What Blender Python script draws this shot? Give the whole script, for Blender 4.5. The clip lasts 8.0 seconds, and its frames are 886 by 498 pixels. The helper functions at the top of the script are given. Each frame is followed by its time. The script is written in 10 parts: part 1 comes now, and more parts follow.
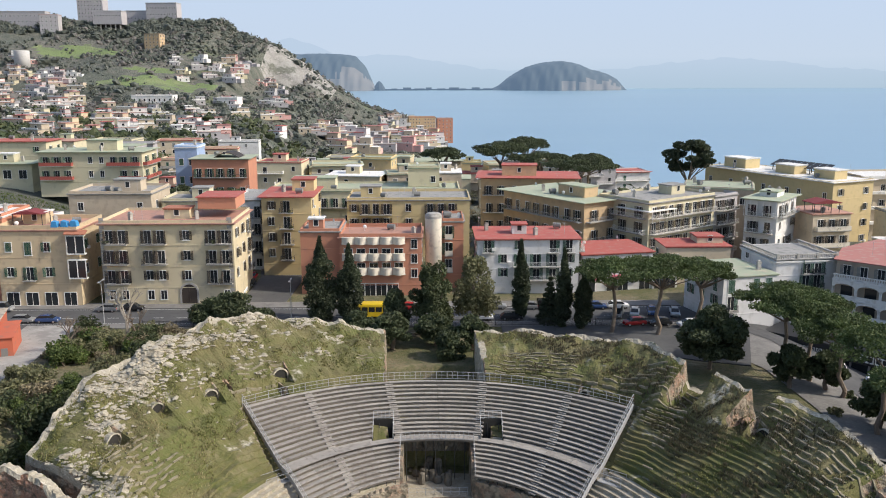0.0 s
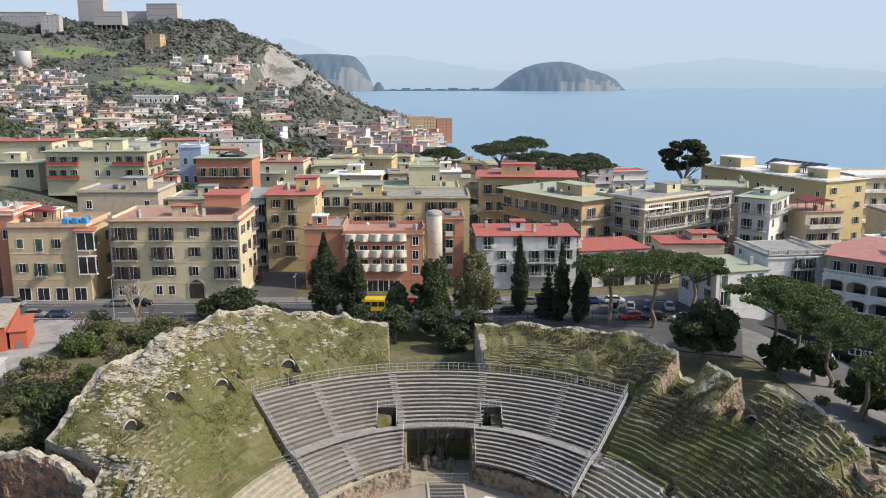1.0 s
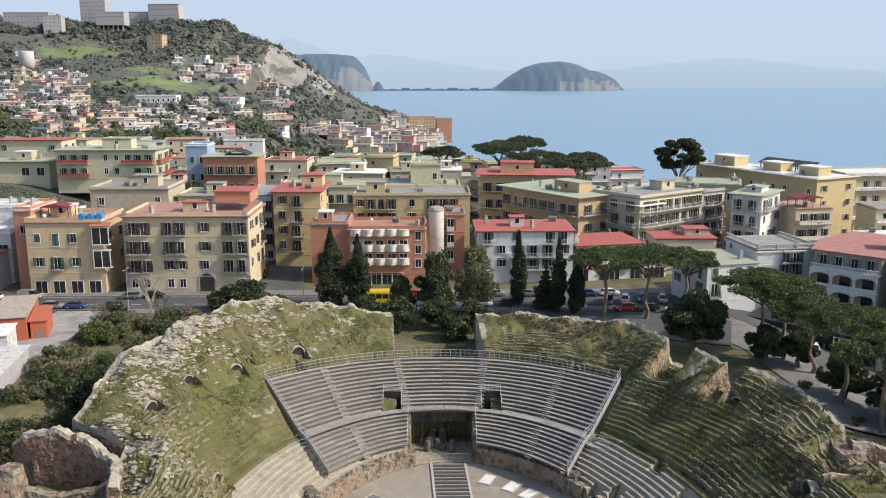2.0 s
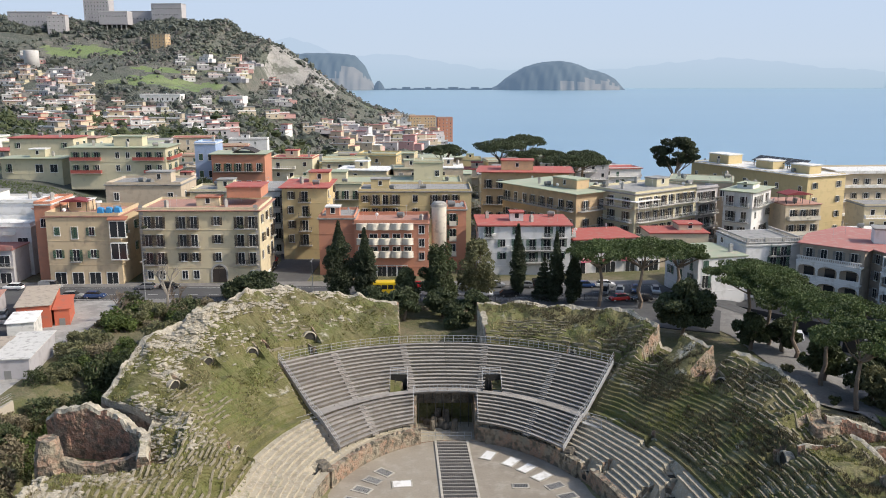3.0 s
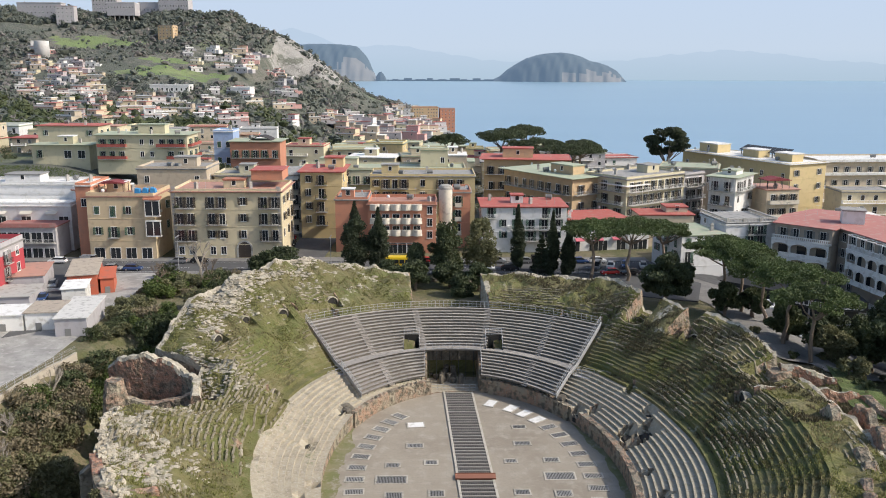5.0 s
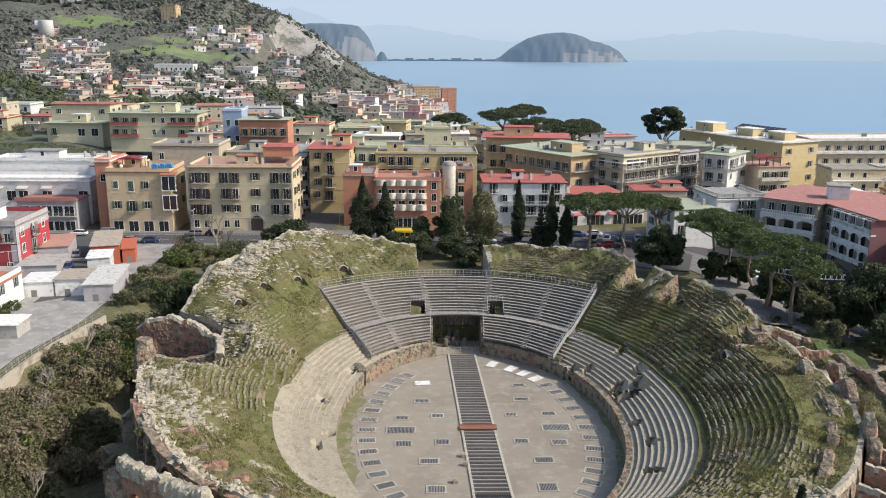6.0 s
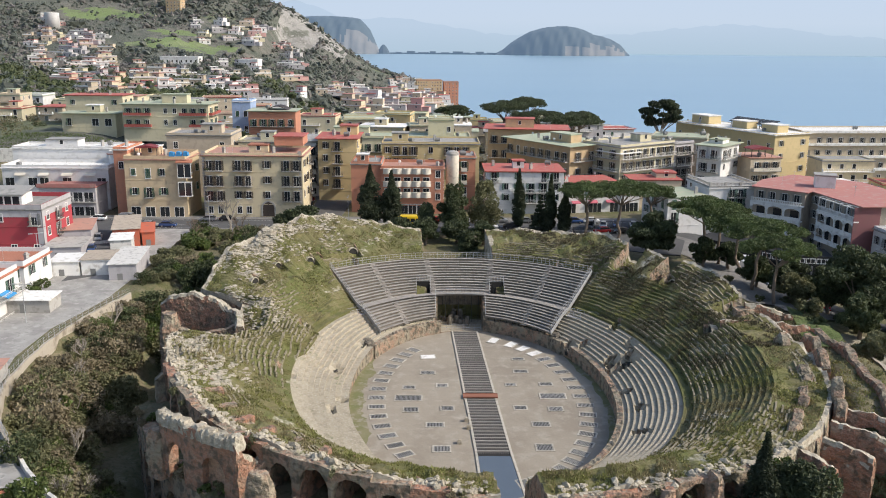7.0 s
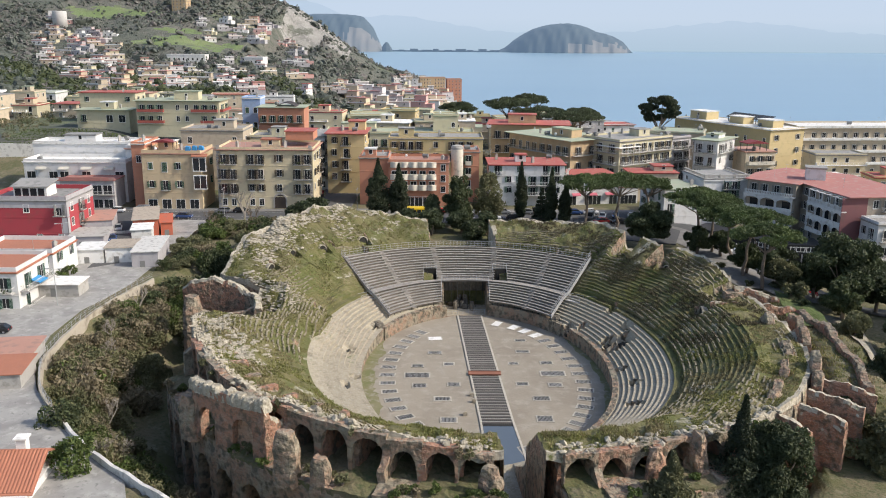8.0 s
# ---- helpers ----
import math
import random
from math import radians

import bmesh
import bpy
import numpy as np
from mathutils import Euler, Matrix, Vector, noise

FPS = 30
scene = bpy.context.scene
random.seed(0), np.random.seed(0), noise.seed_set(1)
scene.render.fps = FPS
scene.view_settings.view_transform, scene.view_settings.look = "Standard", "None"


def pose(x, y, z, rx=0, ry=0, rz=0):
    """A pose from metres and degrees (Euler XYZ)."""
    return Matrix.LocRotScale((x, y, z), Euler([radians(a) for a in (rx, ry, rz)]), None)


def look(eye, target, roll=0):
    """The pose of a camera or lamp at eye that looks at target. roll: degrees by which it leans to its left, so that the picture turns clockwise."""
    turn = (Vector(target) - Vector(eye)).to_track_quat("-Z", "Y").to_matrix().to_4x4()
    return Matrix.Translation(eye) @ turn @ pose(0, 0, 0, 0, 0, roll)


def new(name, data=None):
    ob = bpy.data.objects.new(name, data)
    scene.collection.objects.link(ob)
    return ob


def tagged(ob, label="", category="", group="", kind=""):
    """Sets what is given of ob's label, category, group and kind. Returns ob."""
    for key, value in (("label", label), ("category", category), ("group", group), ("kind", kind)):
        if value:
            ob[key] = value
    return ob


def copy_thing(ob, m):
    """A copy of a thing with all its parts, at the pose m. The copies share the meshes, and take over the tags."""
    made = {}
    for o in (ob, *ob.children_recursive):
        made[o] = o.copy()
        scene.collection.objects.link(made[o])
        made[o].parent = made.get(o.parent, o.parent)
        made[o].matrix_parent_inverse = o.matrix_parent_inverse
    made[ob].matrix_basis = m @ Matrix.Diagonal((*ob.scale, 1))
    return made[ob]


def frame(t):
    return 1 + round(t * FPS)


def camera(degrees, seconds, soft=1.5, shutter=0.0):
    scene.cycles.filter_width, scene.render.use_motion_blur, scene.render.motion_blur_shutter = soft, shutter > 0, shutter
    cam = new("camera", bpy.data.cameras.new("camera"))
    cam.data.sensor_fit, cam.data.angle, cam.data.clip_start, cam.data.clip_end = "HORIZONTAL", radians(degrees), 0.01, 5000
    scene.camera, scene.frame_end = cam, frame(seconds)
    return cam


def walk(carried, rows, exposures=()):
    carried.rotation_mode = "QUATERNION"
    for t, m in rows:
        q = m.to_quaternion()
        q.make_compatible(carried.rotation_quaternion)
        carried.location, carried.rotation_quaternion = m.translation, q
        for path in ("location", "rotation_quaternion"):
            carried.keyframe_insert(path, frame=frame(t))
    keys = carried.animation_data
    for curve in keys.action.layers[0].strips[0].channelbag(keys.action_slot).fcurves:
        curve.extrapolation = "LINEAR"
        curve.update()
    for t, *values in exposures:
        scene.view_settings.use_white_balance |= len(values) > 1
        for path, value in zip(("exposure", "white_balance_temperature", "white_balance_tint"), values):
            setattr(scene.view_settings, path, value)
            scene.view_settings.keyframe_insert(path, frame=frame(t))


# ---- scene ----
cam = camera(55.3, 8.0, soft=1.0)
PATH = [
    (0, (1.436, -1.795, 54.007), (1.465, 0.163, 53.598), -0.1),
    (0.5, (1.256, -3.742, 54.071), (1.286, -1.785, 53.662), -0.1),
    (1, (1.045, -6.151, 54.11), (1.076, -4.193, 53.702), -0.1),
    (1.5, (0.79, -9.153, 54.196), (0.822, -7.195, 53.788), -0.1),
    (3, (-0.201, -20.362, 54.622), (-0.169, -18.405, 54.212), -0.0),
    (3.5, (-0.551, -24.452, 54.761), (-0.52, -22.495, 54.35), 0.1),
    (4, (-0.982, -28.715, 54.904), (-0.951, -26.759, 54.492), 0.2),
    (4.5, (-1.36, -33.104, 55.029), (-1.33, -31.147, 54.614), 0.2),
    (6, (-2.599, -47.049, 55.424), (-2.571, -45.106, 54.95), 0.3),
    (6.5, (-2.994, -51.777, 55.544), (-2.968, -49.837, 55.058), 0.4),
    (7, (-3.407, -56.526, 55.649), (-3.381, -54.586, 55.16), 0.5),
    (7.5, (-3.78, -61.075, 55.739), (-3.758, -59.138, 55.242), 0.6),
    (8, (-4.099, -65.298, 55.879), (-4.08, -63.361, 55.385), 0.4),
]
walk(cam, [(t, look(eye, target, roll)) for t, eye, target, roll in PATH])

# ---- light ----
SUN_ELEVATION, SUN_TURN = radians(38), radians(104)  # turn: clockwise from +y
world = bpy.data.worlds.new("sky")
scene.world = world
world.use_nodes = True
wn = world.node_tree.nodes
sky = wn.new("ShaderNodeTexSky")
sky.sky_type, sky.sun_disc = "NISHITA", False
sky.sun_elevation, sky.sun_rotation = SUN_ELEVATION, SUN_TURN
sky.air_density, sky.dust_density, sky.ozone_density = 1.0, 2.0, 1.0
world.node_tree.links.new(sky.outputs[0], wn["Background"].inputs[0])
wn["Background"].inputs[1].default_value = 0.16
sun_data = bpy.data.lights.new("sun", "SUN")
sun_data.energy, sun_data.angle, sun_data.color = 3.5, radians(0.8), (1.0, 0.92, 0.80)
sun = new("sun", sun_data)
sun_way = Vector((math.sin(SUN_TURN) * math.cos(SUN_ELEVATION), math.cos(SUN_TURN) * math.cos(SUN_ELEVATION), math.sin(SUN_ELEVATION)))
sun.matrix_world = look(sun_way * 300, (0, 0, 0))
scene.view_settings.exposure = 0.24

# ---- materials ----
MATS = {}


def rgb(c):
    return (*c, 1.0)


def mat(name, a, b=None, scale=1.0, rough=0.85, bump=0.0, metal=0.0, third=None, vary=0.06, fine=6.0, contrast=0.25):
    """A surface of two mottled colours at two scales, with a third as stains, fine relief, and a small change from object to object."""
    if name in MATS:
        return MATS[name]
    m = bpy.data.materials.new(name)
    m.use_nodes = True
    n, link = m.node_tree.nodes, m.node_tree.links.new
    bsdf = n["Principled BSDF"]
    bsdf.inputs["Roughness"].default_value = rough
    bsdf.inputs["Metallic"].default_value = metal
    b = b or tuple(v * 0.8 for v in a)
    co = n.new("ShaderNodeNewGeometry")
    big = n.new("ShaderNodeTexNoise")
    big.inputs["Scale"].default_value, big.inputs["Detail"].default_value = 0.35 * scale, 5.0
    small = n.new("ShaderNodeTexNoise")
    small.inputs["Scale"].default_value, small.inputs["Detail"].default_value = fine * scale, 4.0
    link(co.outputs["Position"], big.inputs["Vector"])
    link(co.outputs["Position"], small.inputs["Vector"])
    ramp = n.new("ShaderNodeMapRange")
    ramp.inputs[1].default_value, ramp.inputs[2].default_value = 0.5 - contrast, 0.5 + contrast
    add = n.new("ShaderNodeMath")
    add.operation = "MULTIPLY_ADD"
    add.inputs[1].default_value = 0.45
    half = n.new("ShaderNodeMath")
    half.operation = "MULTIPLY"
    half.inputs[1].default_value = 0.55
    link(big.outputs[0], half.inputs[0])
    link(small.outputs[0], add.inputs[0])
    link(half.outputs[0], add.inputs[2])
    link(add.outputs[0], ramp.inputs[0])
    mix = n.new("ShaderNodeMixRGB")
    mix.inputs[1].default_value, mix.inputs[2].default_value = rgb(a), rgb(b)
    link(ramp.outputs[0], mix.inputs[0])
    last = mix
    if third:
        spot = n.new("ShaderNodeTexNoise")
        spot.inputs["Scale"].default_value, spot.inputs["Detail"].default_value = 0.9 * scale, 8.0
        move = n.new("ShaderNodeVectorMath")
        move.inputs[1].default_value = (37.0, 11.0, 5.0)
        link(co.outputs["Position"], move.inputs[0])
        link(move.outputs[0], spot.inputs["Vector"])
        cut = n.new("ShaderNodeMapRange")
        cut.inputs[1].default_value, cut.inputs[2].default_value = 0.52, 0.66
        link(spot.outputs[0], cut.inputs[0])
        over = n.new("ShaderNodeMixRGB")
        over.inputs[2].default_value = rgb(third)
        link(cut.outputs[0], over.inputs[0])
        link(last.outputs[0], over.inputs[1])
        last = over
    info = n.new("ShaderNodeObjectInfo")
    span = n.new("ShaderNodeMapRange")
    span.inputs[3].default_value, span.inputs[4].default_value = 1.0 - vary, 1.0 + vary
    link(info.outputs["Random"], span.inputs[0])
    hsv = n.new("ShaderNodeHueSaturation")
    link(span.outputs[0], hsv.inputs["Value"])
    link(last.outputs[0], hsv.inputs["Color"])
    link(hsv.outputs[0], bsdf.inputs["Base Color"])
    if bump:
        bp = n.new("ShaderNodeBump")
        bp.inputs["Strength"].default_value, bp.inputs["Distance"].default_value = min(1.0, bump), 0.15 * max(1.0, bump)
        link(small.outputs[0], bp.inputs["Height"])
        link(bp.outputs[0], bsdf.inputs["Normal"])
    MATS[name] = m
    return m


def leaf_mat(name, a, b):
    """Foliage: each leaf clump takes a shade of its own between two greens, and lets some light through."""
    if name in MATS:
        return MATS[name]
    m = bpy.data.materials.new(name)
    m.use_nodes = True
    n, link = m.node_tree.nodes, m.node_tree.links.new
    bsdf = n["Principled BSDF"]
    bsdf.inputs["Roughness"].default_value = 0.7
    geo = n.new("ShaderNodeNewGeometry")
    mix = n.new("ShaderNodeMixRGB")
    mix.inputs[1].default_value, mix.inputs[2].default_value = rgb(a), rgb(b)
    link(geo.outputs["Random Per Island"], mix.inputs[0])
    big = n.new("ShaderNodeTexNoise")
    big.inputs["Scale"].default_value = 0.25
    link(geo.outputs["Position"], big.inputs["Vector"])
    hsv = n.new("ShaderNodeHueSaturation")
    span = n.new("ShaderNodeMapRange")
    span.inputs[1].default_value, span.inputs[2].default_value = 0.3, 0.7
    span.inputs[3].default_value, span.inputs[4].default_value = 0.7, 1.3
    link(big.outputs[0], span.inputs[0])
    link(span.outputs[0], hsv.inputs["Value"])
    link(mix.outputs[0], hsv.inputs["Color"])
    link(hsv.outputs[0], bsdf.inputs["Base Color"])
    thin = n.new("ShaderNodeBsdfTranslucent")
    link(hsv.outputs[0], thin.inputs["Color"])
    both = n.new("ShaderNodeMixShader")
    both.inputs[0].default_value = 0.25
    link(bsdf.outputs[0], both.inputs[1])
    link(thin.outputs[0], both.inputs[2])
    link(both.outputs[0], n["Material Output"].inputs["Surface"])
    MATS[name] = m
    return m


def glass_mat(name, colour, rough=0.12):
    m = bpy.data.materials.new(name)
    m.use_nodes = True
    b = m.node_tree.nodes["Principled BSDF"]
    b.inputs["Base Color"].default_value = rgb(colour)
    b.inputs["Roughness"].default_value = rough
    b.inputs["IOR"].default_value = 1.5
    MATS[name] = m
    return m


def ground_mat(name, layers, scale, rough=0.95, bump=1.0):
    """Layered ground: each layer (colour, noise scale, low, high, shift) is laid over the ones before it by its own noise."""
    m = bpy.data.materials.new(name)
    m.use_nodes = True
    n, link = m.node_tree.nodes, m.node_tree.links.new
    bsdf = n["Principled BSDF"]
    bsdf.inputs["Roughness"].default_value = rough
    geo = n.new("ShaderNodeNewGeometry")
    last = None
    for k, (colour, s, low, high) in enumerate(layers):
        if last is None:
            first = n.new("ShaderNodeRGB")
            first.outputs[0].default_value = rgb(colour)
            last = first
            continue
        move = n.new("ShaderNodeVectorMath")
        move.inputs[1].default_value = (31.0 * k, 17.0 * k, 7.0 * k)
        link(geo.outputs["Position"], move.inputs[0])
        tex = n.new("ShaderNodeTexNoise")
        tex.inputs["Scale"].default_value, tex.inputs["Detail"].default_value = s * scale, 9.0
        tex.inputs["Roughness"].default_value = 0.62
        link(move.outputs[0], tex.inputs["Vector"])
        cut = n.new("ShaderNodeMapRange")
        cut.inputs[1].default_value, cut.inputs[2].default_value = low, high
        link(tex.outputs[0], cut.inputs[0])
        over = n.new("ShaderNodeMixRGB")
        over.inputs[2].default_value = rgb(colour)
        link(cut.outputs[0], over.inputs[0])
        link(last.outputs[0], over.inputs[1])
        last = over
    link(last.outputs[0], bsdf.inputs["Base Color"])
    fine = n.new("ShaderNodeTexNoise")
    fine.inputs["Scale"].default_value, fine.inputs["Detail"].default_value = 2.5 * scale, 8.0
    link(geo.outputs["Position"], fine.inputs["Vector"])
    bp = n.new("ShaderNodeBump")
    bp.inputs["Strength"].default_value, bp.inputs["Distance"].default_value = 0.8, 0.25 * bump
    link(fine.outputs[0], bp.inputs["Height"])
    link(bp.outputs[0], bsdf.inputs["Normal"])
    MATS[name] = m
    return m


def brick_mat(name, a, b, mortar, stain, bare=(0.42, 0.62)):
    """Roman brick and tuff facing: courses of thin bricks in relief, broken by patches of bare rubble."""
    m = bpy.data.materials.new(name)
    m.use_nodes = True
    n, link = m.node_tree.nodes, m.node_tree.links.new
    bsdf = n["Principled BSDF"]
    bsdf.inputs["Roughness"].default_value = 0.95
    geo = n.new("ShaderNodeNewGeometry")
    sep = n.new("ShaderNodeSeparateXYZ")
    link(geo.outputs["Position"], sep.inputs[0])
    flat = n.new("ShaderNodeMath")
    link(sep.outputs[0], flat.inputs[0])
    link(sep.outputs[1], flat.inputs[1])
    comb = n.new("ShaderNodeCombineXYZ")
    link(flat.outputs[0], comb.inputs[0])
    link(sep.outputs[2], comb.inputs[1])
    tex = n.new("ShaderNodeTexBrick")
    tex.inputs["Color1"].default_value, tex.inputs["Color2"].default_value, tex.inputs["Mortar"].default_value = rgb(a), rgb(b), rgb(mortar)
    tex.inputs["Scale"].default_value = 2.2
    tex.inputs["Mortar Size"].default_value = 0.02
    tex.inputs["Row Height"].default_value = 0.16
    link(comb.outputs[0], tex.inputs["Vector"])
    noise_tex = n.new("ShaderNodeTexNoise")
    noise_tex.inputs["Scale"].default_value, noise_tex.inputs["Detail"].default_value = 0.5, 9.0
    link(geo.outputs["Position"], noise_tex.inputs["Vector"])
    cut = n.new("ShaderNodeMapRange")
    cut.inputs[1].default_value, cut.inputs[2].default_value = bare
    link(noise_tex.outputs[0], cut.inputs[0])
    over = n.new("ShaderNodeMixRGB")
    over.inputs[2].default_value = rgb(stain)
    link(cut.outputs[0], over.inputs[0])
    link(tex.outputs[0], over.inputs[1])
    grime = n.new("ShaderNodeTexNoise")
    grime.inputs["Scale"].default_value, grime.inputs["Detail"].default_value = 1.1, 10.0
    far_off = n.new("ShaderNodeVectorMath")
    far_off.inputs[1].default_value = (51.0, 23.0, 9.0)
    link(geo.outputs["Position"], far_off.inputs[0])
    link(far_off.outputs[0], grime.inputs["Vector"])
    cut2 = n.new("ShaderNodeMapRange")
    cut2.inputs[1].default_value, cut2.inputs[2].default_value = 0.48, 0.62
    link(grime.outputs[0], cut2.inputs[0])
    dark = n.new("ShaderNodeMixRGB")
    dark.inputs[2].default_value = rgb(tuple(v * 0.45 for v in stain))
    link(cut2.outputs[0], dark.inputs[0])
    link(over.outputs[0], dark.inputs[1])
    link(dark.outputs[0], bsdf.inputs["Base Color"])
    rubble = n.new("ShaderNodeTexNoise")
    rubble.inputs["Scale"].default_value, rubble.inputs["Detail"].default_value = 2.2, 10.0
    link(geo.outputs["Position"], rubble.inputs["Vector"])
    bp = n.new("ShaderNodeBump")
    bp.inputs["Strength"].default_value, bp.inputs["Distance"].default_value = 1.0, 0.45
    link(rubble.outputs[0], bp.inputs["Height"])
    link(bp.outputs[0], bsdf.inputs["Normal"])
    MATS[name] = m
    return m


GRASS_SLOPE = ground_mat("slope_turf", [((0.135, 0.118, 0.05), 1, 0, 1), ((0.10, 0.11, 0.03), 0.12, 0.45, 0.60),
                                        ((0.18, 0.158, 0.08), 0.30, 0.52, 0.64), ((0.40, 0.37, 0.30), 0.22, 0.60, 0.66),
                                        ((0.12, 0.115, 0.042), 2.2, 0.46, 0.66)], 1.0)
STEP_STONE = ground_mat("step_stone", [((0.36, 0.318, 0.24), 1, 0, 1), ((0.27, 0.235, 0.175), 0.8, 0.45, 0.65), ((0.13, 0.14, 0.06), 0.35, 0.62, 0.72), ((0.42, 0.39, 0.33), 3.0, 0.5, 0.7)], 1.0, bump=0.4)
RIM_STONE = ground_mat("rim_rubble", [((0.39, 0.35, 0.275), 1, 0, 1), ((0.25, 0.22, 0.165), 0.7, 0.47, 0.64), ((0.11, 0.12, 0.04), 0.4, 0.59, 0.68), ((0.50, 0.46, 0.375), 2.5, 0.54, 0.68)], 1.0)
ARENA = ground_mat("arena_earth", [((0.30, 0.262, 0.208), 1, 0, 1), ((0.25, 0.215, 0.17), 0.10, 0.45, 0.6), ((0.35, 0.315, 0.26), 0.5, 0.5, 0.7), ((0.22, 0.20, 0.165), 3.0, 0.55, 0.75)], 1.0, bump=0.15)
EARTH = ground_mat("earth", [((0.16, 0.135, 0.08), 1, 0, 1), ((0.10, 0.10, 0.04), 0.15, 0.42, 0.6), ((0.22, 0.19, 0.13), 0.3, 0.55, 0.7), ((0.06, 0.08, 0.03), 1.5, 0.5, 0.7)], 1.0)
# hill and meadow colours are greyed: the haze of distance is mixed into them
HILL_HAZED = ground_mat("hill_scrub", [((0.165, 0.160, 0.135), 1, 0, 1), ((0.115, 0.128, 0.10), 0.012, 0.42, 0.58), ((0.15, 0.175, 0.10), 0.009, 0.57, 0.62),
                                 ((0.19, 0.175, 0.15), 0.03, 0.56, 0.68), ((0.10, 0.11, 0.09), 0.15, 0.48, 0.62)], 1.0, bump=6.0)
MEADOW = ground_mat("hazed_meadow", [((0.16, 0.215, 0.085), 1, 0, 1), ((0.20, 0.24, 0.11), 0.03, 0.45, 0.6), ((0.13, 0.15, 0.09), 0.06, 0.52, 0.64)], 1.0, bump=3.0)
CLIFF = ground_mat("tuff_cliff", [((0.35, 0.335, 0.31), 1, 0, 1), ((0.24, 0.235, 0.215), 0.06, 0.45, 0.58), ((0.16, 0.165, 0.135), 0.05, 0.54, 0.60), ((0.40, 0.385, 0.36), 0.2, 0.55, 0.65)], 1.0, bump=6.0)
ASPHALT = ground_mat("asphalt", [((0.075, 0.075, 0.078), 1, 0, 1), ((0.10, 0.10, 0.10), 0.2, 0.45, 0.65), ((0.055, 0.055, 0.058), 1.2, 0.55, 0.7)], 1.0, bump=0.05)
PAVING = ground_mat("paving", [((0.19, 0.183, 0.175), 1, 0, 1), ((0.135, 0.13, 0.125), 0.3, 0.45, 0.65), ((0.23, 0.22, 0.205), 1.8, 0.5, 0.7)], 1.0, bump=0.05)
LAWN = ground_mat("lawn", [((0.085, 0.115, 0.032), 1, 0, 1), ((0.12, 0.14, 0.05), 0.4, 0.45, 0.6), ((0.05, 0.09, 0.02), 2.0, 0.5, 0.7)], 1.0)
ROMAN = brick_mat("roman_brick", (0.36, 0.22, 0.145), (0.29, 0.18, 0.12), (0.29, 0.25, 0.195), (0.285, 0.25, 0.185))
RED_BRICK = brick_mat("red_brick", (0.40, 0.20, 0.125), (0.34, 0.17, 0.11), (0.29, 0.21, 0.16), (0.34, 0.25, 0.18), (0.50, 0.68))
BRICK_PALE = brick_mat("pale_orange_brick", (0.48, 0.29, 0.19), (0.42, 0.25, 0.165), (0.36, 0.27, 0.20), (0.42, 0.32, 0.23), (0.55, 0.75))
TUFF_DARK = ground_mat("vault_tuff", [((0.16, 0.14, 0.11), 1, 0, 1), ((0.09, 0.08, 0.065), 0.6, 0.45, 0.6), ((0.06, 0.07, 0.03), 0.4, 0.6, 0.7)], 1.0)

PANE = glass_mat("window_glass", (0.025, 0.028, 0.032))
PALE_STONE = mat("pale_stone", (0.44, 0.41, 0.35), (0.37, 0.34, 0.29), scale=2, third=(0.29, 0.265, 0.22), vary=0.14)
# near-black that stands in for the shade inside openings, pits and recesses
SHADE_BLACK = mat("painted_shade_black", (0.018, 0.016, 0.014), (0.03, 0.028, 0.024))
METAL = mat("galvanised_tube", (0.50, 0.50, 0.50), (0.40, 0.40, 0.40), rough=0.5, metal=0.4)
GRATE = mat("grate_steel", (0.27, 0.265, 0.255), (0.21, 0.21, 0.205), rough=0.75, metal=0.1, vary=0.2)
IRON = mat("dark_iron", (0.06, 0.06, 0.062), rough=0.55, metal=0.4)
PLANK = mat("weathered_plank", (0.335, 0.31, 0.28), (0.285, 0.262, 0.236), scale=1.5, bump=0.1, third=(0.235, 0.212, 0.187), vary=0.16)
# riser boards take a darker colour than the bench planks
RISER_PLANK = mat("darker_riser_plank", (0.21, 0.185, 0.155), (0.16, 0.138, 0.115), scale=1.5, bump=0.1, vary=0.12)
WHITE = mat("white_paint", (0.78, 0.77, 0.75), (0.68, 0.67, 0.64), third=(0.55, 0.53, 0.49))
CONCRETE = mat("concrete", (0.42, 0.40, 0.37), (0.34, 0.325, 0.30), third=(0.27, 0.255, 0.23))
BARK = mat("bark", (0.24, 0.185, 0.14), (0.15, 0.115, 0.085), fine=12, bump=0.5)
BARK_PALE = mat("pale_bark", (0.36, 0.32, 0.27), (0.22, 0.19, 0.155), fine=12, bump=0.5)
SHUTTER_GREEN = mat("green_shutter", (0.04, 0.10, 0.065), (0.03, 0.075, 0.05), rough=0.6)
SHUTTER_BROWN = mat("brown_shutter", (0.055, 0.04, 0.03), (0.035, 0.026, 0.02), rough=0.6)
SHUTTER_GREY = mat("grey_shutter", (0.22, 0.22, 0.21), (0.16, 0.16, 0.155), rough=0.6)
RED_ROOF = mat("red_terrace_coating", (0.42, 0.105, 0.085), (0.36, 0.10, 0.08), scale=0.7, third=(0.37, 0.16, 0.13))
WORN_RED = mat("worn_red_coating", (0.40, 0.165, 0.14), (0.34, 0.15, 0.13), scale=0.7, third=(0.36, 0.22, 0.19))
PINK_ROOF = mat("pink_terrace_tiles", (0.46, 0.25, 0.19), (0.38, 0.21, 0.16), scale=0.8, third=(0.32, 0.2, 0.16))
GREEN_ROOF = mat("pale_green_coating", (0.30, 0.36, 0.26), (0.38, 0.40, 0.29), scale=0.7, third=(0.40, 0.38, 0.29))
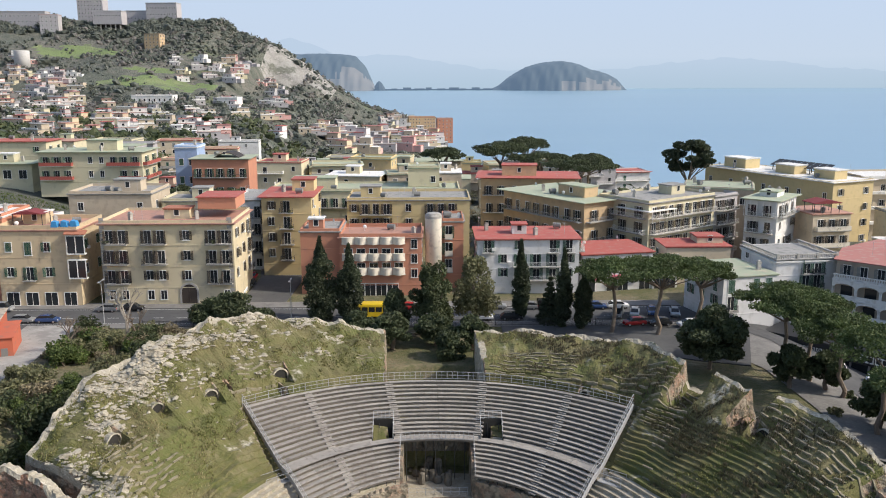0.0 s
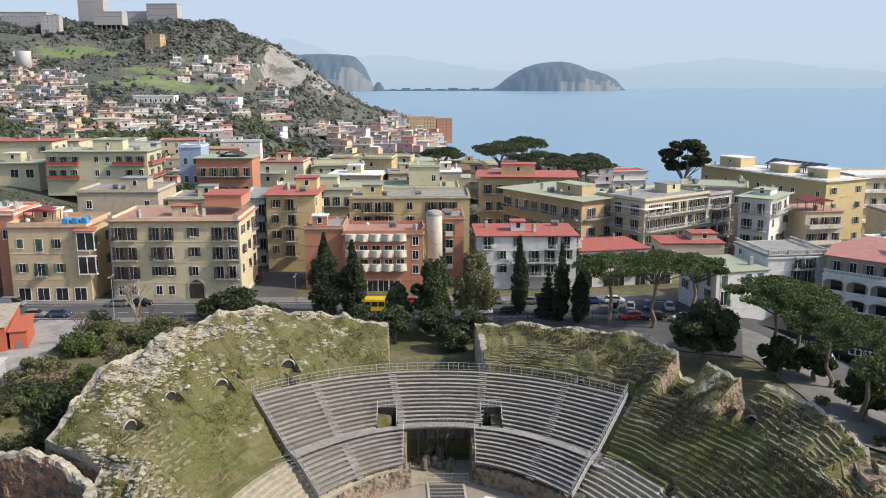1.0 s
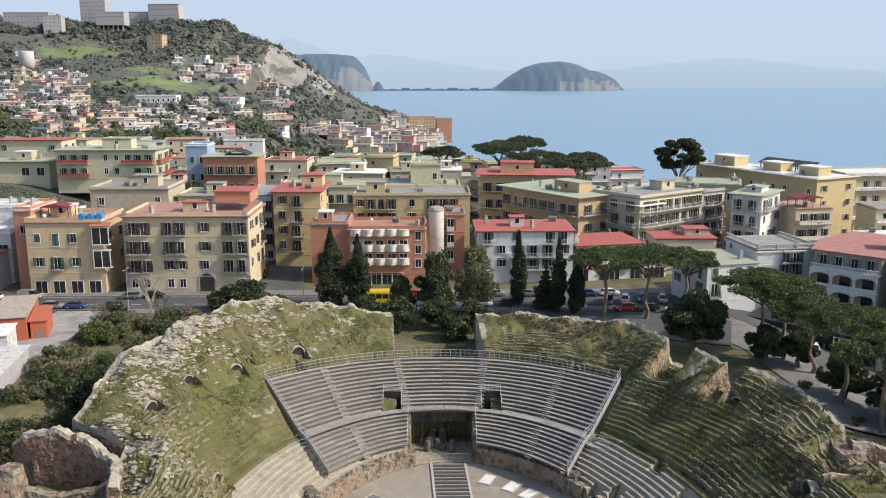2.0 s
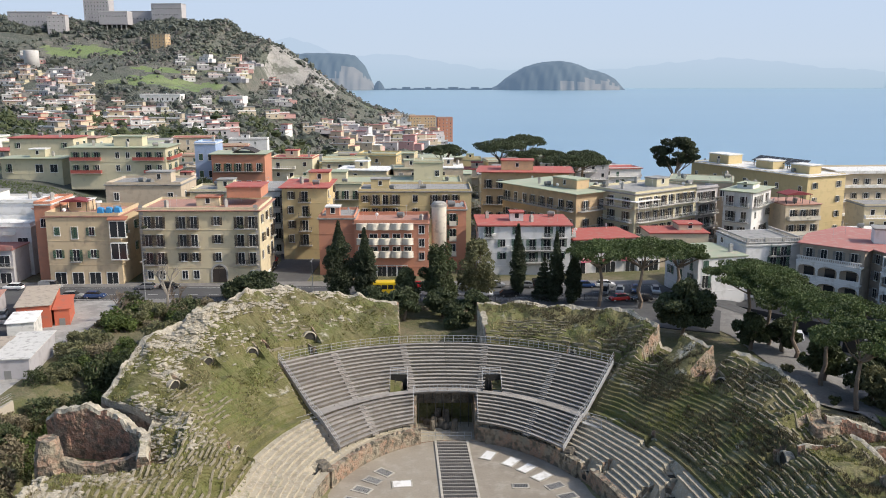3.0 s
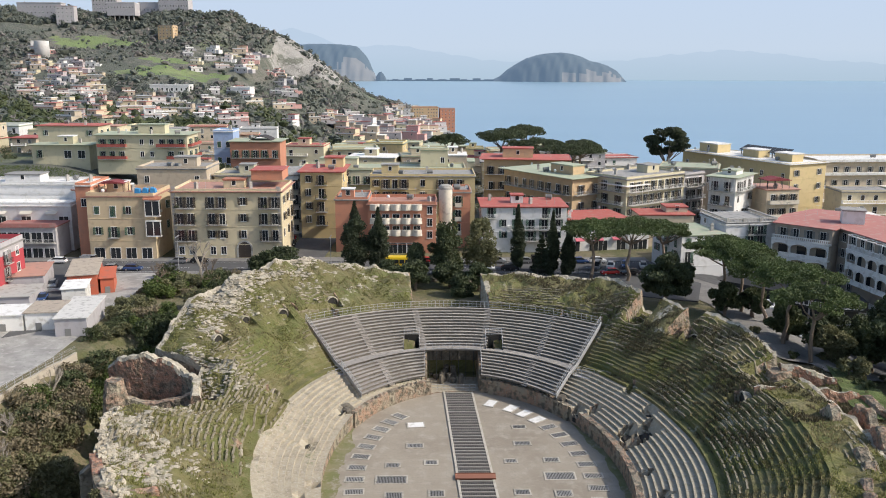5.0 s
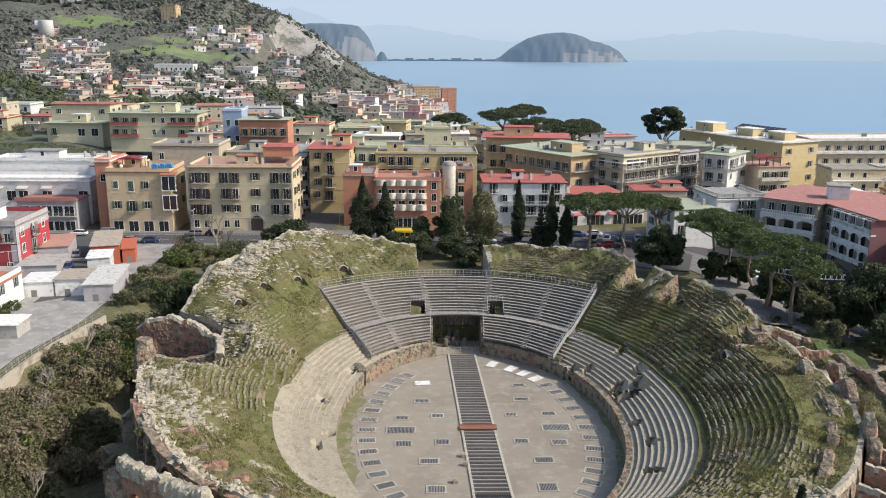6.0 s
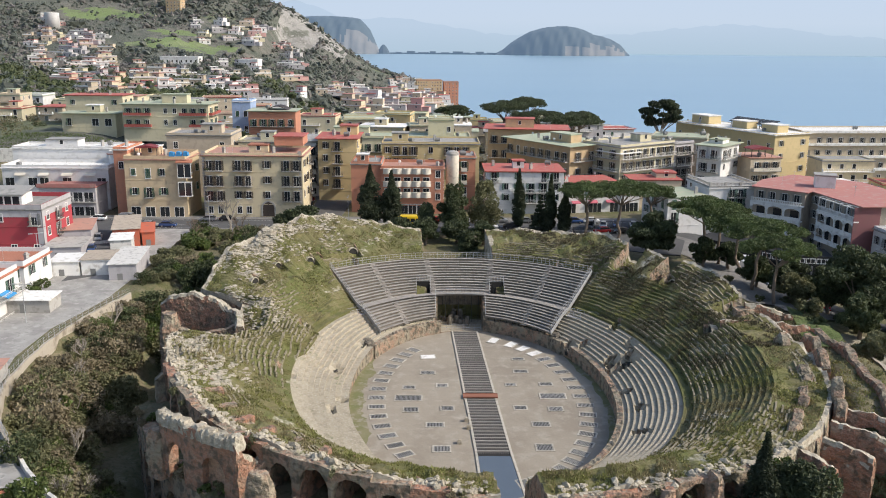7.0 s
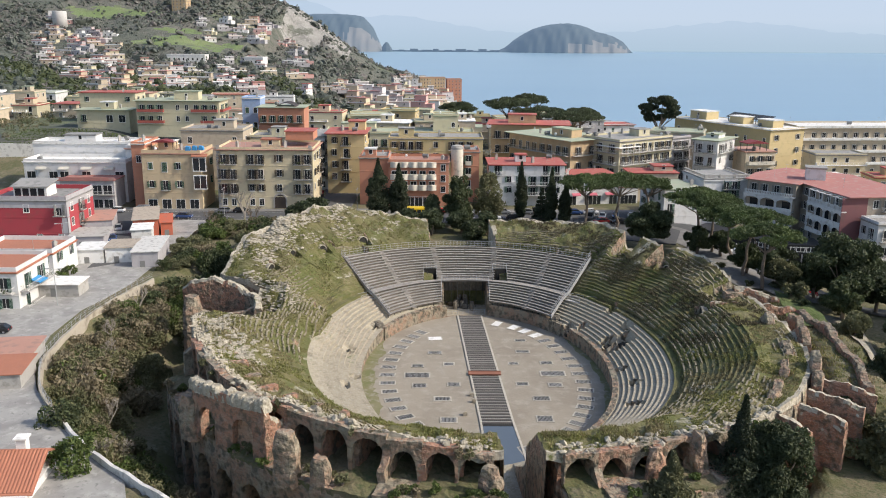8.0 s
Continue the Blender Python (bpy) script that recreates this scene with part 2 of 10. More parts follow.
GREY_ROOF = mat("grey_bitumen", (0.33, 0.32, 0.30), (0.25, 0.245, 0.235), scale=0.7, third=(0.20, 0.20, 0.19))
TILE_ROOF = mat("clay_tile", (0.42, 0.17, 0.10), (0.34, 0.14, 0.09), scale=2, bump=0.3)

# ---- building blocks ----
def mesh_of(name, verts, faces, material, smooth=False):
    me = bpy.data.meshes.new(name)
    me.from_pydata([tuple(v) for v in verts], [], [tuple(f) for f in faces])
    if material:
        me.materials.append(material)
    if smooth:
        me.shade_smooth()
    me.update()
    return me


def thing(name, label, category, m=None, group="", kind=""):
    ob = new(name)
    if m is not None:
        ob.matrix_world = m
    return tagged(ob, label, category, group, kind)


def child(name, me, parent, m=None, label="", kind=""):
    ob = new(name, me)
    ob.parent = parent
    if m is not None:
        ob.matrix_local = m
    return tagged(ob, label, kind=kind)


class Blocks:
    """Collects boxes, tubes and free faces into the lists of one mesh."""

    def __init__(self):
        self.v, self.f = [], []

    def box(self, x0, y0, z0, x1, y1, z1, m=None):
        k = len(self.v)
        pts = [Vector((x, y, z)) for z in (z0, z1) for x, y in ((x0, y0), (x1, y0), (x1, y1), (x0, y1))]
        self.v += [m @ p for p in pts] if m is not None else pts
        self.f += [(k + 3, k + 2, k + 1, k), (k + 4, k + 5, k + 6, k + 7), (k, k + 1, k + 5, k + 4), (k + 1, k + 2, k + 6, k + 5),
                   (k + 2, k + 3, k + 7, k + 6), (k + 3, k, k + 4, k + 7)]
        return self

    def tube(self, a, b, r0, r1=None, n=6):
        a, b = Vector(a), Vector(b)
        r1 = r0 if r1 is None else r1
        q = (b - a).to_track_quat("Z", "Y")
        k = len(self.v)
        for p, r in ((a, r0), (b, r1)):
            self.v += [p + q @ Vector((math.cos(6.2832 * i / n) * r, math.sin(6.2832 * i / n) * r, 0)) for i in range(n)]
        self.f += [(k + i, k + (i + 1) % n, k + n + (i + 1) % n, k + n + i) for i in range(n)]
        self.f += [tuple(k + n + i for i in range(n)), tuple(k + n - 1 - i for i in range(n))]
        return self

    def sweep(self, rings, close=False):
        """Skin over rings of equal length; each ring is a closed outline."""
        k, n = len(self.v), len(rings[0])
        for ring in rings:
            self.v += [Vector(p) for p in ring]
        last = len(rings) if close else len(rings) - 1
        for r in range(last):
            a, b = k + r * n, k + ((r + 1) % len(rings)) * n
            self.f += [(a + i, a + (i + 1) % n, b + (i + 1) % n, b + i) for i in range(n)]
        if not close:
            self.f += [tuple(k + n - 1 - i for i in range(n)), tuple(k + (len(rings) - 1) * n + i for i in range(n))]
        return self

    def prism(self, outline, z0, z1):
        k, n = len(self.v), len(outline)
        self.v += [Vector((x, y, z)) for z in (z0, z1) for x, y in outline]
        self.f += [(k + i, k + (i + 1) % n, k + n + (i + 1) % n, k + n + i) for i in range(n)]
        self.f += [tuple(k + n + i for i in range(n)), tuple(k + n - 1 - i for i in range(n))]
        return self

    def mesh(self, name, material, smooth=False):
        return mesh_of(name, self.v, self.f, material, smooth)


def smoothstep(a, b, x):
    t = min(1.0, max(0.0, (x - a) / (b - a)))
    return t * t * (3 - 2 * t)


def np_smooth(a, b, x):
    t = np.clip((x - a) / (b - a), 0, 1)
    return t * t * (3 - 2 * t)


def waves(x, y, seed=0.0):
    """A cheap smooth unevenness between about -1 and 1 for arrays."""
    return (np.sin(x * 1.0 + seed) * np.cos(y * 1.3 + seed * 2.1) + 0.6 * np.sin(x * 2.3 + y * 1.7 + seed * 3.3)
            + 0.4 * np.sin(x * 4.1 - y * 3.7 + seed * 1.7) + 0.25 * np.sin(x * 8.3 + y * 7.1 + seed)) / 1.6


CACHE = {}


def cached(key, make):
    if key not in CACHE:
        CACHE[key] = make()
    return CACHE[key]


def roughen(me, size, amp, smooth=False):
    """Breaks a mesh into small faces and shifts them, so that worn masonry has uneven faces and edges."""
    bm = bmesh.new()
    bm.from_mesh(me)
    for _ in range(5):
        long = [e for e in bm.edges if e.calc_length() > size]
        if not long:
            break
        bmesh.ops.subdivide_edges(bm, edges=long, cuts=1, use_grid_fill=True)
    for v in bm.verts:
        v.co += noise.noise_vector(v.co * 0.55) * amp + noise.noise_vector(v.co * 1.7) * amp * 0.55
    bm.to_mesh(me)
    bm.free()
    if smooth:
        me.shade_smooth()
    return me

# ---- lie of the land ----
CX, CY, TILT = 3.9, 63.75, radians(3.5)  # the arena's middle and the turn of its long axis
SEMI_U, SEMI_V = 19.7, 29.2              # half axes that the outer ring follows
FLOOR_X, FLOOR_Y, FLOOR_TILT = 4.3, 67.5, radians(2.8)  # arena floor, fitted to the camera's view a little off the outer ring's middle
FLOOR_U, FLOOR_V = 20.6, 31.5            # the arena floor's half axes
SEA = -38.0


def to_local(x, y):
    dx, dy = x - CX, y - CY
    return dx * math.cos(TILT) + dy * math.sin(TILT), -dx * math.sin(TILT) + dy * math.cos(TILT)


def to_world(u, v):
    return CX + u * math.cos(TILT) - v * math.sin(TILT), CY + u * math.sin(TILT) + v * math.cos(TILT)


def ring(theta, d):
    """The place d metres outside the arena's edge, at the angle theta from its right-hand end."""
    k = min(1.0, max(0.0, d / 20.0))
    u = (FLOOR_U + (SEMI_U - FLOOR_U) * k + d) * math.cos(theta)
    v = (FLOOR_V + (SEMI_V - FLOOR_V) * k + d) * math.sin(theta)
    turn = FLOOR_TILT + (TILT - FLOOR_TILT) * k
    return (FLOOR_X + (CX - FLOOR_X) * k + u * math.cos(turn) - v * math.sin(turn),
            FLOOR_Y + (CY - FLOOR_Y) * k + u * math.sin(turn) + v * math.cos(turn))


def ring_offset(x, y):
    """How far a place lies outside the arena's edge (arrays)."""
    u, v = to_local(x, y)
    d = np.hypot(u, v) - 25
    for _ in range(8):
        k = np.hypot(u / np.maximum(SEMI_U + d, 2), v / np.maximum(SEMI_V + d, 2))
        d = d + (k - 1) * np.hypot(u, v) / np.maximum(k, 0.3) * 0.9
        d = np.maximum(d, -15)
    return d, u, v


def land(x, y):
    """Height of the ground (arrays)."""
    x, y = np.asarray(x, float), np.asarray(y, float)
    base = 9.3 + 11.5 * np_smooth(-75, -135, x) * np_smooth(165, 240, y)
    base = base + 8 * np_smooth(-160, -420, x) * np_smooth(300, 600, y)
    base = base - 50 * np_smooth(-170, 70, x) * np_smooth(270, 640, y)
    base = base - 30 * np_smooth(90, 260, x) * np_smooth(60, 300, y)
    base = base - 6.3 * np_smooth(56, 82, x) * np_smooth(62, 100, y) * np_smooth(230, 190, y)
    ridge = np.interp(x, (-900, -490, -430, -354, -337, -297, -260, -247, -238, -225, -199, -186, -176, -163, -144, -124, -114, -94, -74, -23, 30),
                      (112, 117, 113, 104, 110, 112, 115, 113, 106, 97, 92, 87, 82, 70, 59, 43, 35, 24, 12, -4, -45))
    t = np.clip((y - 600) / 430, 0, 1) ** 1.6
    face = np_smooth(-192, -184, x) * np_smooth(-136, -145, x)      # a sheer tuff cliff below the ridge's end
    t = t + face * (0.36 * np.clip((y - 600) / 375, 0, 1) ** 1.4 + 0.64 * np.clip((y - 972 - 8 * waves(x / 9, y / 40, 3.0)) / 48, 0, 1) ** 0.75 - t)
    far = base + (ridge - base) * t
    far = far - 175 * np_smooth(1060, 1550, y)
    rough = waves(x / 37, y / 41, 1.3) * 3.0 * np_smooth(330, 700, y) * np_smooth(40, -60, x)
    h = far + rough
    d, u, v = ring_offset(x, y)
    side = np_smooth(0, -30, u)                        # the ditch lies along one long side and round the near end
    near = np_smooth(5, -30, v)
    ditch = np.maximum(side * np_smooth(62, 30, v), near * np_smooth(45, 10, u))
    wall_at = np.where(u < 0, 37.5 + 8.7 * np_smooth(-52, -10, v), 44)
    bank = -1.2 + 9.2 * np.clip((d - 35) / np.maximum(wall_at - 1.0 - 35, 1), 0, 1)
    bank = bank + waves(x / 3, y / 3.3, 4.0) * 0.5
    low = np.where(d < wall_at, bank, h)
    h = np.where((d < 60) & (ditch > 0), h + (low - h) * ditch, h)
    right = np_smooth(20, 45, u) * np_smooth(15, -30, v) * np_smooth(26, 31, d)
    h = h - 4.5 * right * (1 - ditch)
    terrace = np_smooth(24, 32, u) * np_smooth(22, 14, v) * np_smooth(-36, -31, v) * np_smooth(37.6, 36.8, d)
    h = h + (10.7 + 0.5 * waves(x / 4, y / 4, 8.0) - h) * terrace
    return np.where(d < 29, -3.0, h)


FIELDS = ((-368, 918, 50, 24), (-258, 782, 40, 22), (-222, 800, 24, 18), (-243, 632, 20, 22), (-265, 832, 22, 11))


def on_meadow(x, y):
    """Whether a place lies in one of the hillside's green fields (arrays)."""
    inside = np.zeros(np.shape(x), bool)
    for cx, cy, a, b in FIELDS:
        inside |= ((x - cx) / a) ** 2 + ((y - cy) / b) ** 2 < 0.9 + 0.6 * waves(x / 11, y / 11, 6.0)
    return inside


def lines(*spans):
    """Grid lines: (from, to, step) spans one after another."""
    out = []
    for a, b, s in spans:
        out += list(np.arange(a, b, s))
    return np.array(out + [spans[-1][1]])


gx = lines((-1500, -500, 50), (-500, -110, 8), (-110, 110, 1.5), (110, 300, 8), (300, 1500, 60))
gy = lines((-900, -60, 40), (-60, 0, 4), (0, 180, 1.5), (180, 330, 5), (330, 700, 9), (700, 1120, 6), (1120, 1700, 30))
GX, GY = np.meshgrid(gx, gy)
GZ = land(GX, GY)
nx, ny = len(gx), len(gy)
ids = np.arange(nx * ny).reshape(ny, nx)
quads = np.stack([ids[:-1, :-1], ids[:-1, 1:], ids[1:, 1:], ids[1:, :-1]], -1).reshape(-1, 4)
ground_mesh = bpy.data.meshes.new("ground")
ground_mesh.from_pydata(np.stack([GX, GY, GZ], -1).reshape(-1, 3).tolist(), [], quads.tolist())
for m in (EARTH, HILL_HAZED, CLIFF, MEADOW):
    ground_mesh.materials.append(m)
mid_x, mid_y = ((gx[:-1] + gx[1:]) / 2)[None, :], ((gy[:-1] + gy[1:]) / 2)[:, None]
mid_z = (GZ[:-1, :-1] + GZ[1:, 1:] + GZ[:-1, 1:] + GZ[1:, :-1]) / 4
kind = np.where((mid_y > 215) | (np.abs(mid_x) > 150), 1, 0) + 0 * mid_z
kind = np.where((mid_x > -186 + waves(mid_y / 9, mid_x / 9) * 5) & (mid_x < -108) & (mid_z > 24 + waves(mid_x / 6, mid_y / 7) * 5) & (mid_y > 960), 2, kind)
kind = np.where(on_meadow(mid_x + 0 * mid_z, mid_y + 0 * mid_z), 3, kind).astype(int)
ground_mesh.polygons.foreach_set("material_index", kind.reshape(-1).astype(np.int32))
ground_mesh.shade_smooth()
tagged(new("ground", ground_mesh), "earth and scrub land rising to a wooded hill", "ground", kind="structure")

# the sea
WATER = bpy.data.materials.new("sea_water")
WATER.use_nodes = True
n, link = WATER.node_tree.nodes, WATER.node_tree.links.new
n["Principled BSDF"].inputs["Base Color"].default_value = (0.10, 0.24, 0.34, 1)
n["Principled BSDF"].inputs["Roughness"].default_value = 0.32
geo, tex, bp = n.new("ShaderNodeNewGeometry"), n.new("ShaderNodeTexNoise"), n.new("ShaderNodeBump")
squash = n.new("ShaderNodeVectorMath")
squash.operation = "MULTIPLY"
squash.inputs[1].default_value = (0.35, 1.0, 1.0)
tex.inputs["Scale"].default_value, tex.inputs["Detail"].default_value = 0.05, 6.0
bp.inputs["Strength"].default_value, bp.inputs["Distance"].default_value = 0.25, 1.0
link(geo.outputs["Position"], squash.inputs[0])
link(squash.outputs[0], tex.inputs["Vector"])
link(tex.outputs[0], bp.inputs["Height"])
link(bp.outputs[0], n["Principled BSDF"].inputs["Normal"])
band, mixc = n.new("ShaderNodeTexNoise"), n.new("ShaderNodeMixRGB")
stretch = n.new("ShaderNodeVectorMath")
stretch.operation = "MULTIPLY"
stretch.inputs[1].default_value = (0.15, 1.0, 1.0)
band.inputs["Scale"].default_value, band.inputs["Detail"].default_value = 0.004, 5.0
# both blues are paled to carry the haze over the sea
mixc.inputs[1].default_value, mixc.inputs[2].default_value = (0.185, 0.31, 0.42, 1), (0.23, 0.355, 0.46, 1)
link(geo.outputs["Position"], stretch.inputs[0])
link(stretch.outputs[0], band.inputs["Vector"])
link(band.outputs[0], mixc.inputs[0])
link(mixc.outputs[0], n["Principled BSDF"].inputs["Base Color"])
sea = Blocks()
sea.v = [Vector(p) for p in ((-4200, 380, SEA), (4200, 380, SEA), (4200, 4850, SEA), (-4200, 4850, SEA))]
sea.f = [(0, 1, 2, 3)]
tagged(new("water", sea.mesh("water", WATER)), "calm sea with haze put into its pale blue", "sea", kind="structure")


# the distance beyond the sea, with faint mountains: haze is painted into the emission
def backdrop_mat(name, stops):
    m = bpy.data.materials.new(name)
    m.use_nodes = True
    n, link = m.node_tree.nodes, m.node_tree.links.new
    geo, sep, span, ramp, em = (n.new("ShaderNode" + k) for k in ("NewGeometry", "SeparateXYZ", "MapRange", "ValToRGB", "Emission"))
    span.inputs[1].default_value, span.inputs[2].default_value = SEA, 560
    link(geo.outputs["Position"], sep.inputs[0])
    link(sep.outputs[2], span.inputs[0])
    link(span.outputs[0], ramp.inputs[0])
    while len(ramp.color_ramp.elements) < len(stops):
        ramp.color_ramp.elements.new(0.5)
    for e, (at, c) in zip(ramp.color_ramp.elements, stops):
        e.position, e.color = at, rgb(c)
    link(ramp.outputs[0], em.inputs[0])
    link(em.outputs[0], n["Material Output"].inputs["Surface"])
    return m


SKY_LOW = backdrop_mat("hazy_sky", [(0.0, (0.33, 0.455, 0.57)), (0.07, (0.39, 0.505, 0.62)), (0.15, (0.455, 0.555, 0.67)), (0.3, (0.49, 0.58, 0.70)), (1.0, (0.475, 0.58, 0.74))])
HAZED_PEAKS = backdrop_mat("hazed_peaks", [(0.0, (0.38, 0.49, 0.60)), (0.25, (0.43, 0.53, 0.655)), (1.0, (0.44, 0.545, 0.69))])
back = Blocks()
back.v = [Vector(p) for p in ((-4200, 4870, -60), (4200, 4870, -60), (4200, 4870, 900), (-4200, 4870, 900))]
back.f = [(0, 1, 2, 3)]
tagged(new("backdrop", back.mesh("backdrop", SKY_LOW)), "pale blue hazy sky over the sea", "sky", kind="structure")
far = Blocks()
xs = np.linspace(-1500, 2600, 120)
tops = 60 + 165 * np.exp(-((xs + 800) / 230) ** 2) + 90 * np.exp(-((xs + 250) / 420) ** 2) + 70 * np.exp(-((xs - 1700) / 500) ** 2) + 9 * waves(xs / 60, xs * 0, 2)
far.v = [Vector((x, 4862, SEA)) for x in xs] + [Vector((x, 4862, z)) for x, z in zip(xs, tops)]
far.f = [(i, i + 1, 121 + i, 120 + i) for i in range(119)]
tagged(new("backdrop", far.mesh("far_mountains", HAZED_PEAKS)), "flat strip of faint blue mountains with haze in its emission colour", "mountains", kind="structure")


# ---- headland and island out at sea ----
def cliff_island(name, label, x0, x1, y, top, profile, seed):
    """A steep island: profile gives the height at even steps along its length."""
    na, nb = 90, 26
    s = np.linspace(0, 1, na)[:, None]
    r = np.linspace(-1, 1, nb)[None, :]
    crest = np.interp(s, np.linspace(0, 1, len(profile)), profile) * top
    shape = np.clip(1 - np.abs(r) ** 3.2, 0, 1) ** 0.75
    x = x0 + (x1 - x0) * s + 0 * r
    yy = y + r * (x1 - x0) * 0.22 * (0.35 + np.sin(np.pi * np.clip(s, 0.02, 0.98)) ** 0.6) + 10 * waves(s * 30, r * 4, seed)
    z = SEA - 3 + crest * shape + (crest > 12) * (2.2 * waves(s * 23, r * 14, seed + 2) + 1.6 * waves(s * 90, r * 31, seed + 5)) * shape
    verts = np.stack([x, yy, z], -1).reshape(-1, 3)
    i = np.arange(na * nb).reshape(na, nb)
    q = np.stack([i[:-1, :-1], i[1:, :-1], i[1:, 1:], i[:-1, 1:]], -1).reshape(-1, 4)
    me = bpy.data.meshes.new(name)
    me.from_pydata(verts.tolist(), [], q.tolist())
    me.materials.append(HAZED_GREEN)
    me.materials.append(HAZED_ROCK)
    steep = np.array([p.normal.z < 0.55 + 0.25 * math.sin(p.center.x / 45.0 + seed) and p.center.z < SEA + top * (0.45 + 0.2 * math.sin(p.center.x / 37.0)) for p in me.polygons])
    # the paler rock colour is put only on the end that the sun lights
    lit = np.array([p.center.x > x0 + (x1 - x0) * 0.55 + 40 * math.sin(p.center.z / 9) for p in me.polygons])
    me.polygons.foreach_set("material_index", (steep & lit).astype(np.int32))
    me.shade_smooth()
    return tagged(new(name, me), label, "island", kind="structure")


# far surface with distance haze painted in as blue emission
def hazed_mat(name, a, b, glow):
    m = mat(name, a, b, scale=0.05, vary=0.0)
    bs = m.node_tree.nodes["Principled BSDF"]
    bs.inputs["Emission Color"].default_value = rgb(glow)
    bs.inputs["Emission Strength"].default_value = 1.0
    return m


HAZED_GREEN = hazed_mat("hazed_scrub", (0.032, 0.045, 0.045), (0.02, 0.03, 0.032), (0.088, 0.132, 0.20))
HAZED_ROCK = hazed_mat("hazed_rock", (0.14, 0.125, 0.11), (0.07, 0.07, 0.068), (0.10, 0.142, 0.20))
cliff_island("island", "wooded island with bare cliffs, haze put into its bluish colour", 318, 1030, 4560, 152,
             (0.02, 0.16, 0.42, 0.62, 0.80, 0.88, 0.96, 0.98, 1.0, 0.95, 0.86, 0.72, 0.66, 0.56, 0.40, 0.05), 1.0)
cliff_island("headland", "steep headland with a pale cliff, haze put into its bluish colour", -960, -285, 4500, 190,
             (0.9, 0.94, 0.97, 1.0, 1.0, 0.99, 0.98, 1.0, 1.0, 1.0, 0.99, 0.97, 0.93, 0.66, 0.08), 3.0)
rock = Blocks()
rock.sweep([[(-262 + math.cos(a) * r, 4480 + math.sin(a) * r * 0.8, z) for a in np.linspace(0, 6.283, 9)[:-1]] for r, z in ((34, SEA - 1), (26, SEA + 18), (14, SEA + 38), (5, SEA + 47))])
tagged(new("headland", rock.mesh("sea_stack", HAZED_GREEN)), "low sea rock at the tip of the headland", "rock", kind="structure")
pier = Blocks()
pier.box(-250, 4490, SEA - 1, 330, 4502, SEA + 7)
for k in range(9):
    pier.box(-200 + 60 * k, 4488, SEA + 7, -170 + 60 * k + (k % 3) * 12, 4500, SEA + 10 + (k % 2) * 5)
tagged(new("causeway", pier.mesh("causeway", HAZED_GREEN)), "low stone causeway linking island and headland", "causeway", kind="structure")

# ---- plan of the spectator stand ----
FRONT_L, FRONT_R, FRONT_Y = -12.8, 18.3, 98.9
BACK_L, BACK_R, BACK_Y = -22.8, 27.2, 111.3


def stand_at(f, s):
    """Plan of the stand: f from the front row (0) to the back (1), s from one end (-1) to the other (1)."""
    xl, xr = FRONT_L + (BACK_L - FRONT_L) * f, FRONT_R + (BACK_R - FRONT_R) * f
    yl, yr = 89.6 + 12.5 * f, 89.0 + 11.7 * f
    mid = FRONT_Y + (BACK_Y - FRONT_Y) * f
    x = (xl + xr) / 2 + s * (xr - xl) / 2
    ends = yl + (yr - yl) * (s + 1) / 2
    return x, ends + (mid - (yl + yr) / 2) * (1 - abs(s) ** 2.2)


def stand_z(f):
    if f < 0.34:
        return 3.4 + f / 0.34 * 2.9
    if f < 0.43:
        return 6.3
    return 6.3 + (f - 0.43) / 0.57 * 5.0


def s_of(f, x):
    xl, xr = FRONT_L + (BACK_L - FRONT_L) * f, FRONT_R + (BACK_R - FRONT_R) * f
    return max(-1.0, min(1.0, (2 * x - xl - xr) / (xr - xl)))


def under_stand(x, y):
    """Height that the ground may have below the stand, or None outside its plan."""
    if not (-30 < x < 34 and 86 < y < 116):
        return None
    lo, hi = -0.08, 1.12
    for _ in range(14):
        f = (lo + hi) / 2
        xl, xr = FRONT_L + (BACK_L - FRONT_L) * f, FRONT_R + (BACK_R - FRONT_R) * f
        s = max(-1.0, min(1.0, (2 * x - xl - xr) / (xr - xl)))
        lo, hi = (f, hi) if stand_at(f, s)[1] < y else (lo, f)
    xl, xr = FRONT_L + (BACK_L - FRONT_L) * f - 1.3, FRONT_R + (BACK_R - FRONT_R) * f + 1.0
    if f < -0.06 or f > 1.1 or not xl < x < xr:
        return None
    return stand_z(max(0.0, min(1.0, f))) - 1.0


# ---- amphitheatre ----
def podium(theta):
    """Height of the wall round the arena: low and broken along one long side."""
    c = math.degrees(theta) % 360
    return 2.4 - 1.3 * smoothstep(140, 175, c) * smoothstep(300, 262, c) - 0.9 * smoothstep(205, 232, c) * smoothstep(300, 250, c)


RIM_AT = (0, 8, 17, 26, 33, 40, 44, 51, 68, 80, 97, 107, 116, 125, 135, 143, 150, 154.5, 156, 163, 168, 170, 178, 184, 193, 206, 220, 232, 240, 247, 255, 262, 283, 297, 306, 318, 335, 360)
RIM_OUT = (27, 26, 27, 27, 25.5, 27, 26, 30, 33, 34, 36, 40, 38.5, 36.3, 34, 35.5, 33, 32, 22.5, 20.5, 21, 27, 26.5, 25.6, 24.4, 23.4, 22.5, 21, 20.4, 19.5, 18.5, 18.1, 18.3, 20.5, 22.5, 25, 27, 27)
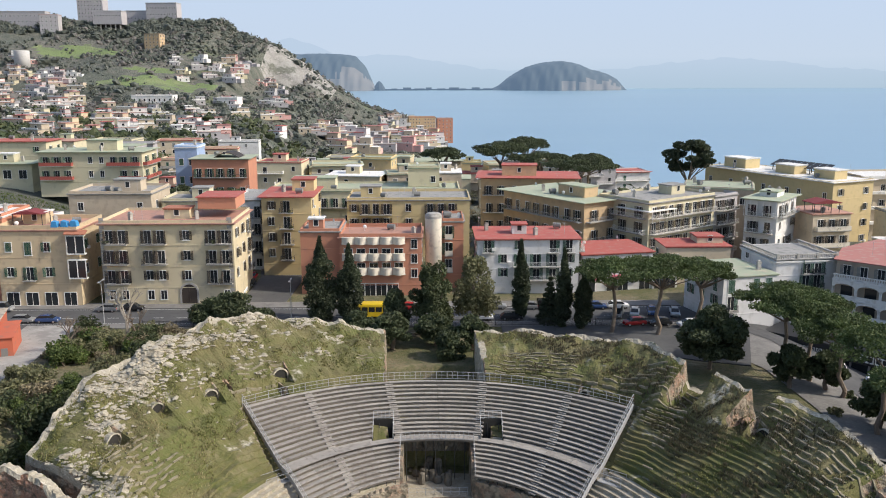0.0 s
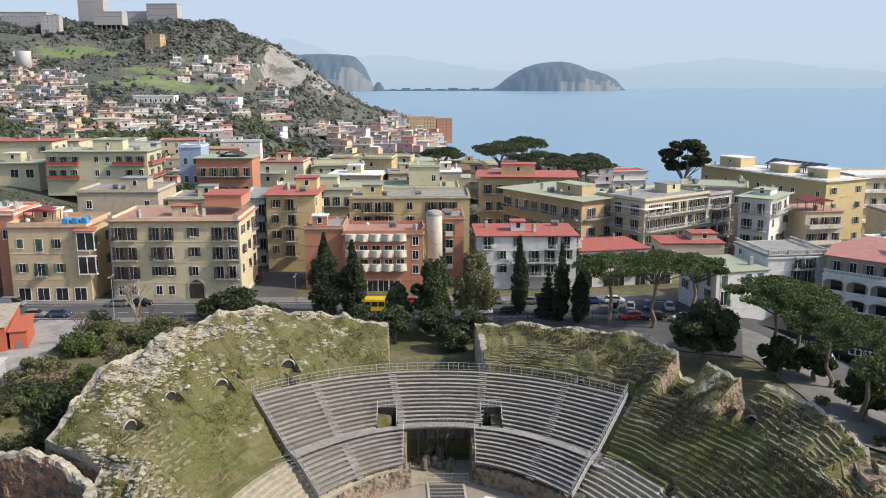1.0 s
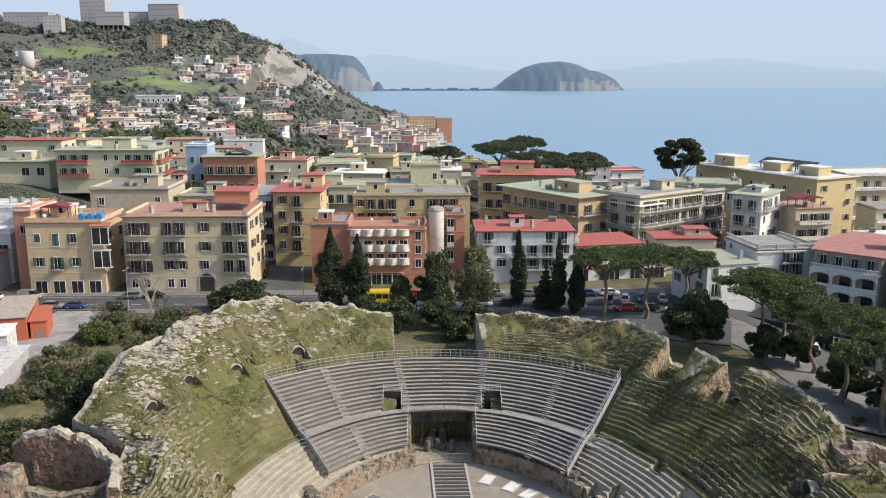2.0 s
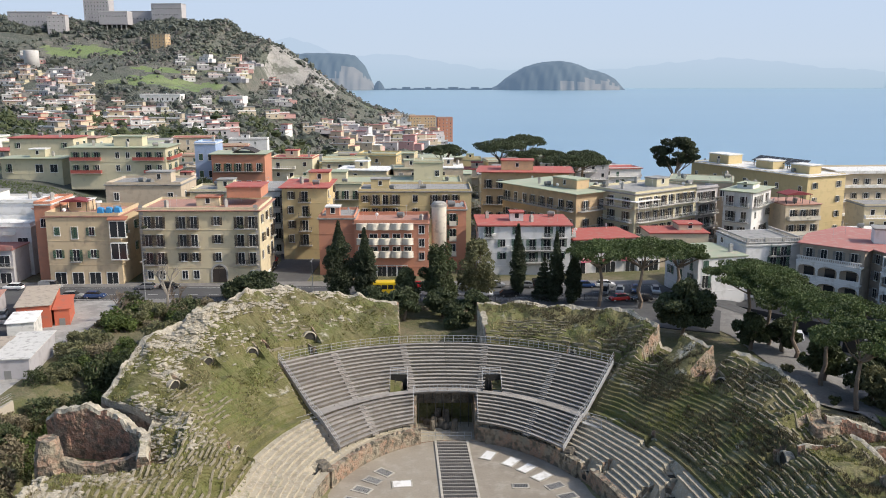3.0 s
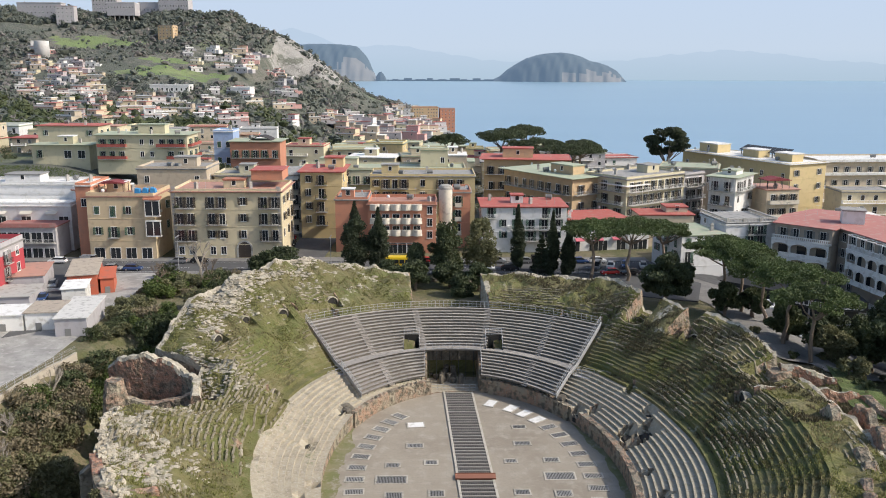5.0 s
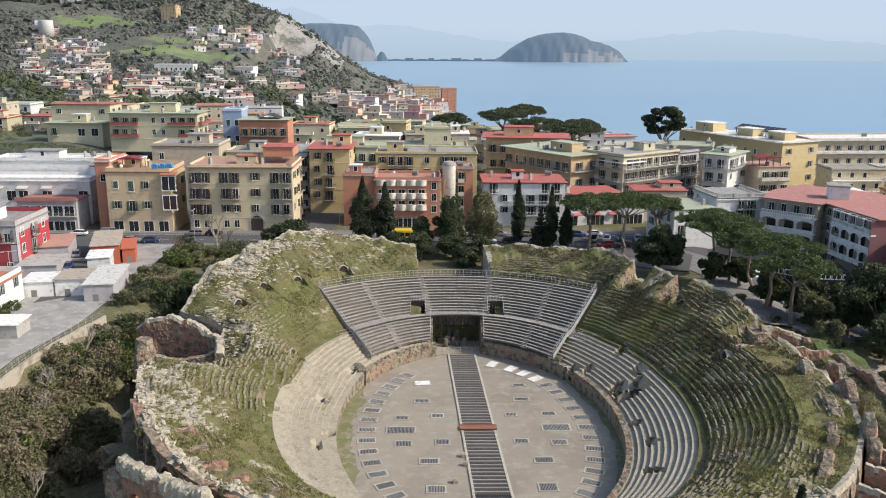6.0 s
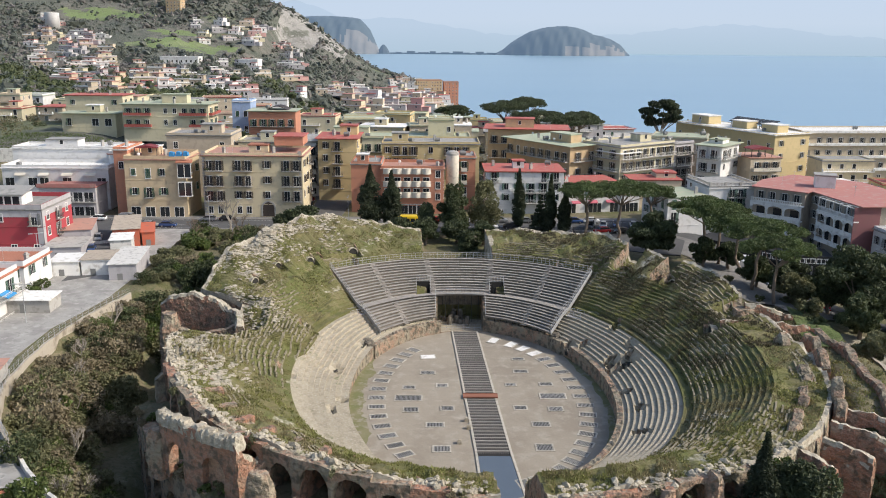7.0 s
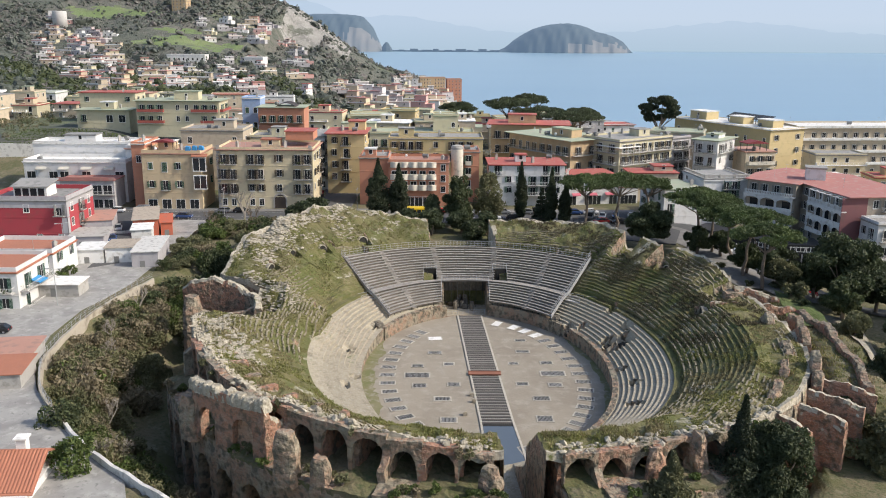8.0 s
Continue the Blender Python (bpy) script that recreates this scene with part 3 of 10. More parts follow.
RIM_UP = (12.4, 13.6, 15.4, 16.2, 16.2, 16.3, 17.2, 16.6, 14.9, 14, 13.4, 15.6, 18.2, 18.9, 18.5, 16.4, 13.8, 12.4, 11.0, 10.2, 10.6, 11.6, 12.4, 13.4, 14.2, 14.5, 14.5, 14.4, 14.2, 14.0, 13.3, 12.6, 12.6, 13.0, 12.6, 12.4, 12.4, 12.4)


def rim_out(theta):
    """How far the outer rim lies from the arena's edge."""
    return float(np.interp(math.degrees(theta) % 360, RIM_AT, RIM_OUT))


def rim_up(theta):
    """How high the outer rim stands."""
    return float(np.interp(math.degrees(theta) % 360, RIM_AT, RIM_UP))


def squeeze(theta):
    """The seating is narrower at the near end, where its outer part has fallen."""
    return min(1.0, rim_out(theta) / 27.9)


def seat_profile():
    """(offset, rise, row strength) of the seating from the podium to the rim."""
    rows = [(0.0, 0.0, 1.0), (1.3, 0.0, 1.0)]
    for k in range(9):
        rows += [(1.3 + k * 0.86, 0.40 * (k + 1), 1.0), (1.3 + (k + 1) * 0.86, 0.40 * (k + 1), 1.0)]
    rows += [(9.04, 4.05, 1.0), (10.4, 4.05, 1.0), (10.4, 4.7, 1.0)]
    for k in range(17):
        d, z = 10.4 + k * 0.86, 4.7 + k * 0.44
        rows += [(d + 0.86 - 0.02, z + 0.44 * 0.12, 0.8), (d + 0.86, z + 0.44, 0.8)]
    rows += [(25.6, 12.2, 0.3), (26.2, 12.3, 0.3), (26.8, 12.3, 0.3), (27.3, 12.3, 0.3), (27.75, 12.1, 0.3), (27.9, 11.0, 0.3)]
    return rows


def rim_broken(theta):
    """Where the outer rim has fallen away, 0 to 1 (angles in degrees)."""
    c = math.degrees(theta) % 360
    gap = smoothstep(38.5, 39.2, c) * smoothstep(43.2, 42.6, c)
    gap = max(gap, smoothstep(28.5, 29.2, c) * smoothstep(32.0, 31.4, c))
    gap = max(gap, 0.6 * smoothstep(5, 7, c) * smoothstep(12, 11, c))
    gap = max(gap, 0.9 * smoothstep(163, 164, c) * smoothstep(170, 169, c))
    return gap


# stair exits sunk into the slope: angle, offset of the head wall, width, depth
HOLES = ((118.0, 24.6, 2.0, 1.7), (131.5, 24.0, 1.9, 1.6), (140.0, 25.4, 1.8, 1.5), (148.1, 25.0, 1.8, 1.5), (58.0, 20.6, 1.7, 1.9), (26.8, 22.6, 1.9, 1.6),
         (157.1, 10.9, 2.0, 1.2), (180.9, 10.6, 1.9, 1.1), (4.7, 18.2, 2.4, 2.0), (26.5, 10.2, 2.2, 1.4))


# stairs that have fallen in: angle, offset, half widths in degrees and metres, depth
WELLS = ((33.0, 0.9, 1.9, 1.0, 1.6), (28.2, 2.2, 1.5, 0.9, 1.5), (12.5, 3.2, 2.4, 1.3, 1.5), (9.6, 5.6, 3.0, 1.4, 1.6), (7.4, 2.4, 2.6, 1.9, 2.0), (15.5, 7.4, 2.2, 0.9, 1.2), (352.4, 1.6, 1.2, 0.9, 1.2),
         (341.0, 3.2, 2.2, 0.6, 1.1), (326.2, 3.6, 1.4, 1.0, 1.2), (147.8, 1.9, 1.9, 0.5, 0.8), (167.1, 3.1, 2.0, 0.5, 0.8), (184.3, 0.9, 1.4, 0.8, 1.2), (191.8, 2.6, 2.4, 0.45, 0.7))
PROFILE = seat_profile()
NTH = 900


def cavea_height(theta, d, rise, x, y):
    """Height of the seating; d as if the rim were nowhere squeezed or stretched (0 to 27.9)."""
    c = math.degrees(theta) % 360
    foot = podium(theta)
    z = foot + (2.4 - foot) * smoothstep(6, 12, d) + rise
    left = smoothstep(95, 120, c) * smoothstep(290, 255, c)
    bump = noise.noise((x * 0.35, y * 0.35, 1.0)) * 0.5 + noise.noise((x * 1.1, y * 1.1, 4.0)) * 0.22
    z += bump * (0.06 + 1.0 * smoothstep(9, 13, d)) * (0.3 + 1.0 * left)
    if d > 20:
        f = (d - 20) / 7.9
        z20 = 2.4 + 9.6
        z = z * (1 - smoothstep(0, 0.25, f)) + (z20 + (rim_up(theta) - z20) * f ** 0.85 + bump * 1.1) * smoothstep(0, 0.25, f)
        z += (noise.noise((x * 0.22, y * 0.22, 9.0)) * 0.9 + noise.noise((x * 0.8, y * 0.8, 2.0)) * 0.5) * f * (0.55 + 0.45 * left)
        z -= 3.4 * rim_broken(theta) * smoothstep(0.1, 0.6, f)
    z -= 2.6 * smoothstep(158, 166, c) * smoothstep(178, 172, c) * smoothstep(14, 21, d)   # sunk part of one side
    return z


cav_v, cav_f, cav_m = [], [], []
np_prof = len(PROFILE)
for i in range(NTH):
    th = 2 * math.pi * i / NTH
    s = squeeze(th)
    c = math.degrees(th) % 360
    smooth_rows = smoothstep(95, 118, c) * smoothstep(262, 235, c)
    for j, (d, rise, strength) in enumerate(PROFILE):
        dd = d * s if d > 10.4 else d * (0.5 + 0.5 * s)
        if s >= 1.0 and d > 20:
            dd = 20 + (d - 20) * (rim_out(th) - 20) / 7.9
        x, y = ring(th, dd)
        r = rise
        if d > 10.4 and d < 25.5:          # turf has half buried the upper rows
            flat = 4.7 + (d - 10.4) * 0.44 / 0.86
            keep = (1.0 - 0.75 * smooth_rows * smoothstep(13, 19, d) - 0.35 * smooth_rows) * (0.45 + 0.9 * abs(noise.noise((x * 0.12, y * 0.12, 3.0))) * 1.6)
            r = flat + (rise - flat) * min(1.0, max(0.0, keep)) * 1.25
        z = cavea_height(th, d, r, x, y)
        u, v = to_local(x, y)
        if v > 0 and d > 8 and -5.8 < u < 8.0:        # the sunk passage at the far end
            z = min(z, 3.6 + 0.3 * noise.noise((x, y, 0)))
        if v < 0 and -3.3 < u < 0.9 and d > 0.5:       # the open passage at the near end
            z = min(z, 0.12)
        if v > 0 and abs(u - 0.45) < 4.8 and d < 12.5:
            z = min(z, 0.12 + 0.3 * smoothstep(5, 12, d))
        cap_z = under_stand(x, y)
        if cap_z is not None:
            z = min(z, cap_z)
        for hc, hd, hw, deep in HOLES:
            if abs(hc - c) * 0.8 < hw / 2 + 0.05 and hd - 2.9 < dd < hd:
                z -= deep * (1 - (hd - dd) / 2.9) * 1.15
        for wc, wd, wa, wr, deep in WELLS:
            away = max(abs((wc - c + 180) % 360 - 180) / wa, abs(dd - wd) / wr) + 0.35 * noise.noise((x * 1.3, y * 1.3, wc))
            if away < 1.0:
                z -= deep * min(1.0, (1.0 - away) * 5)
        cav_v.append((x, y, z))
    # foot of the outer face
    last = cav_v[-1][2]
    hollow = smoothstep(195, 197, c) * smoothstep(309, 307, c)     # open vaults under the rim of the near end
    for out, z in ((0.15, last - 0.9), (0.3 - 4.8 * hollow, last - 2.2), (0.5 - 5.0 * hollow, -4.0)):
        cav_v.append((*ring(th, rim_out(th) + out), z))
per = np_prof + 3
for i in range(NTH):
    a, b = i * per, ((i + 1) % NTH) * per
    c = 360.0 * i / NTH
    left = 95 < c < 250
    for j in range(per - 1):
        cav_f.append((a + j, a + j + 1, b + j + 1, b + j))
        d = PROFILE[min(j, np_prof - 1)][0]
        if j >= np_prof - 1:
            k = 2 if j == np_prof - 1 else 3
        elif d < 9.0:
            k = 1
        elif 178 < c < 262 and d > 25.4 + 1.2 * noise.noise((cav_v[a + j][0] * 0.3, cav_v[a + j][1] * 0.3, 2.0)):
            k = 2
        elif d > 27.0 - 7.5 * smoothstep(128, 150, c) * smoothstep(222, 205, c) * (noise.noise((cav_v[a + j][0] * 0.13, cav_v[a + j][1] * 0.13, 6.0)) > -0.02 + 0.5 * (27.0 - d) / 7.5):
            k = 2
        else:
            k = 0
        if k != 3 and abs(cav_v[a + j][2] - cav_v[b + j][2]) > 0.9:
            k = 3
        cav_m.append(k)
# the podium's own face
low = len(cav_v)
for i in range(NTH):
    x, y = ring(2 * math.pi * i / NTH, 0.0)
    cav_v.append((x, y, -0.3))
for i in range(NTH):
    cav_f.append((low + i, i * per, ((i + 1) % NTH) * per, low + (i + 1) % NTH))
    cav_m.append(3)
cav = mesh_of("cavea", cav_v, cav_f, GRASS_SLOPE)
for m in (STEP_STONE, RIM_STONE, ROMAN):
    cav.materials.append(m)
cav.polygons.foreach_set("material_index", np.array(cav_m, np.int32))
tagged(new("seating_slope", cav), "ruined stone seating overgrown with grass", "ruin", kind="structure")

# arena floor
disc = Blocks()
N = 160
for k in range(N):
    x, y = ring(2 * math.pi * k / N, 0.6)
    disc.v.append(Vector((x, y, 0.0)))
disc.f.append(tuple(range(N)))
tagged(new("floor", disc.mesh("arena_floor", ARENA)), "flat beaten earth floor of the arena", "arena floor", kind="structure")

MOSS = ground_mat("floor_moss", [((0.20, 0.185, 0.10), 1, 0, 1), ((0.15, 0.155, 0.06), 0.4, 0.42, 0.6), ((0.27, 0.24, 0.18), 0.9, 0.52, 0.64)], 1.0, bump=0.1)
moss = Blocks()
for a0, a1, wide in ((-50, 34, 1.0), (146, 212, 1.9)):
    k0 = len(moss.v)
    for a in range(a0, a1 + 1):
        w = wide * (1.0 + 0.6 * noise.noise((a * 0.13, 1.0, 0.0)) + 0.3 * noise.noise((a * 0.5, 7.0, 0.0))) * smoothstep(a0, a0 + 12, a) * smoothstep(a1, a1 - 12, a)
        moss.v += [Vector((*ring(radians(a), 0.4), 0.006)), Vector((*ring(radians(a), -0.3 - w), 0.006))]
    moss.f += [(k0 + 2 * i, k0 + 2 * i + 1, k0 + 2 * i + 3, k0 + 2 * i + 2) for i in range(a1 - a0)]
tagged(new("moss_strip", moss.mesh("moss_strip", MOSS)), "mossy strip along the edge of the arena floor", "moss", kind="stuff")

from mathutils.bvhtree import BVHTree
SLOPE = BVHTree.FromPolygons([Vector(v) for v in cav_v], cav_f)


def slope_z(c, d):
    """Height of the seating at an angle (degrees) and offset."""
    hit = SLOPE.ray_cast(Vector((*ring(radians(c), d), 60)), Vector((0, 0, -1)))
    return hit[0].z if hit[0] is not None else 0.0

# ---- ruined walls, arches and tunnel mouths ----
def rough_block(b, x, y, z0, z1, w, d, turn, seed, taper=0.85, cuts=5):
    """A weathered masonry stub: stacked uneven outlines."""
    rings = []
    for k in range(cuts + 1):
        f = k / cuts
        s = 1 - (1 - taper) * f
        if k == cuts:
            s *= 0.75
        outline = []
        for i in range(12):
            a = 6.283 * i / 12
            c, q = math.cos(a), math.sin(a)
            m = 1 / max(abs(c), abs(q))
            j = 1 + 0.16 * noise.noise((i * 1.3 + seed, k * 0.9, seed * 0.37))
            px, py = c * m * w / 2 * s * j, q * m * d / 2 * s * j
            ca, sa = math.cos(radians(turn)), math.sin(radians(turn))
            outline.append((x + px * ca - py * sa, y + px * sa + py * ca, z0 + (z1 - z0) * f + 0.35 * noise.noise((i * 0.8, k, seed)) * (f > 0.5)))
        rings.append(outline)
    b.sweep(rings)


def ruin_wall(name, label, pts, z0, tops, thick, material, seed=0, cap=None):
    """A broken wall along points: tops gives the height at even steps."""
    b = Blocks()
    n = 40
    P = [Vector((*p, 0)) for p in pts]
    lens = [0]
    for a, c in zip(P[:-1], P[1:]):
        lens.append(lens[-1] + (c - a).length)
    rings, caps = [], []
    for k in range(n + 1):
        f = lens[-1] * k / n
        x = np.interp(f, lens, [p.x for p in P])
        y = np.interp(f, lens, [p.y for p in P])
        j = max(1, int(np.searchsorted(lens, f)))
        t = (P[min(j, len(P) - 1)] - P[min(j, len(P) - 1) - 1]).normalized()
        s = Vector((-t.y, t.x, 0)) * thick / 2
        z = float(np.interp(k / n, np.linspace(0, 1, len(tops)), tops)) + 0.4 * noise.noise((x * 0.7, y * 0.7, seed)) + 0.22 * noise.noise((x * 2.1, y * 2.1, seed))
        w1, w2 = 1 + 0.18 * noise.noise((x, y, 3.0 + seed)), 0.72 + 0.2 * noise.noise((x * 1.5, y * 1.5, 7.0))
        rings.append([(x - s.x * w1, y - s.y * w1, z0), (x + s.x * w1, y + s.y * w1, z0), (x + s.x * w1, y + s.y * w1, z - 0.45), (x + s.x * w2, y + s.y * w2, z), (x - s.x * w2, y - s.y * w2, z + 0.1), (x - s.x * w1, y - s.y * w1, z - 0.4)])
    b.sweep(rings)
    me = roughen(b.mesh(name, material), 0.55, 0.2)
    me.materials.append(cap or RIM_STONE)
    for p in me.polygons:
        if p.normal.z > 0.3:
            p.material_index = 1
    ob = tagged(new(name, me), label, "ruin")
    return ob


def arch_wall(b, p, q, z0, z1, half, spring, rise, thick, lean=0.0):
    """A wall panel from p to q with one arched opening through it."""
    p, q = Vector((*p, 0)), Vector((*q, 0))
    t = (q - p).normalized()
    o = Vector((t.y, -t.x, 0)) * thick
    L = (q - p).length
    c = L / 2
    inner = [(c - half, z0), (c - half, spring)] + [(c - math.cos(a) * half, spring + math.sin(a) * rise) for a in np.linspace(0, math.pi, 13)[1:-1]] + [(c + half, spring), (c + half, z0)]
    outer = [(0.0, z0), (0.0, spring)] + [((c - math.cos(a) * half) if 0.35 < a < 2.8 else (0.0 if a < 1 else L), z1) for a in np.linspace(0, math.pi, 13)[1:-1]] + [(L, spring), (L, z0)]
    rings = []
    for (a, za), (d, zd) in zip(inner, outer):
        i3, o3 = p + t * a, p + t * d
        rings.append([(i3.x, i3.y, za), (o3.x, o3.y, zd), (o3.x + o.x, o3.y + o.y, zd), (i3.x + o.x, i3.y + o.y, za)])
    b.sweep(rings)


# outer arcade round the near end and one side: two storeys of vaults
arcade = thing("outer_arcade", "ruined two-storey brick arcade of the amphitheatre", "ruin")
for k in range(20):
    c0 = 196 + 5.6 * k
    if 263.5 < c0 + 2.8 < 272.5:
        continue
    d0, d1 = rim_out(radians(c0)) + 4.6, rim_out(radians(c0 + 5.6)) + 4.6
    p, q = ring(radians(c0), d0), ring(radians(c0 + 5.6), d1)
    low = Blocks()
    width = (Vector((*p, 0)) - Vector((*q, 0))).length
    arch_wall(low, p, q, -1.6, 8.9 + 0.4 * math.sin(k * 2.2), width * 0.33, 4.2, width * 0.36, -4.0)
    bay = child("arch_bay", roughen(low.mesh("arch_bay", ROMAN), 0.5, 0.15), arcade, label="brick and tuff arch bay")
    # vault behind the opening and the broken floor above it
    a, b2 = ring(radians(c0), d0 - 9.0), ring(radians(c0 + 5.6), d1 - 9.0)
    deck = Blocks()
    deck.sweep([[(*p, 8.2), (*a, 8.8), (*a, 9.7), (*p, 8.9)], [(*q, 8.2), (*b2, 8.8), (*b2, 9.7), (*q, 8.9)]])
    child("vault_floor", roughen(deck.mesh("vault_floor", EARTH), 0.85, 0.3), arcade)
    # upper storey: radial piers and inner arches under the rim
    up = Blocks()
    p2, q2 = ring(radians(c0), rim_out(radians(c0)) + 0.8), ring(radians(c0 + 5.6), rim_out(radians(c0 + 5.6)) + 0.8)
    crown = rim_up(radians(c0 + 2.8)) + 0.1 + 0.5 * noise.noise((k * 1.7, 0, 0))
    arch_wall(up, p2, q2, 8.8, crown, width * (0.33 + 0.05 * (k % 3)), crown - 2.9 + 0.4 * math.sin(k * 1.9), 2.1, -1.0)
    child("upper_arch", roughen(up.mesh("upper_arch", ROMAN if k % 5 else RED_BRICK), 0.5, 0.13), arcade)
    # cross wall between two vaults
    pa, pb = Vector((*ring(radians(c0), d0 - 9.2), 0)), Vector((*ring(radians(c0), d0 - 2.6 - 1.2 * (k % 3)), 0))
    o = Vector((-(pb - pa).y, (pb - pa).x, 0)).normalized() * 0.45
    cross = Blocks().sweep([[(p3.x - o.x, p3.y - o.y, -1.0), (p3.x + o.x, p3.y + o.y, -1.0), (p3.x + o.x, p3.y + o.y, z), (p3.x - o.x, p3.y - o.y, z)]
                            for p3, z in ((pa, crown - 1.2), (pa.lerp(pb, 0.7), crown - 0.9), (pb, crown - 2.2 - 1.2 * (k % 2)))])
    child("cross_wall", roughen(cross.mesh("cross_wall", RED_BRICK if k % 3 else ROMAN), 0.6, 0.16), arcade)
# tall brick stretch that still stands on the near corner
tall = thing("standing_arches", "tall standing stretch of red brick arches with rubble top", "ruin")
for k, (c0, c1, d0, d1, top) in enumerate(((215.2, 221.6, 28.1, 26.9, 15.5), (221.6, 228.2, 26.9, 25.0, 15.9))):
    p, q = ring(radians(c0), d0), ring(radians(c1), d1)
    w = Blocks()
    width = (Vector((*p, 0)) - Vector((*q, 0))).length
    arch_wall(w, p, q, 8.6, top, width * 0.25, 11.6, width * 0.27, -1.3)
    child("brick_arch", roughen(w.mesh("brick_arch", RED_BRICK), 0.5, 0.1), tall)
    if k == 1:
        pi, qi = ring(radians(c0), d0 - 0.95), ring(radians(c1), d1 - 0.95)
        fill = Blocks().sweep([[(*a, 8.4), (*b2, 8.4), (*b2, 13.4), (*a, 13.4)] for a, b2 in ((pi, ring(radians(c0), d0 - 1.25)), (qi, ring(radians(c1), d1 - 1.25)))])
        child("brick_infill", roughen(fill.mesh("brick_infill", BRICK_PALE), 0.6, 0.06), tall, label="pale orange brick infill inside the arch")
cap = Blocks()
for k in range(15):
    x, y = ring(radians(215.2 + 0.93 * k), 27.5 - 0.21 * k)
    rough_block(cap, x, y, 14.6 + 0.02 * k, 15.9 + 0.03 * k + 0.5 * noise.noise((k * 1.1, 0, 2)), 1.5, 1.5, 40, k)
child("rubble_cap", roughen(cap.mesh("rubble_cap", RIM_STONE), 0.5, 0.2), tall, label="pale rubble core on top")
ruin_wall("cross_wall", "short brick wall that ties the arches to the rim", [ring(radians(228.3), 25.2), ring(radians(228.8), 21.0)], 8, (15.4, 14.0, 12.6, 13.4), 1.4, RED_BRICK, 61)
for k, (c, d, top, w) in enumerate(((233.8, 25.6, 14.4, 1.9), (238.6, 24.4, 12.0, 1.5), (214.4, 28.2, 13.6, 1.8))):
    x, y = ring(radians(c), d)
    b = Blocks()
    rough_block(b, x, y, 8.0, top, w, w * 1.5, c + 20, 30 + k, 0.9)
    tagged(new("brick_pier", roughen(b.mesh("brick_pier", ROMAN), 0.5, 0.16)), "broken brick pier with rubble top", "ruin", "ruin piers")

# stubs along the near end and the other side
for k, (c, d, z0, z1, w, dd) in enumerate(((289.0, 20.6, 0, 12.9, 2.0, 3.4), (296.5, 21.6, 2, 13.6, 3.4, 2.6), (302, 24.5, 0, 12.2, 2.0, 4.0), (262.6, 20.4, 0, 12.2, 1.6, 3.6))):
    x, y = ring(radians(c), d)
    b = Blocks()
    rough_block(b, x, y, z0 - 1, z1, w, dd, c, 50 + k, 0.6, 8)
    tagged(new("masonry_stub", roughen(b.mesh("masonry_stub", ROMAN if k % 2 else RED_BRICK), 0.6, 0.35)), "weathered masonry stub of a fallen vault", "ruin", "ruin stubs")
for k, (c, d0, d1, top) in enumerate(((304, 22.0, 26.5, 12.6), (314.3, 23.5, 28.4, 12.0), (319.5, 26.0, 31.4, 12.0), (324.0, 26.5, 33.0, 12.4), (328.5, 27.5, 34.5, 12.6))):
    ruin_wall("radial_wall", "tall radial wall of a lost vault, red brick with pale edges", [ring(radians(c), d0), ring(radians(c), d1)], -1, (top + 0.3, top, top - 0.2, top - 0.8), 1.0, RED_BRICK, k)
# broken ring walls that stand on the grassy terrace
for k, (c0, c1, d, tops) in enumerate(((317, 326.5, 22.8, (12.2, 13.2, 12.4, 13.0, 12.0)), (326.5, 334.5, 23.4, (11.6, 12.0, 13.2, 12.2, 13.4, 12.4)), (327, 331.5, 27.4, (12.2, 13.6, 13.0, 13.4, 12.4)), (331, 336.5, 27.2, (12.6, 14.2, 14.6, 13.2, 12.2)),
                                       (336.5, 343.5, 24.4, (11.8, 13.0, 12.4, 13.2, 12.2)), (343.0, 349.5, 27.6, (12.2, 14.0, 14.4, 13.2, 12.4)), (350.5, 356.5, 24.6, (11.8, 13.6, 14.0, 12.8, 11.8)), (352, 357.5, 29.4, (11.4, 13.4, 12.6, 12.8, 11.4)))):
    ruin_wall("ring_wall", "curved stretch of low ruined ring wall", [ring(radians(a), d) for a in np.linspace(c0, c1, 8)], 7, tops, 1.3, RED_BRICK if k % 3 else ROMAN, 10 + k, cap=ROMAN)
ruin_wall("terrace_wall", "long outer retaining wall of the grassy terrace", [ring(radians(a), 33.6) for a in np.linspace(329, 362, 12)], 1, (12.6, 11.2, 12.2, 11.4, 11.2, 12.4, 11.2, 11.6), 1.2, RED_BRICK, 18, cap=ROMAN)
ruin_wall("brick_wall", "low straight red brick wall", [ring(radians(4.0), 18.8), ring(radians(2.0), 33.0)], 4, (12.6, 12.4, 12.3, 12.2, 11.8), 0.9, RED_BRICK, 21)
ruin_wall("brick_wall", "broken red brick wall below the rim", [ring(radians(10), 26.0), ring(radians(7.0), 33)], 6, (13.6, 13.0, 12.4, 11.6), 1.2, RED_BRICK, 22)
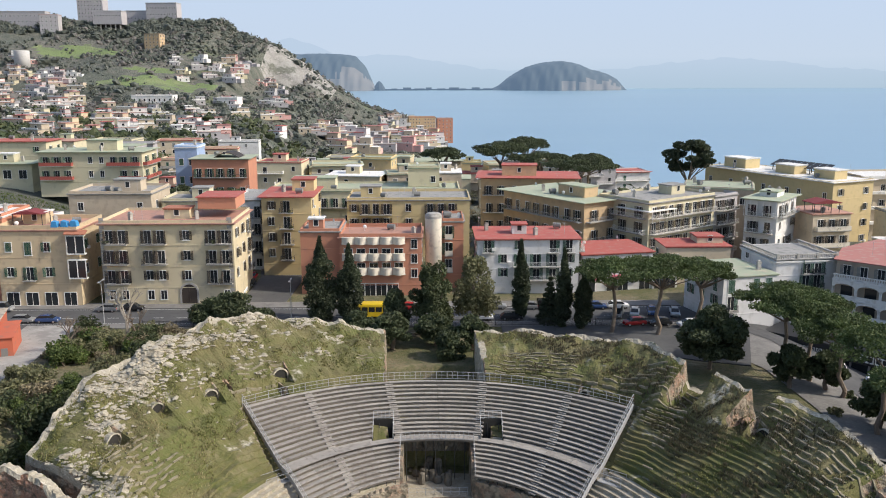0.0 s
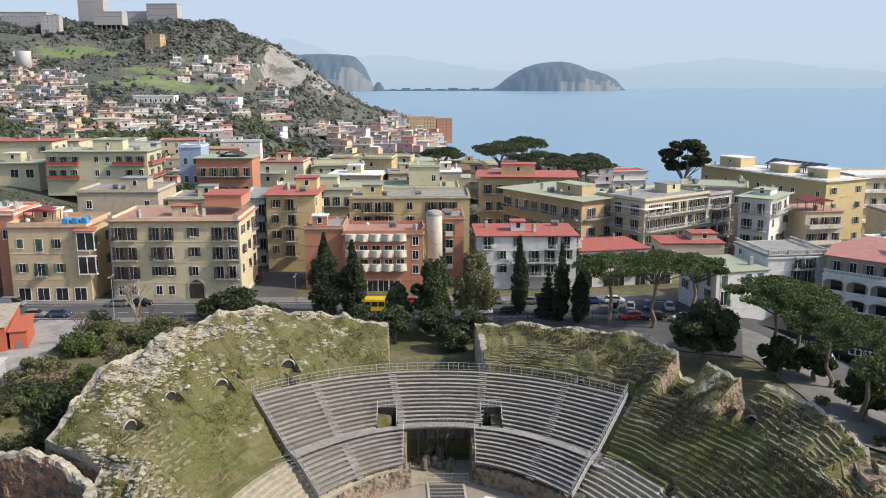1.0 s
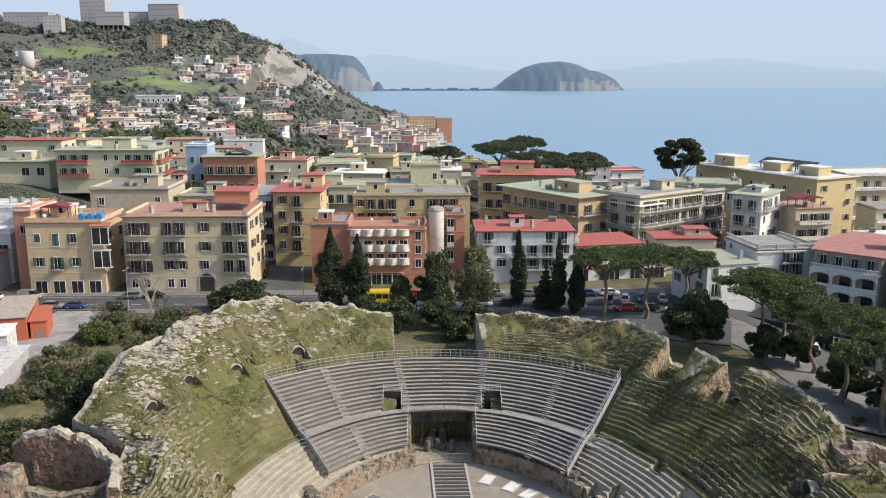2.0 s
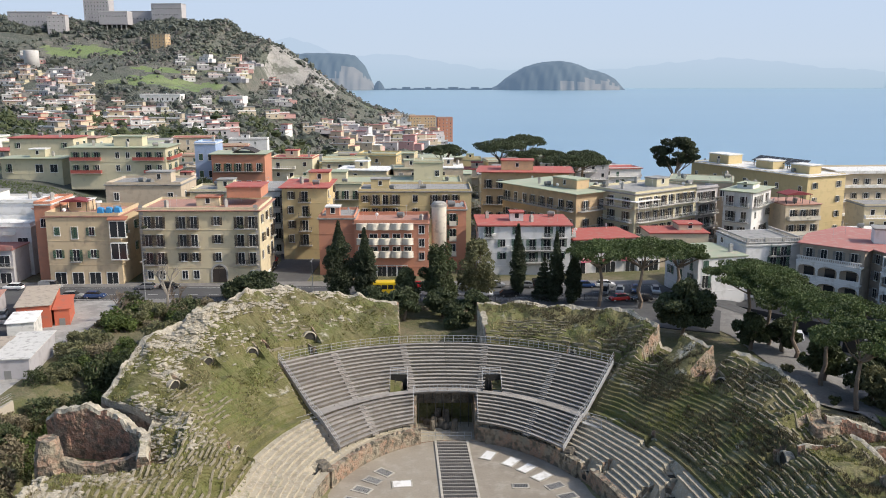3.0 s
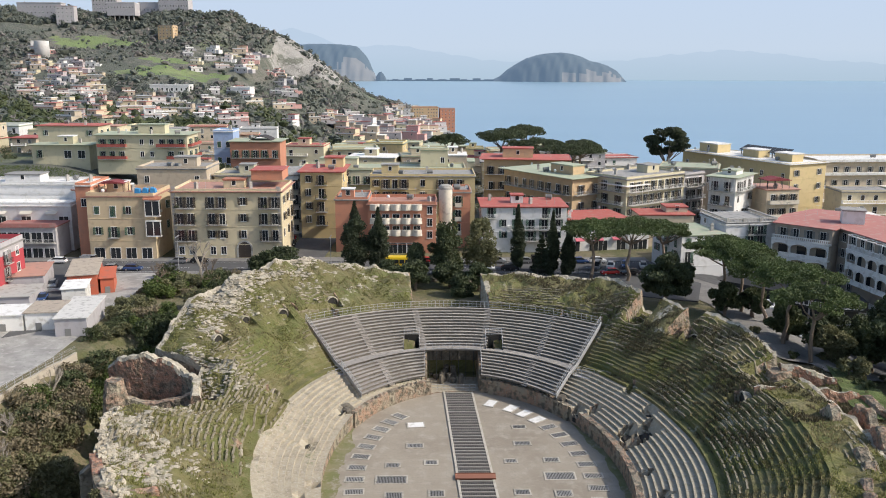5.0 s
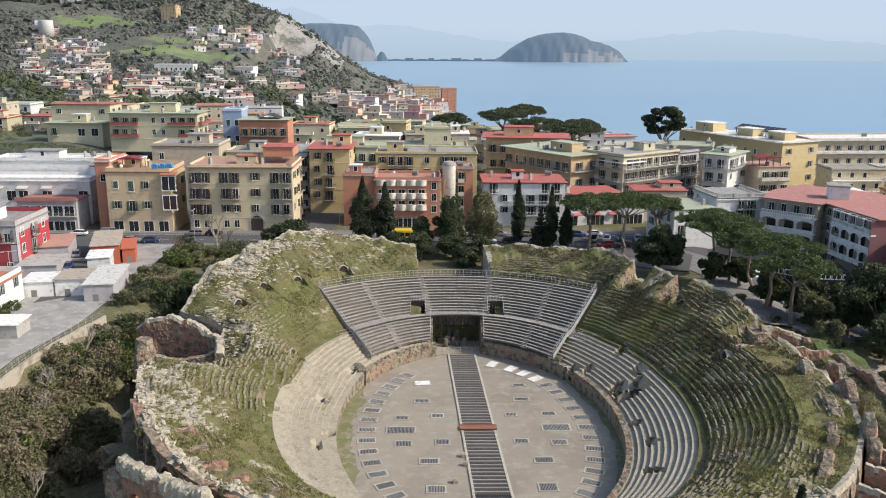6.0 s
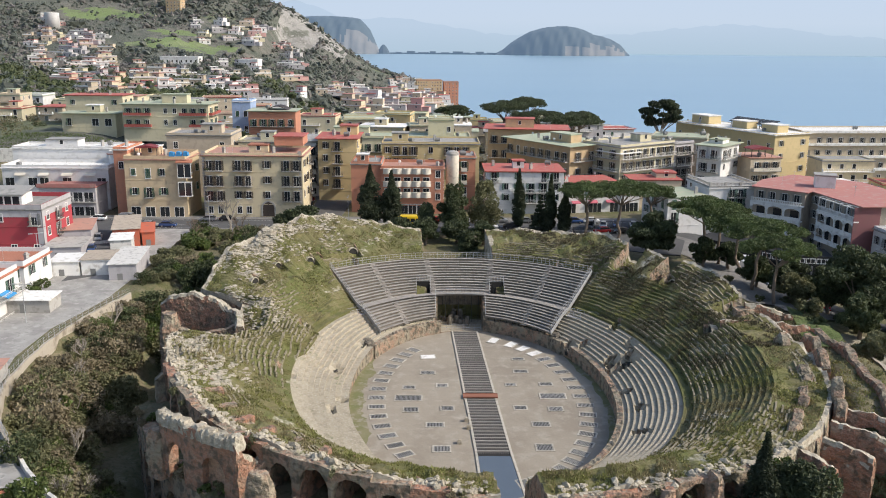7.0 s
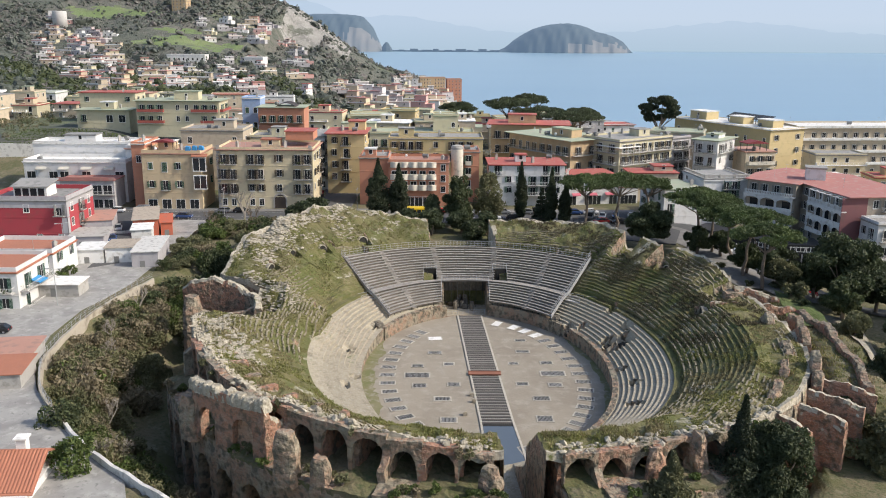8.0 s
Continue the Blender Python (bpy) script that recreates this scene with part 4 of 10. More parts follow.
# chunks of broken seating on the other side's rim
for k, (c, d, z0, z1, w, dd, m) in enumerate(((46.2, 27.6, 8, 14.6, 3.4, 1.6, RED_BRICK), (34.2, 26.4, 8, 14.4, 3.6, 1.8, RED_BRICK), (18.2, 29.4, 8, 12.8, 3.0, 2.6, RED_BRICK), (9.5, 25.5, 7, 12.6, 4.2, 3.6, ROMAN))):
    x, y = ring(radians(c), d)
    b = Blocks()
    rough_block(b, x, y, z0, z1, w, dd, c, 70 + k)
    tagged(new("rim_stub", roughen(b.mesh("rim_stub", m), 0.5, 0.24)), "broken end of the upper rim with bare brick", "ruin", "ruin stubs")
# collapsed vault on the ditch side
tagged(new("vault_floor_ground", Blocks().prism([(-47.5, 74.5), (-36, 73.5), (-35.0, 82.0), (-38, 84), (-47.5, 84.5)], -4, 5.2).mesh("vault_floor_ground", GRASS_SLOPE)), "grassy floor of the collapsed vault", "ground", kind="structure")
vault = thing("collapsed_vault", "half-collapsed red brick vault with curved back wall", "ruin")
ruin_wall("vault_back_wall", "curved red brick back wall of the collapsed vault", [(-50.4, 85.4), (-47.5, 84.0), (-44.0, 83.4), (-40.6, 82.6), (-38.0, 81.0)], 2, (10.0, 11.8, 12.2, 12.4, 12.0, 11.4, 10.4), 1.5, RED_BRICK, 41)
ruin_wall("vault_side_wall", "broken side wall of the collapsed vault under the seating", [(-38.4, 81.4), (-35.6, 78.5), (-34.6, 74.0)], 2, (10.8, 10.4, 10.6, 9.6), 1.4, ROMAN, 42)
b = Blocks()
rough_block(b, -46.4, 75.6, 1, 11.3, 3.4, 3.2, 6, 91)
child("front_stub", roughen(b.mesh("front_stub", ROMAN), 0.5, 0.24), vault)
b = Blocks()
b.sweep([[(x, 74.8, 1.0), (x, 76.4, 1.0), (x, 76.2, z), (x, 75.0, z)] for x, z in ((-45.4, 8.8), (-43, 8.2), (-40.5, 8.0), (-38, 8.4), (-36, 9.2), (-35, 9.6))])
child("low_wall", roughen(b.mesh("low_wall", ROMAN), 0.5, 0.2), vault)
for x, y in ((-36.6, 74.2), (-37.4, 80.2)):
    # a closed near-black shape gives the mouth its shade
    child("vault_mouth", Blocks().sweep([[(x - 1.4 + math.cos(a) * 1.2, y - 1.2, 5.6 + math.sin(a) * 1.3) for a in np.linspace(0, math.pi, 9)], [(x - 1.4 + math.cos(a) * 1.2, y + 2, 5.9 + math.sin(a) * 1.3) for a in np.linspace(0, math.pi, 9)]]).mesh("vault_mouth", SHADE_BLACK), vault, label="vault mouth with near-black painted shade")


SEAT_STONE = mat("mossy_seat_stone", (0.31, 0.27, 0.195), (0.20, 0.175, 0.115), scale=1.2, third=(0.13, 0.12, 0.06))


def tunnel_mouth(c, d, z, w, h, label="small arched tunnel mouth in the grassy seating", squash=1.0):
    """A stair passage that opens in the slope: stone hood, brick ring, and a flat face painted as deep shade."""
    th = radians(c)
    x, y = ring(th, d)
    x2, y2 = ring(th, d - 1)
    turn = math.degrees(math.atan2(y - y2, x - x2)) - 90
    t = thing("tunnel_mouth", label, "tunnel", pose(x, y, z, 0, 0, turn), "tunnel mouths")
    inner = [(-w / 2, -0.8)] + [(-math.cos(a) * w / 2, h * 0.5 + math.sin(a) * h * 0.5) for a in np.linspace(0, math.pi, 11)] + [(w / 2, -0.8)]
    outer = [(-w / 2 - 0.26, -0.8)] + [(-math.cos(a) * (w / 2 + 0.18), h * 0.5 + math.sin(a) * (h * 0.5 + 0.16)) for a in np.linspace(0, math.pi, 11)] + [(w / 2 + 0.26, -0.8)]
    b = Blocks()
    b.sweep([[(i[0], -0.3, i[1]), (o[0], -0.25, o[1]), (o[0], 0.7, o[1] - 0.1), (i[0], 0.7, i[1])] for i, o in zip(inner, outer)])
    child("stone_ring", roughen(b.mesh("stone_ring", RIM_STONE), 0.3, 0.1), t)
    # flat near-black face: the passage's depth is only painted shade
    p = Blocks()
    k = len(inner)
    p.v = [Vector((a, -0.12, q)) for a, q in inner]
    p.f = [tuple(range(k))]
    child("passage", p.mesh("passage", SHADE_BLACK), t, label="flat near-black face painted as the passage's shade")
    floor = Blocks().box(-w / 2, -0.4, -0.85, w / 2, 1.0, -0.15)
    child("sill", floor.mesh("sill", SHADE_BLACK), t)
    return t


for c, d, w, deep in HOLES:
    sunk = 0.75 if 20 < c < 30 else 0.0           # two are sunk deeper to fit the camera's view, where their hoods stood out
    tunnel_mouth(c, d - 0.4 + 0.6 * sunk, slope_z(c, d - 1.3) - 0.3 - sunk, w, deep + 0.25)
for c, d, wa, wr, deep in WELLS:
    w = 2 * wa * math.pi / 180 * (22 + d)
    x, y = ring(radians(c), d)
    x2, y2 = ring(radians(c), d + 1)
    z = slope_z(c, d)
    turn = math.degrees(math.atan2(y2 - y, x2 - x)) - 90
    well = thing("stair_well", "fallen-in stair with rough edges in the stone seating", "opening", pose(x, y, z, 0, 0, turn), "stair openings")
    b = Blocks()
    rough_block(b, 0, 0, -0.6, 0.16, w * 0.85, wr * 1.7, 0, 200 + c, 0.97, 3)
    # near-black block on the bottom adds the pit's shade as colour
    child("pit", b.mesh("pit", SHADE_BLACK), well, label="near-black block painted as the stair pit's shade")
    for k in range(3):
        a = 2.1 * k + c
        e = Blocks()
        rough_block(e, math.cos(a) * w * 0.46, math.sin(a) * wr * 0.8, -0.6, 0.12 + 0.12 * abs(math.sin(k * 2.3 + c)), 0.55, 0.4, 40 * k, 220 + k + c, 0.8, 3)
        child("edge_stone", e.mesh("edge_stone", SEAT_STONE), well)
for c, d, n in ((40, 0.8, 3), (143, 1.2, 3)):
    for k in range(n):
        x, y = ring(radians(c + k * 0.8), d + 0.7 * math.sin(k * 2.4) + 0.4 * k)
        b = Blocks()
        z = slope_z(c + k * 0.8, d + 0.4 * k)
        rough_block(b, x, y, z - 1.2, z + 0.1 + 0.4 * abs(math.sin(k * 1.9)), 1.9, 1.6, 30 * k, 110 + k + c)
        tagged(new("fallen_masonry", roughen(b.mesh("fallen_masonry", TUFF_DARK), 0.5, 0.2)), "fallen lump of masonry on the seating", "rubble", "rubble lumps")

# remains of stone seat rows that show through the turf
row_b = Blocks()
rnd = random.Random(17)
for k in range(19):
    c = 0.0
    while c < 360:
        span = rnd.uniform(0.8, 3.4)
        s_row = squeeze(radians(c))
        d = (10.6 + 0.86 * k) * s_row
        u, v = to_local(*ring(radians(c), d))
        keep = noise.noise((u * 0.09, v * 0.09, k * 0.05)) + (0.06 if c < 90 or c > 325 else 0.0) - (0.25 if 95 < c < 150 and k > 8 else 0)
        keep += 0.55 * smoothstep(150, 158, c) * smoothstep(196, 184, c) * (k < 9) - 0.35 * smoothstep(196, 210, c) * smoothstep(312, 300, c)
        if keep > 0.0 and not (v > 26 and -26 < u < 27 and d < 16.5) and not (v > 0 and -7 < u < 9) and not (v < 0 and -4 < u < 1.8):
            rings = []
            for j in range(4):
                cc = c + span * j / 3
                p, q = ring(radians(cc), d), ring(radians(cc), d + 0.22)
                z = slope_z(cc, d + 0.15) + 0.10 + 0.06 * rnd.random() + 0.10 * smoothstep(150, 158, cc) * smoothstep(200, 188, cc)
                rings.append([(*p, z - 0.4), (*q, z - 0.4), (*q, z + 0.02), (*p, z)])
            row_b.sweep(rings)
        c += span + rnd.uniform(0.05, 1.2)
tagged(new("seat_row_stones", row_b.mesh("seat_row_stones", SEAT_STONE)), "broken lines of stone seat rows in the turf", "stones", kind="stuff")

# broken side walls of the sunk passage at the far end
ruin_wall("passage_wall", "rubble wall end beside the sunk passage", [(-7.6, 110), (-8.0, 118.0), (-8.6, 126)], 2, (9.5, 11.6, 12.8, 13.2, 12.8), 1.2, RIM_STONE, 31)
ruin_wall("passage_wall", "rubble wall end beside the sunk passage", [(9.6, 110.5), (9.2, 118.0), (8.8, 124.0)], 2, (9.5, 11.8, 13.2, 13.8, 13.4), 1.2, RIM_STONE, 32)
ruin_wall("passage_back", "low dark wall closing the sunk garden", [(-12, 137), (0, 138.5), (13, 137)], 3, (9.8, 9.9, 9.8), 0.6, TUFF_DARK, 33)

# ---- bare rock and rubble on the rim ----
def rubble(name, label, spots, wide, flat, m, seed):
    """Loose irregular stones that lie on given places (n by 3), joined."""
    rng = np.random.default_rng(seed)
    bm = bmesh.new()
    bmesh.ops.create_icosphere(bm, subdivisions=1, radius=1.0)
    ball = np.array([v.co[:] for v in bm.verts])
    tris = np.array([[v.index for v in f.verts] for f in bm.faces])
    bm.free()
    n, nv = len(spots), len(ball)
    size = wide * np.clip(rng.lognormal(0, 0.5, (n, 1, 1)), 0.35, 2.6)
    body = ball[None] * rng.uniform(0.6, 1.25, (n, nv, 1)) * rng.uniform(0.6, 1.4, (n, 1, 3)) * np.array((1, 1, flat)) * size
    v = (body + spots[:, None, :]).reshape(-1, 3)
    f = (tris[None] + (np.arange(n) * nv)[:, None, None]).reshape(-1, 3)
    me = bpy.data.meshes.new(name)
    me.from_pydata(v.tolist(), [], f.tolist())
    me.materials.append(m)
    return tagged(new(name, me), label, "stones", kind="stuff")


rng = np.random.default_rng(23)
places = []
while len(places) < 3200:
    c = rng.uniform(104, 205)
    d = rim_out(radians(c)) - 0.4 - abs(rng.normal(0, 4.5))
    if d > 13 and noise.noise((c * 0.16, d * 0.22, 3.3)) > 0.02 + 0.12 * smoothstep(130, 110, c) + rng.normal(0, 0.12):
        x, y = ring(radians(c), d)
        if under_stand(x, y) is None:
            places.append((x, y, slope_z(c, d) + 0.02))
rubble("rock_outcrop", "pale bare rock breaking through the turf", np.array(places), 0.27, 0.3, RIM_STONE, 1)
places = []
for k in range(900):
    c = rng.uniform(176, 316)
    if 263 < c < 274:
        continue
    d = rim_out(radians(c)) - 0.7 + rng.normal(0, 0.6)
    places.append((*ring(radians(c), d), slope_z(c, min(d, rim_out(radians(c)) - 0.5)) + 0.05))
rubble("crest_rubble", "pale rubble along the broken crest of the rim", np.array(places), 0.24, 0.7, RIM_STONE, 2)

# ---- grass on the seating ----
rng = np.random.default_rng(7)
n = 62000
cc = rng.uniform(0, 360, n)
f = rng.uniform(0, 1, n) ** 0.8
outer = np.interp(cc, RIM_AT, RIM_OUT)
dd = 9.9 * np.minimum(1, outer / 27.9) + f * (outer - 0.6 - 9.9 * np.minimum(1, outer / 27.9))
pick = waves(cc / 4.0, dd / 2.0, 2.0) + waves(cc * 1.1, dd * 1.3, 5.0) * 0.6 > -0.15
cc, dd = cc[pick], dd[pick]
places = np.array([ring(radians(c), d) for c, d in zip(cc, dd)])
uu, vv = to_local(places[:, 0], places[:, 1])
gap = ((vv > 0) & (uu > -6.6) & (uu < 9.0)) | ((vv < 0) & (uu > -3.9) & (uu < 1.5))
under = (uu > -26) & (uu < 27) & (vv > 25) & (dd < 16.5)
thin = (cc > 150) & (cc < 200) & (dd < 18) & (rng.uniform(0, 1, len(cc)) < 0.55)      # short turf between the seat rows
kept = ~gap & ~under & ~thin
cc, dd = cc[kept], dd[kept]
spots = []
for c, d in zip(cc, dd):
    x, y = ring(radians(c), d)
    hit = SLOPE.ray_cast(Vector((x, y, 40)), Vector((0, 0, -1)))
    if hit[0] is not None:
        spots.append((x, y, hit[0].z))
spots = np.array(spots)


def tufts(name, label, spots, m, seed, high=0.24, blades=5):
    rng = np.random.default_rng(seed)
    k = len(spots)
    base = np.repeat(spots, blades, 0) + np.concatenate([rng.normal(0, 0.14, (k * blades, 2)), np.full((k * blades, 1), -0.05)], 1)
    a = rng.uniform(0, 6.283, k * blades)
    h = high * rng.uniform(0.5, 1.5, k * blades)
    side = np.stack([np.cos(a), np.sin(a), 0 * a], -1) * 0.06
    tip = base + np.stack([np.cos(a + 1.5) * h * 0.4, np.sin(a + 1.5) * h * 0.4, h], -1)
    v = np.stack([base - side, base + side, tip], 1).reshape(-1, 3)
    f = np.arange(len(v)).reshape(-1, 3)
    me = bpy.data.meshes.new(name)
    me.from_pydata(v.tolist(), [], f.tolist())
    me.materials.append(m)
    return tagged(new(name, me), label, "grass", kind="stuff")


pick = waves(spots[:, 0] / 5, spots[:, 1] / 5, 1.0)
GRASS_GREEN = leaf_mat("green_grass", (0.17, 0.18, 0.05), (0.25, 0.245, 0.085))
GRASS_DRY = leaf_mat("dry_grass", (0.21, 0.178, 0.085), (0.28, 0.235, 0.125))
tn = 9000                                             # the grassy terrace behind the rim
tx, ty = rng.uniform(26, 62, tn), rng.uniform(30, 82, tn)
toff = ring_offset(tx, ty)[0]
tok = (toff > 29) & (toff < 36.5)
tx, ty = tx[tok], ty[tok]
spots = np.concatenate([spots, np.stack([tx, ty, land(tx, ty)], -1)])
pick = waves(spots[:, 0] / 6, spots[:, 1] / 6, 3.0)
# brown weeds of one side, their colour also darkened for its shade
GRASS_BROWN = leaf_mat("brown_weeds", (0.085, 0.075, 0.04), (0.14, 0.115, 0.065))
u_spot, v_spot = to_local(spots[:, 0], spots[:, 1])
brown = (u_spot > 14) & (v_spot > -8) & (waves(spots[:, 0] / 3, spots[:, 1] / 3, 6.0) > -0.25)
tufts("green_grass", "green grass and weeds on the old seating", spots[(pick > -0.1) & ~brown], GRASS_GREEN, 1)
tufts("dry_grass", "dry yellowish grass on the old seating", spots[(pick <= 0.25) & ~brown], GRASS_DRY, 2, 0.28, 3)
tufts("brown_weeds", "withered brown weeds, coloured darker for the seating's shade", spots[brown], GRASS_BROWN, 3, 0.34, 5)

# ---- temporary spectator stand at the far end ----
stand = thing("spectator_stand", "curved spectator stand of weathered planks on steel frames", "stand")
def plank(f0, f1, s0, s1, low0, low1, z, name, m):
    """One board that follows the curve from s0 to s1, from the line f0 to the line f1; its underside lies at low0 in front and low1 behind."""
    n = max(2, int(abs(s1 - s0) * 14))
    rings = []
    for k in range(n + 1):
        s = s0 + (s1 - s0) * k / n
        (x, y), (x2, y2) = stand_at(f0, s), stand_at(f1, s)
        rings.append([(x, y, low0), (x2, y2, low1), (x2, y2, z), (x, y, z)])
    return child(name, Blocks().sweep(rings).mesh(name, m), stand)


LOWER, UPPER = 8, 13
AISLES = (-0.70, -0.27, 0.26, 0.71)
rows = [(0.34 * k / LOWER, 0.34 / LOWER, 2.9 / LOWER, "low") for k in range(LOWER)] + [(0.34, 0.09, 2.9 / LOWER, "walk")] + [(0.43 + 0.57 * k / UPPER, 0.57 / UPPER, 5.0 / UPPER, "up") for k in range(UPPER + 1)]
jig = random.Random(4)
for f, step, rise, kind_of_row in rows:
    z = stand_z(f)
    if kind_of_row == "low":
        spans = [(-1.0, s_of(f, -2.6)), (s_of(f, 6.9), 1.0)]
    elif kind_of_row == "walk":
        spans = [(-1.0, 1.0)]
    elif f < 0.63:
        spans = [(-1.0, s_of(f, -6.4)), (s_of(f, -3.7), s_of(f, 8.0)), (s_of(f, 10.9), 1.0)]
    else:
        spans = [(-1.0, 1.0)]
    for s0, s1 in spans:
        cuts = [s0] + [c for c in (-0.86, -0.70, -0.48, -0.27, 0.0, 0.26, 0.50, 0.71, 0.86) if s0 + 0.05 < c < s1 - 0.05] + [s1]
        for a, b in zip(cuts[:-1], cuts[1:]):
            dz = jig.uniform(-0.02, 0.02)
            plank(f - 0.006, f + step - 0.004, a + 0.001, b - 0.001, z - 0.06 + dz, z - 0.06 + dz, z + dz, "walkway_board" if kind_of_row == "walk" else "bench_plank", PLANK)
            plank(f + step * 0.14, f + step * 0.14 + 0.004, a, b, z - rise, z - rise, z - 0.1, "riser_board", RISER_PLANK)
step_me = Blocks().box(-0.55, -0.17, -0.2, 0.55, 0.17, 0).mesh("aisle_step", PLANK)
for s in AISLES:
    for f, step, rise, kind_of_row in rows:
        x, y = stand_at(f + step * 0.02, s)
        if kind_of_row == "walk" or (f < 0.34 and -3.2 < x < 7.5):
            continue
        x2, y2 = stand_at(f, s + 0.02)
        turn = math.degrees(math.atan2(y2 - y, x2 - x))
        child("aisle_step", step_me, stand, pose(x, y - 0.12, stand_z(f) - rise * 0.5, 0, 0, turn))
# openings to the vaults below, with side cheeks and rails
for x0, x1 in ((-6.4, -3.7), (8.0, 10.9)):
    y0, y1 = stand_at(0.43, s_of(0.43, (x0 + x1) / 2))[1], stand_at(0.63, s_of(0.63, (x0 + x1) / 2))[1]
    b = Blocks()
    b.box(x0 - 0.1, y0, 5.0, x0, y1, 6.5).box(x1, y0, 5.0, x1 + 0.1, y1, 6.5).box(x0, y1 - 0.15, 5.0, x1, y1, 8.0).box(x0, y0, 5.0, x1, y1 - 0.15, 5.2)
    # cheeks and floor are near-black, as painted shade of the entry
    child("entry_cheek", b.mesh("entry_cheek", SHADE_BLACK), stand, label="boarded entry well with near-black painted shade")
    r = Blocks()
    for x in (x0, x1):
        for k in range(4):
            yy = y0 + (y1 - y0) * k / 3
            r.tube((x, yy, 6.3 + 0.58 * k), (x, yy, 7.4 + 0.58 * k), 0.035, n=5)
        r.tube((x, y0, 7.4), (x, y1, 9.15), 0.035, n=5).tube((x, y0, 6.9), (x, y1, 8.65), 0.03, n=5)
    for z in (8.15, 8.65, 9.15):
        r.tube((x0, y1, z), (x1, y1, z), 0.035, n=5)
    for k in range(6):
        x = x0 + (x1 - x0) * k / 5
        r.tube((x, y1, 8.0), (x, y1, 9.15), 0.03, n=5)
    child("entry_rail", r.mesh("entry_rail", METAL), stand, label="grey steel guard rail")


def rail_run(pts, name, h=1.1, every=1, panel=True):
    """A tube railing along points at floor height."""
    for a, b in zip(pts[:-1], pts[1:]):
        r = Blocks()
        a, b = Vector(a), Vector(b)
        r.tube(a, a + Vector((0, 0, h)), 0.045, n=5)
        for z in (h, h * 0.55):
            r.tube(a + Vector((0, 0, z)), b + Vector((0, 0, z)), 0.035, n=5)
        if panel:
            r.tube(a + Vector((0, 0, 0.1)), b + Vector((0, 0, 0.1)), 0.03, n=5)
            m = a.lerp(b, 0.5)
            r.tube(m + Vector((0, 0, 0.1)), m + Vector((0, 0, h)), 0.02, n=4)
        child(name, r.mesh(name, METAL), stand, label="galvanised tube railing")


rail_run([(*stand_at(1.05, -1 + 2 * k / 34), 11.4) for k in range(35)], "railing")
rail_run([(*stand_at(f, -1.0), stand_z(f) + 0.1) for f in np.linspace(0, 1.05, 16)], "railing")
rail_run([(*stand_at(f, 1.0), stand_z(f) + 0.1) for f in np.linspace(0, 1.05, 16)], "railing", h=1.3)
rail_run([(*stand_at(0.336, s_of(0.336, -2.6 + 9.5 * k / 8)), 6.3) for k in range(9)], "railing")
for x in (-2.7, 7.0):
    rail_run([(x, stand_at(f, s_of(f, x))[1], stand_z(f) + 0.1) for f in (0.0, 0.11, 0.22, 0.33)], "railing")
# steel frames under the stand
posts = Blocks()
for f in (0.02, 0.18, 0.335, 0.6, 0.8, 1.0):
    for k in range(30):
        s = -1 + 2 * k / 29
        x, y = stand_at(f, s)
        if f < 0.33 and -3.0 < x < 7.3:
            continue
        posts.tube((x, y + 0.1, 0.5 if f < 0.34 else 3.0), (x, y + 0.1, stand_z(f) - 0.3), 0.05, n=5)
child("support_frame", posts.mesh("support_frame", IRON), stand, label="dark steel support posts")
for sgn in (-1, 1):
    pts = [stand_at(f, sgn) for f in np.linspace(0, 1.04, 12)]
    zs = [stand_z(f) for f in np.linspace(0, 1.04, 12)]
    side = Blocks().sweep([[(x, y, z - 0.55), (x + 0.12, y, z - 0.55), (x + 0.12, y, z + 0.15), (x, y, z + 0.15)] for (x, y), z in zip(pts, zs)])
    child("side_beam", side.mesh("side_beam", METAL), stand, label="pale steel side beam")
# landings by both sides
landing_post = Blocks().tube((0, 0, -3.2), (0, 0, 1.1), 0.04, n=5).mesh("post", METAL)
landing_rail = Blocks().tube((-1.5, 0, 0), (1.5, 0, 0), 0.035, n=5).mesh("rail", METAL)
for x, y, turn in ((-17.6, 93.2, 38), (23.3, 92.6, -38)):
    landing = child("landing", Blocks().box(-1.6, -0.8, -0.1, 1.6, 0.8, 0).mesh("landing", METAL), stand, pose(x, y, 5.3, 0, 0, turn), label="steel side landing with rails")
    for py in (-0.75, 0.75):
        for px in (-1.5, 0, 1.5):
            child("post", landing_post, landing, pose(px, py, 0))
        for z in (1.1, 0.55):
            child("rail", landing_rail, landing, pose(0, py, z))

# ---- arena: trench, gratings and hatches ----
TY0, TY1 = 36.0, 98.6       # near and far end of the trench


def trench_at(v, side):
    """Edges of the trench, v from its far end (0) to its near end (1)."""
    x = 3.0 + 2.85 * v
    half = 2.4 + 0.3 * smoothstep(0.75, 1.0, v)
    return x + side * half, TY1 + (TY0 - TY1) * v


bed = Blocks()
bed.sweep([[(trench_at(v, -1)[0], trench_at(v, 0)[1], 0.012), (trench_at(v, 1)[0], trench_at(v, 0)[1], 0.012), (trench_at(v, 1)[0], trench_at(v, 0)[1], 0.03), (trench_at(v, -1)[0], trench_at(v, 0)[1], 0.03)] for v in np.linspace(0, 0.80, 12)])
IRON_GREY = mat("dark_grate_steel", (0.15, 0.14, 0.13), (0.11, 0.105, 0.10), rough=0.75, metal=0.1)
PALE_STEEL = mat("pale_steel_beam", (0.31, 0.285, 0.255), (0.24, 0.22, 0.20), rough=0.8, vary=0.12)
trench = thing("trench_grating", "long steel grating over the arena's central trench", "grating")
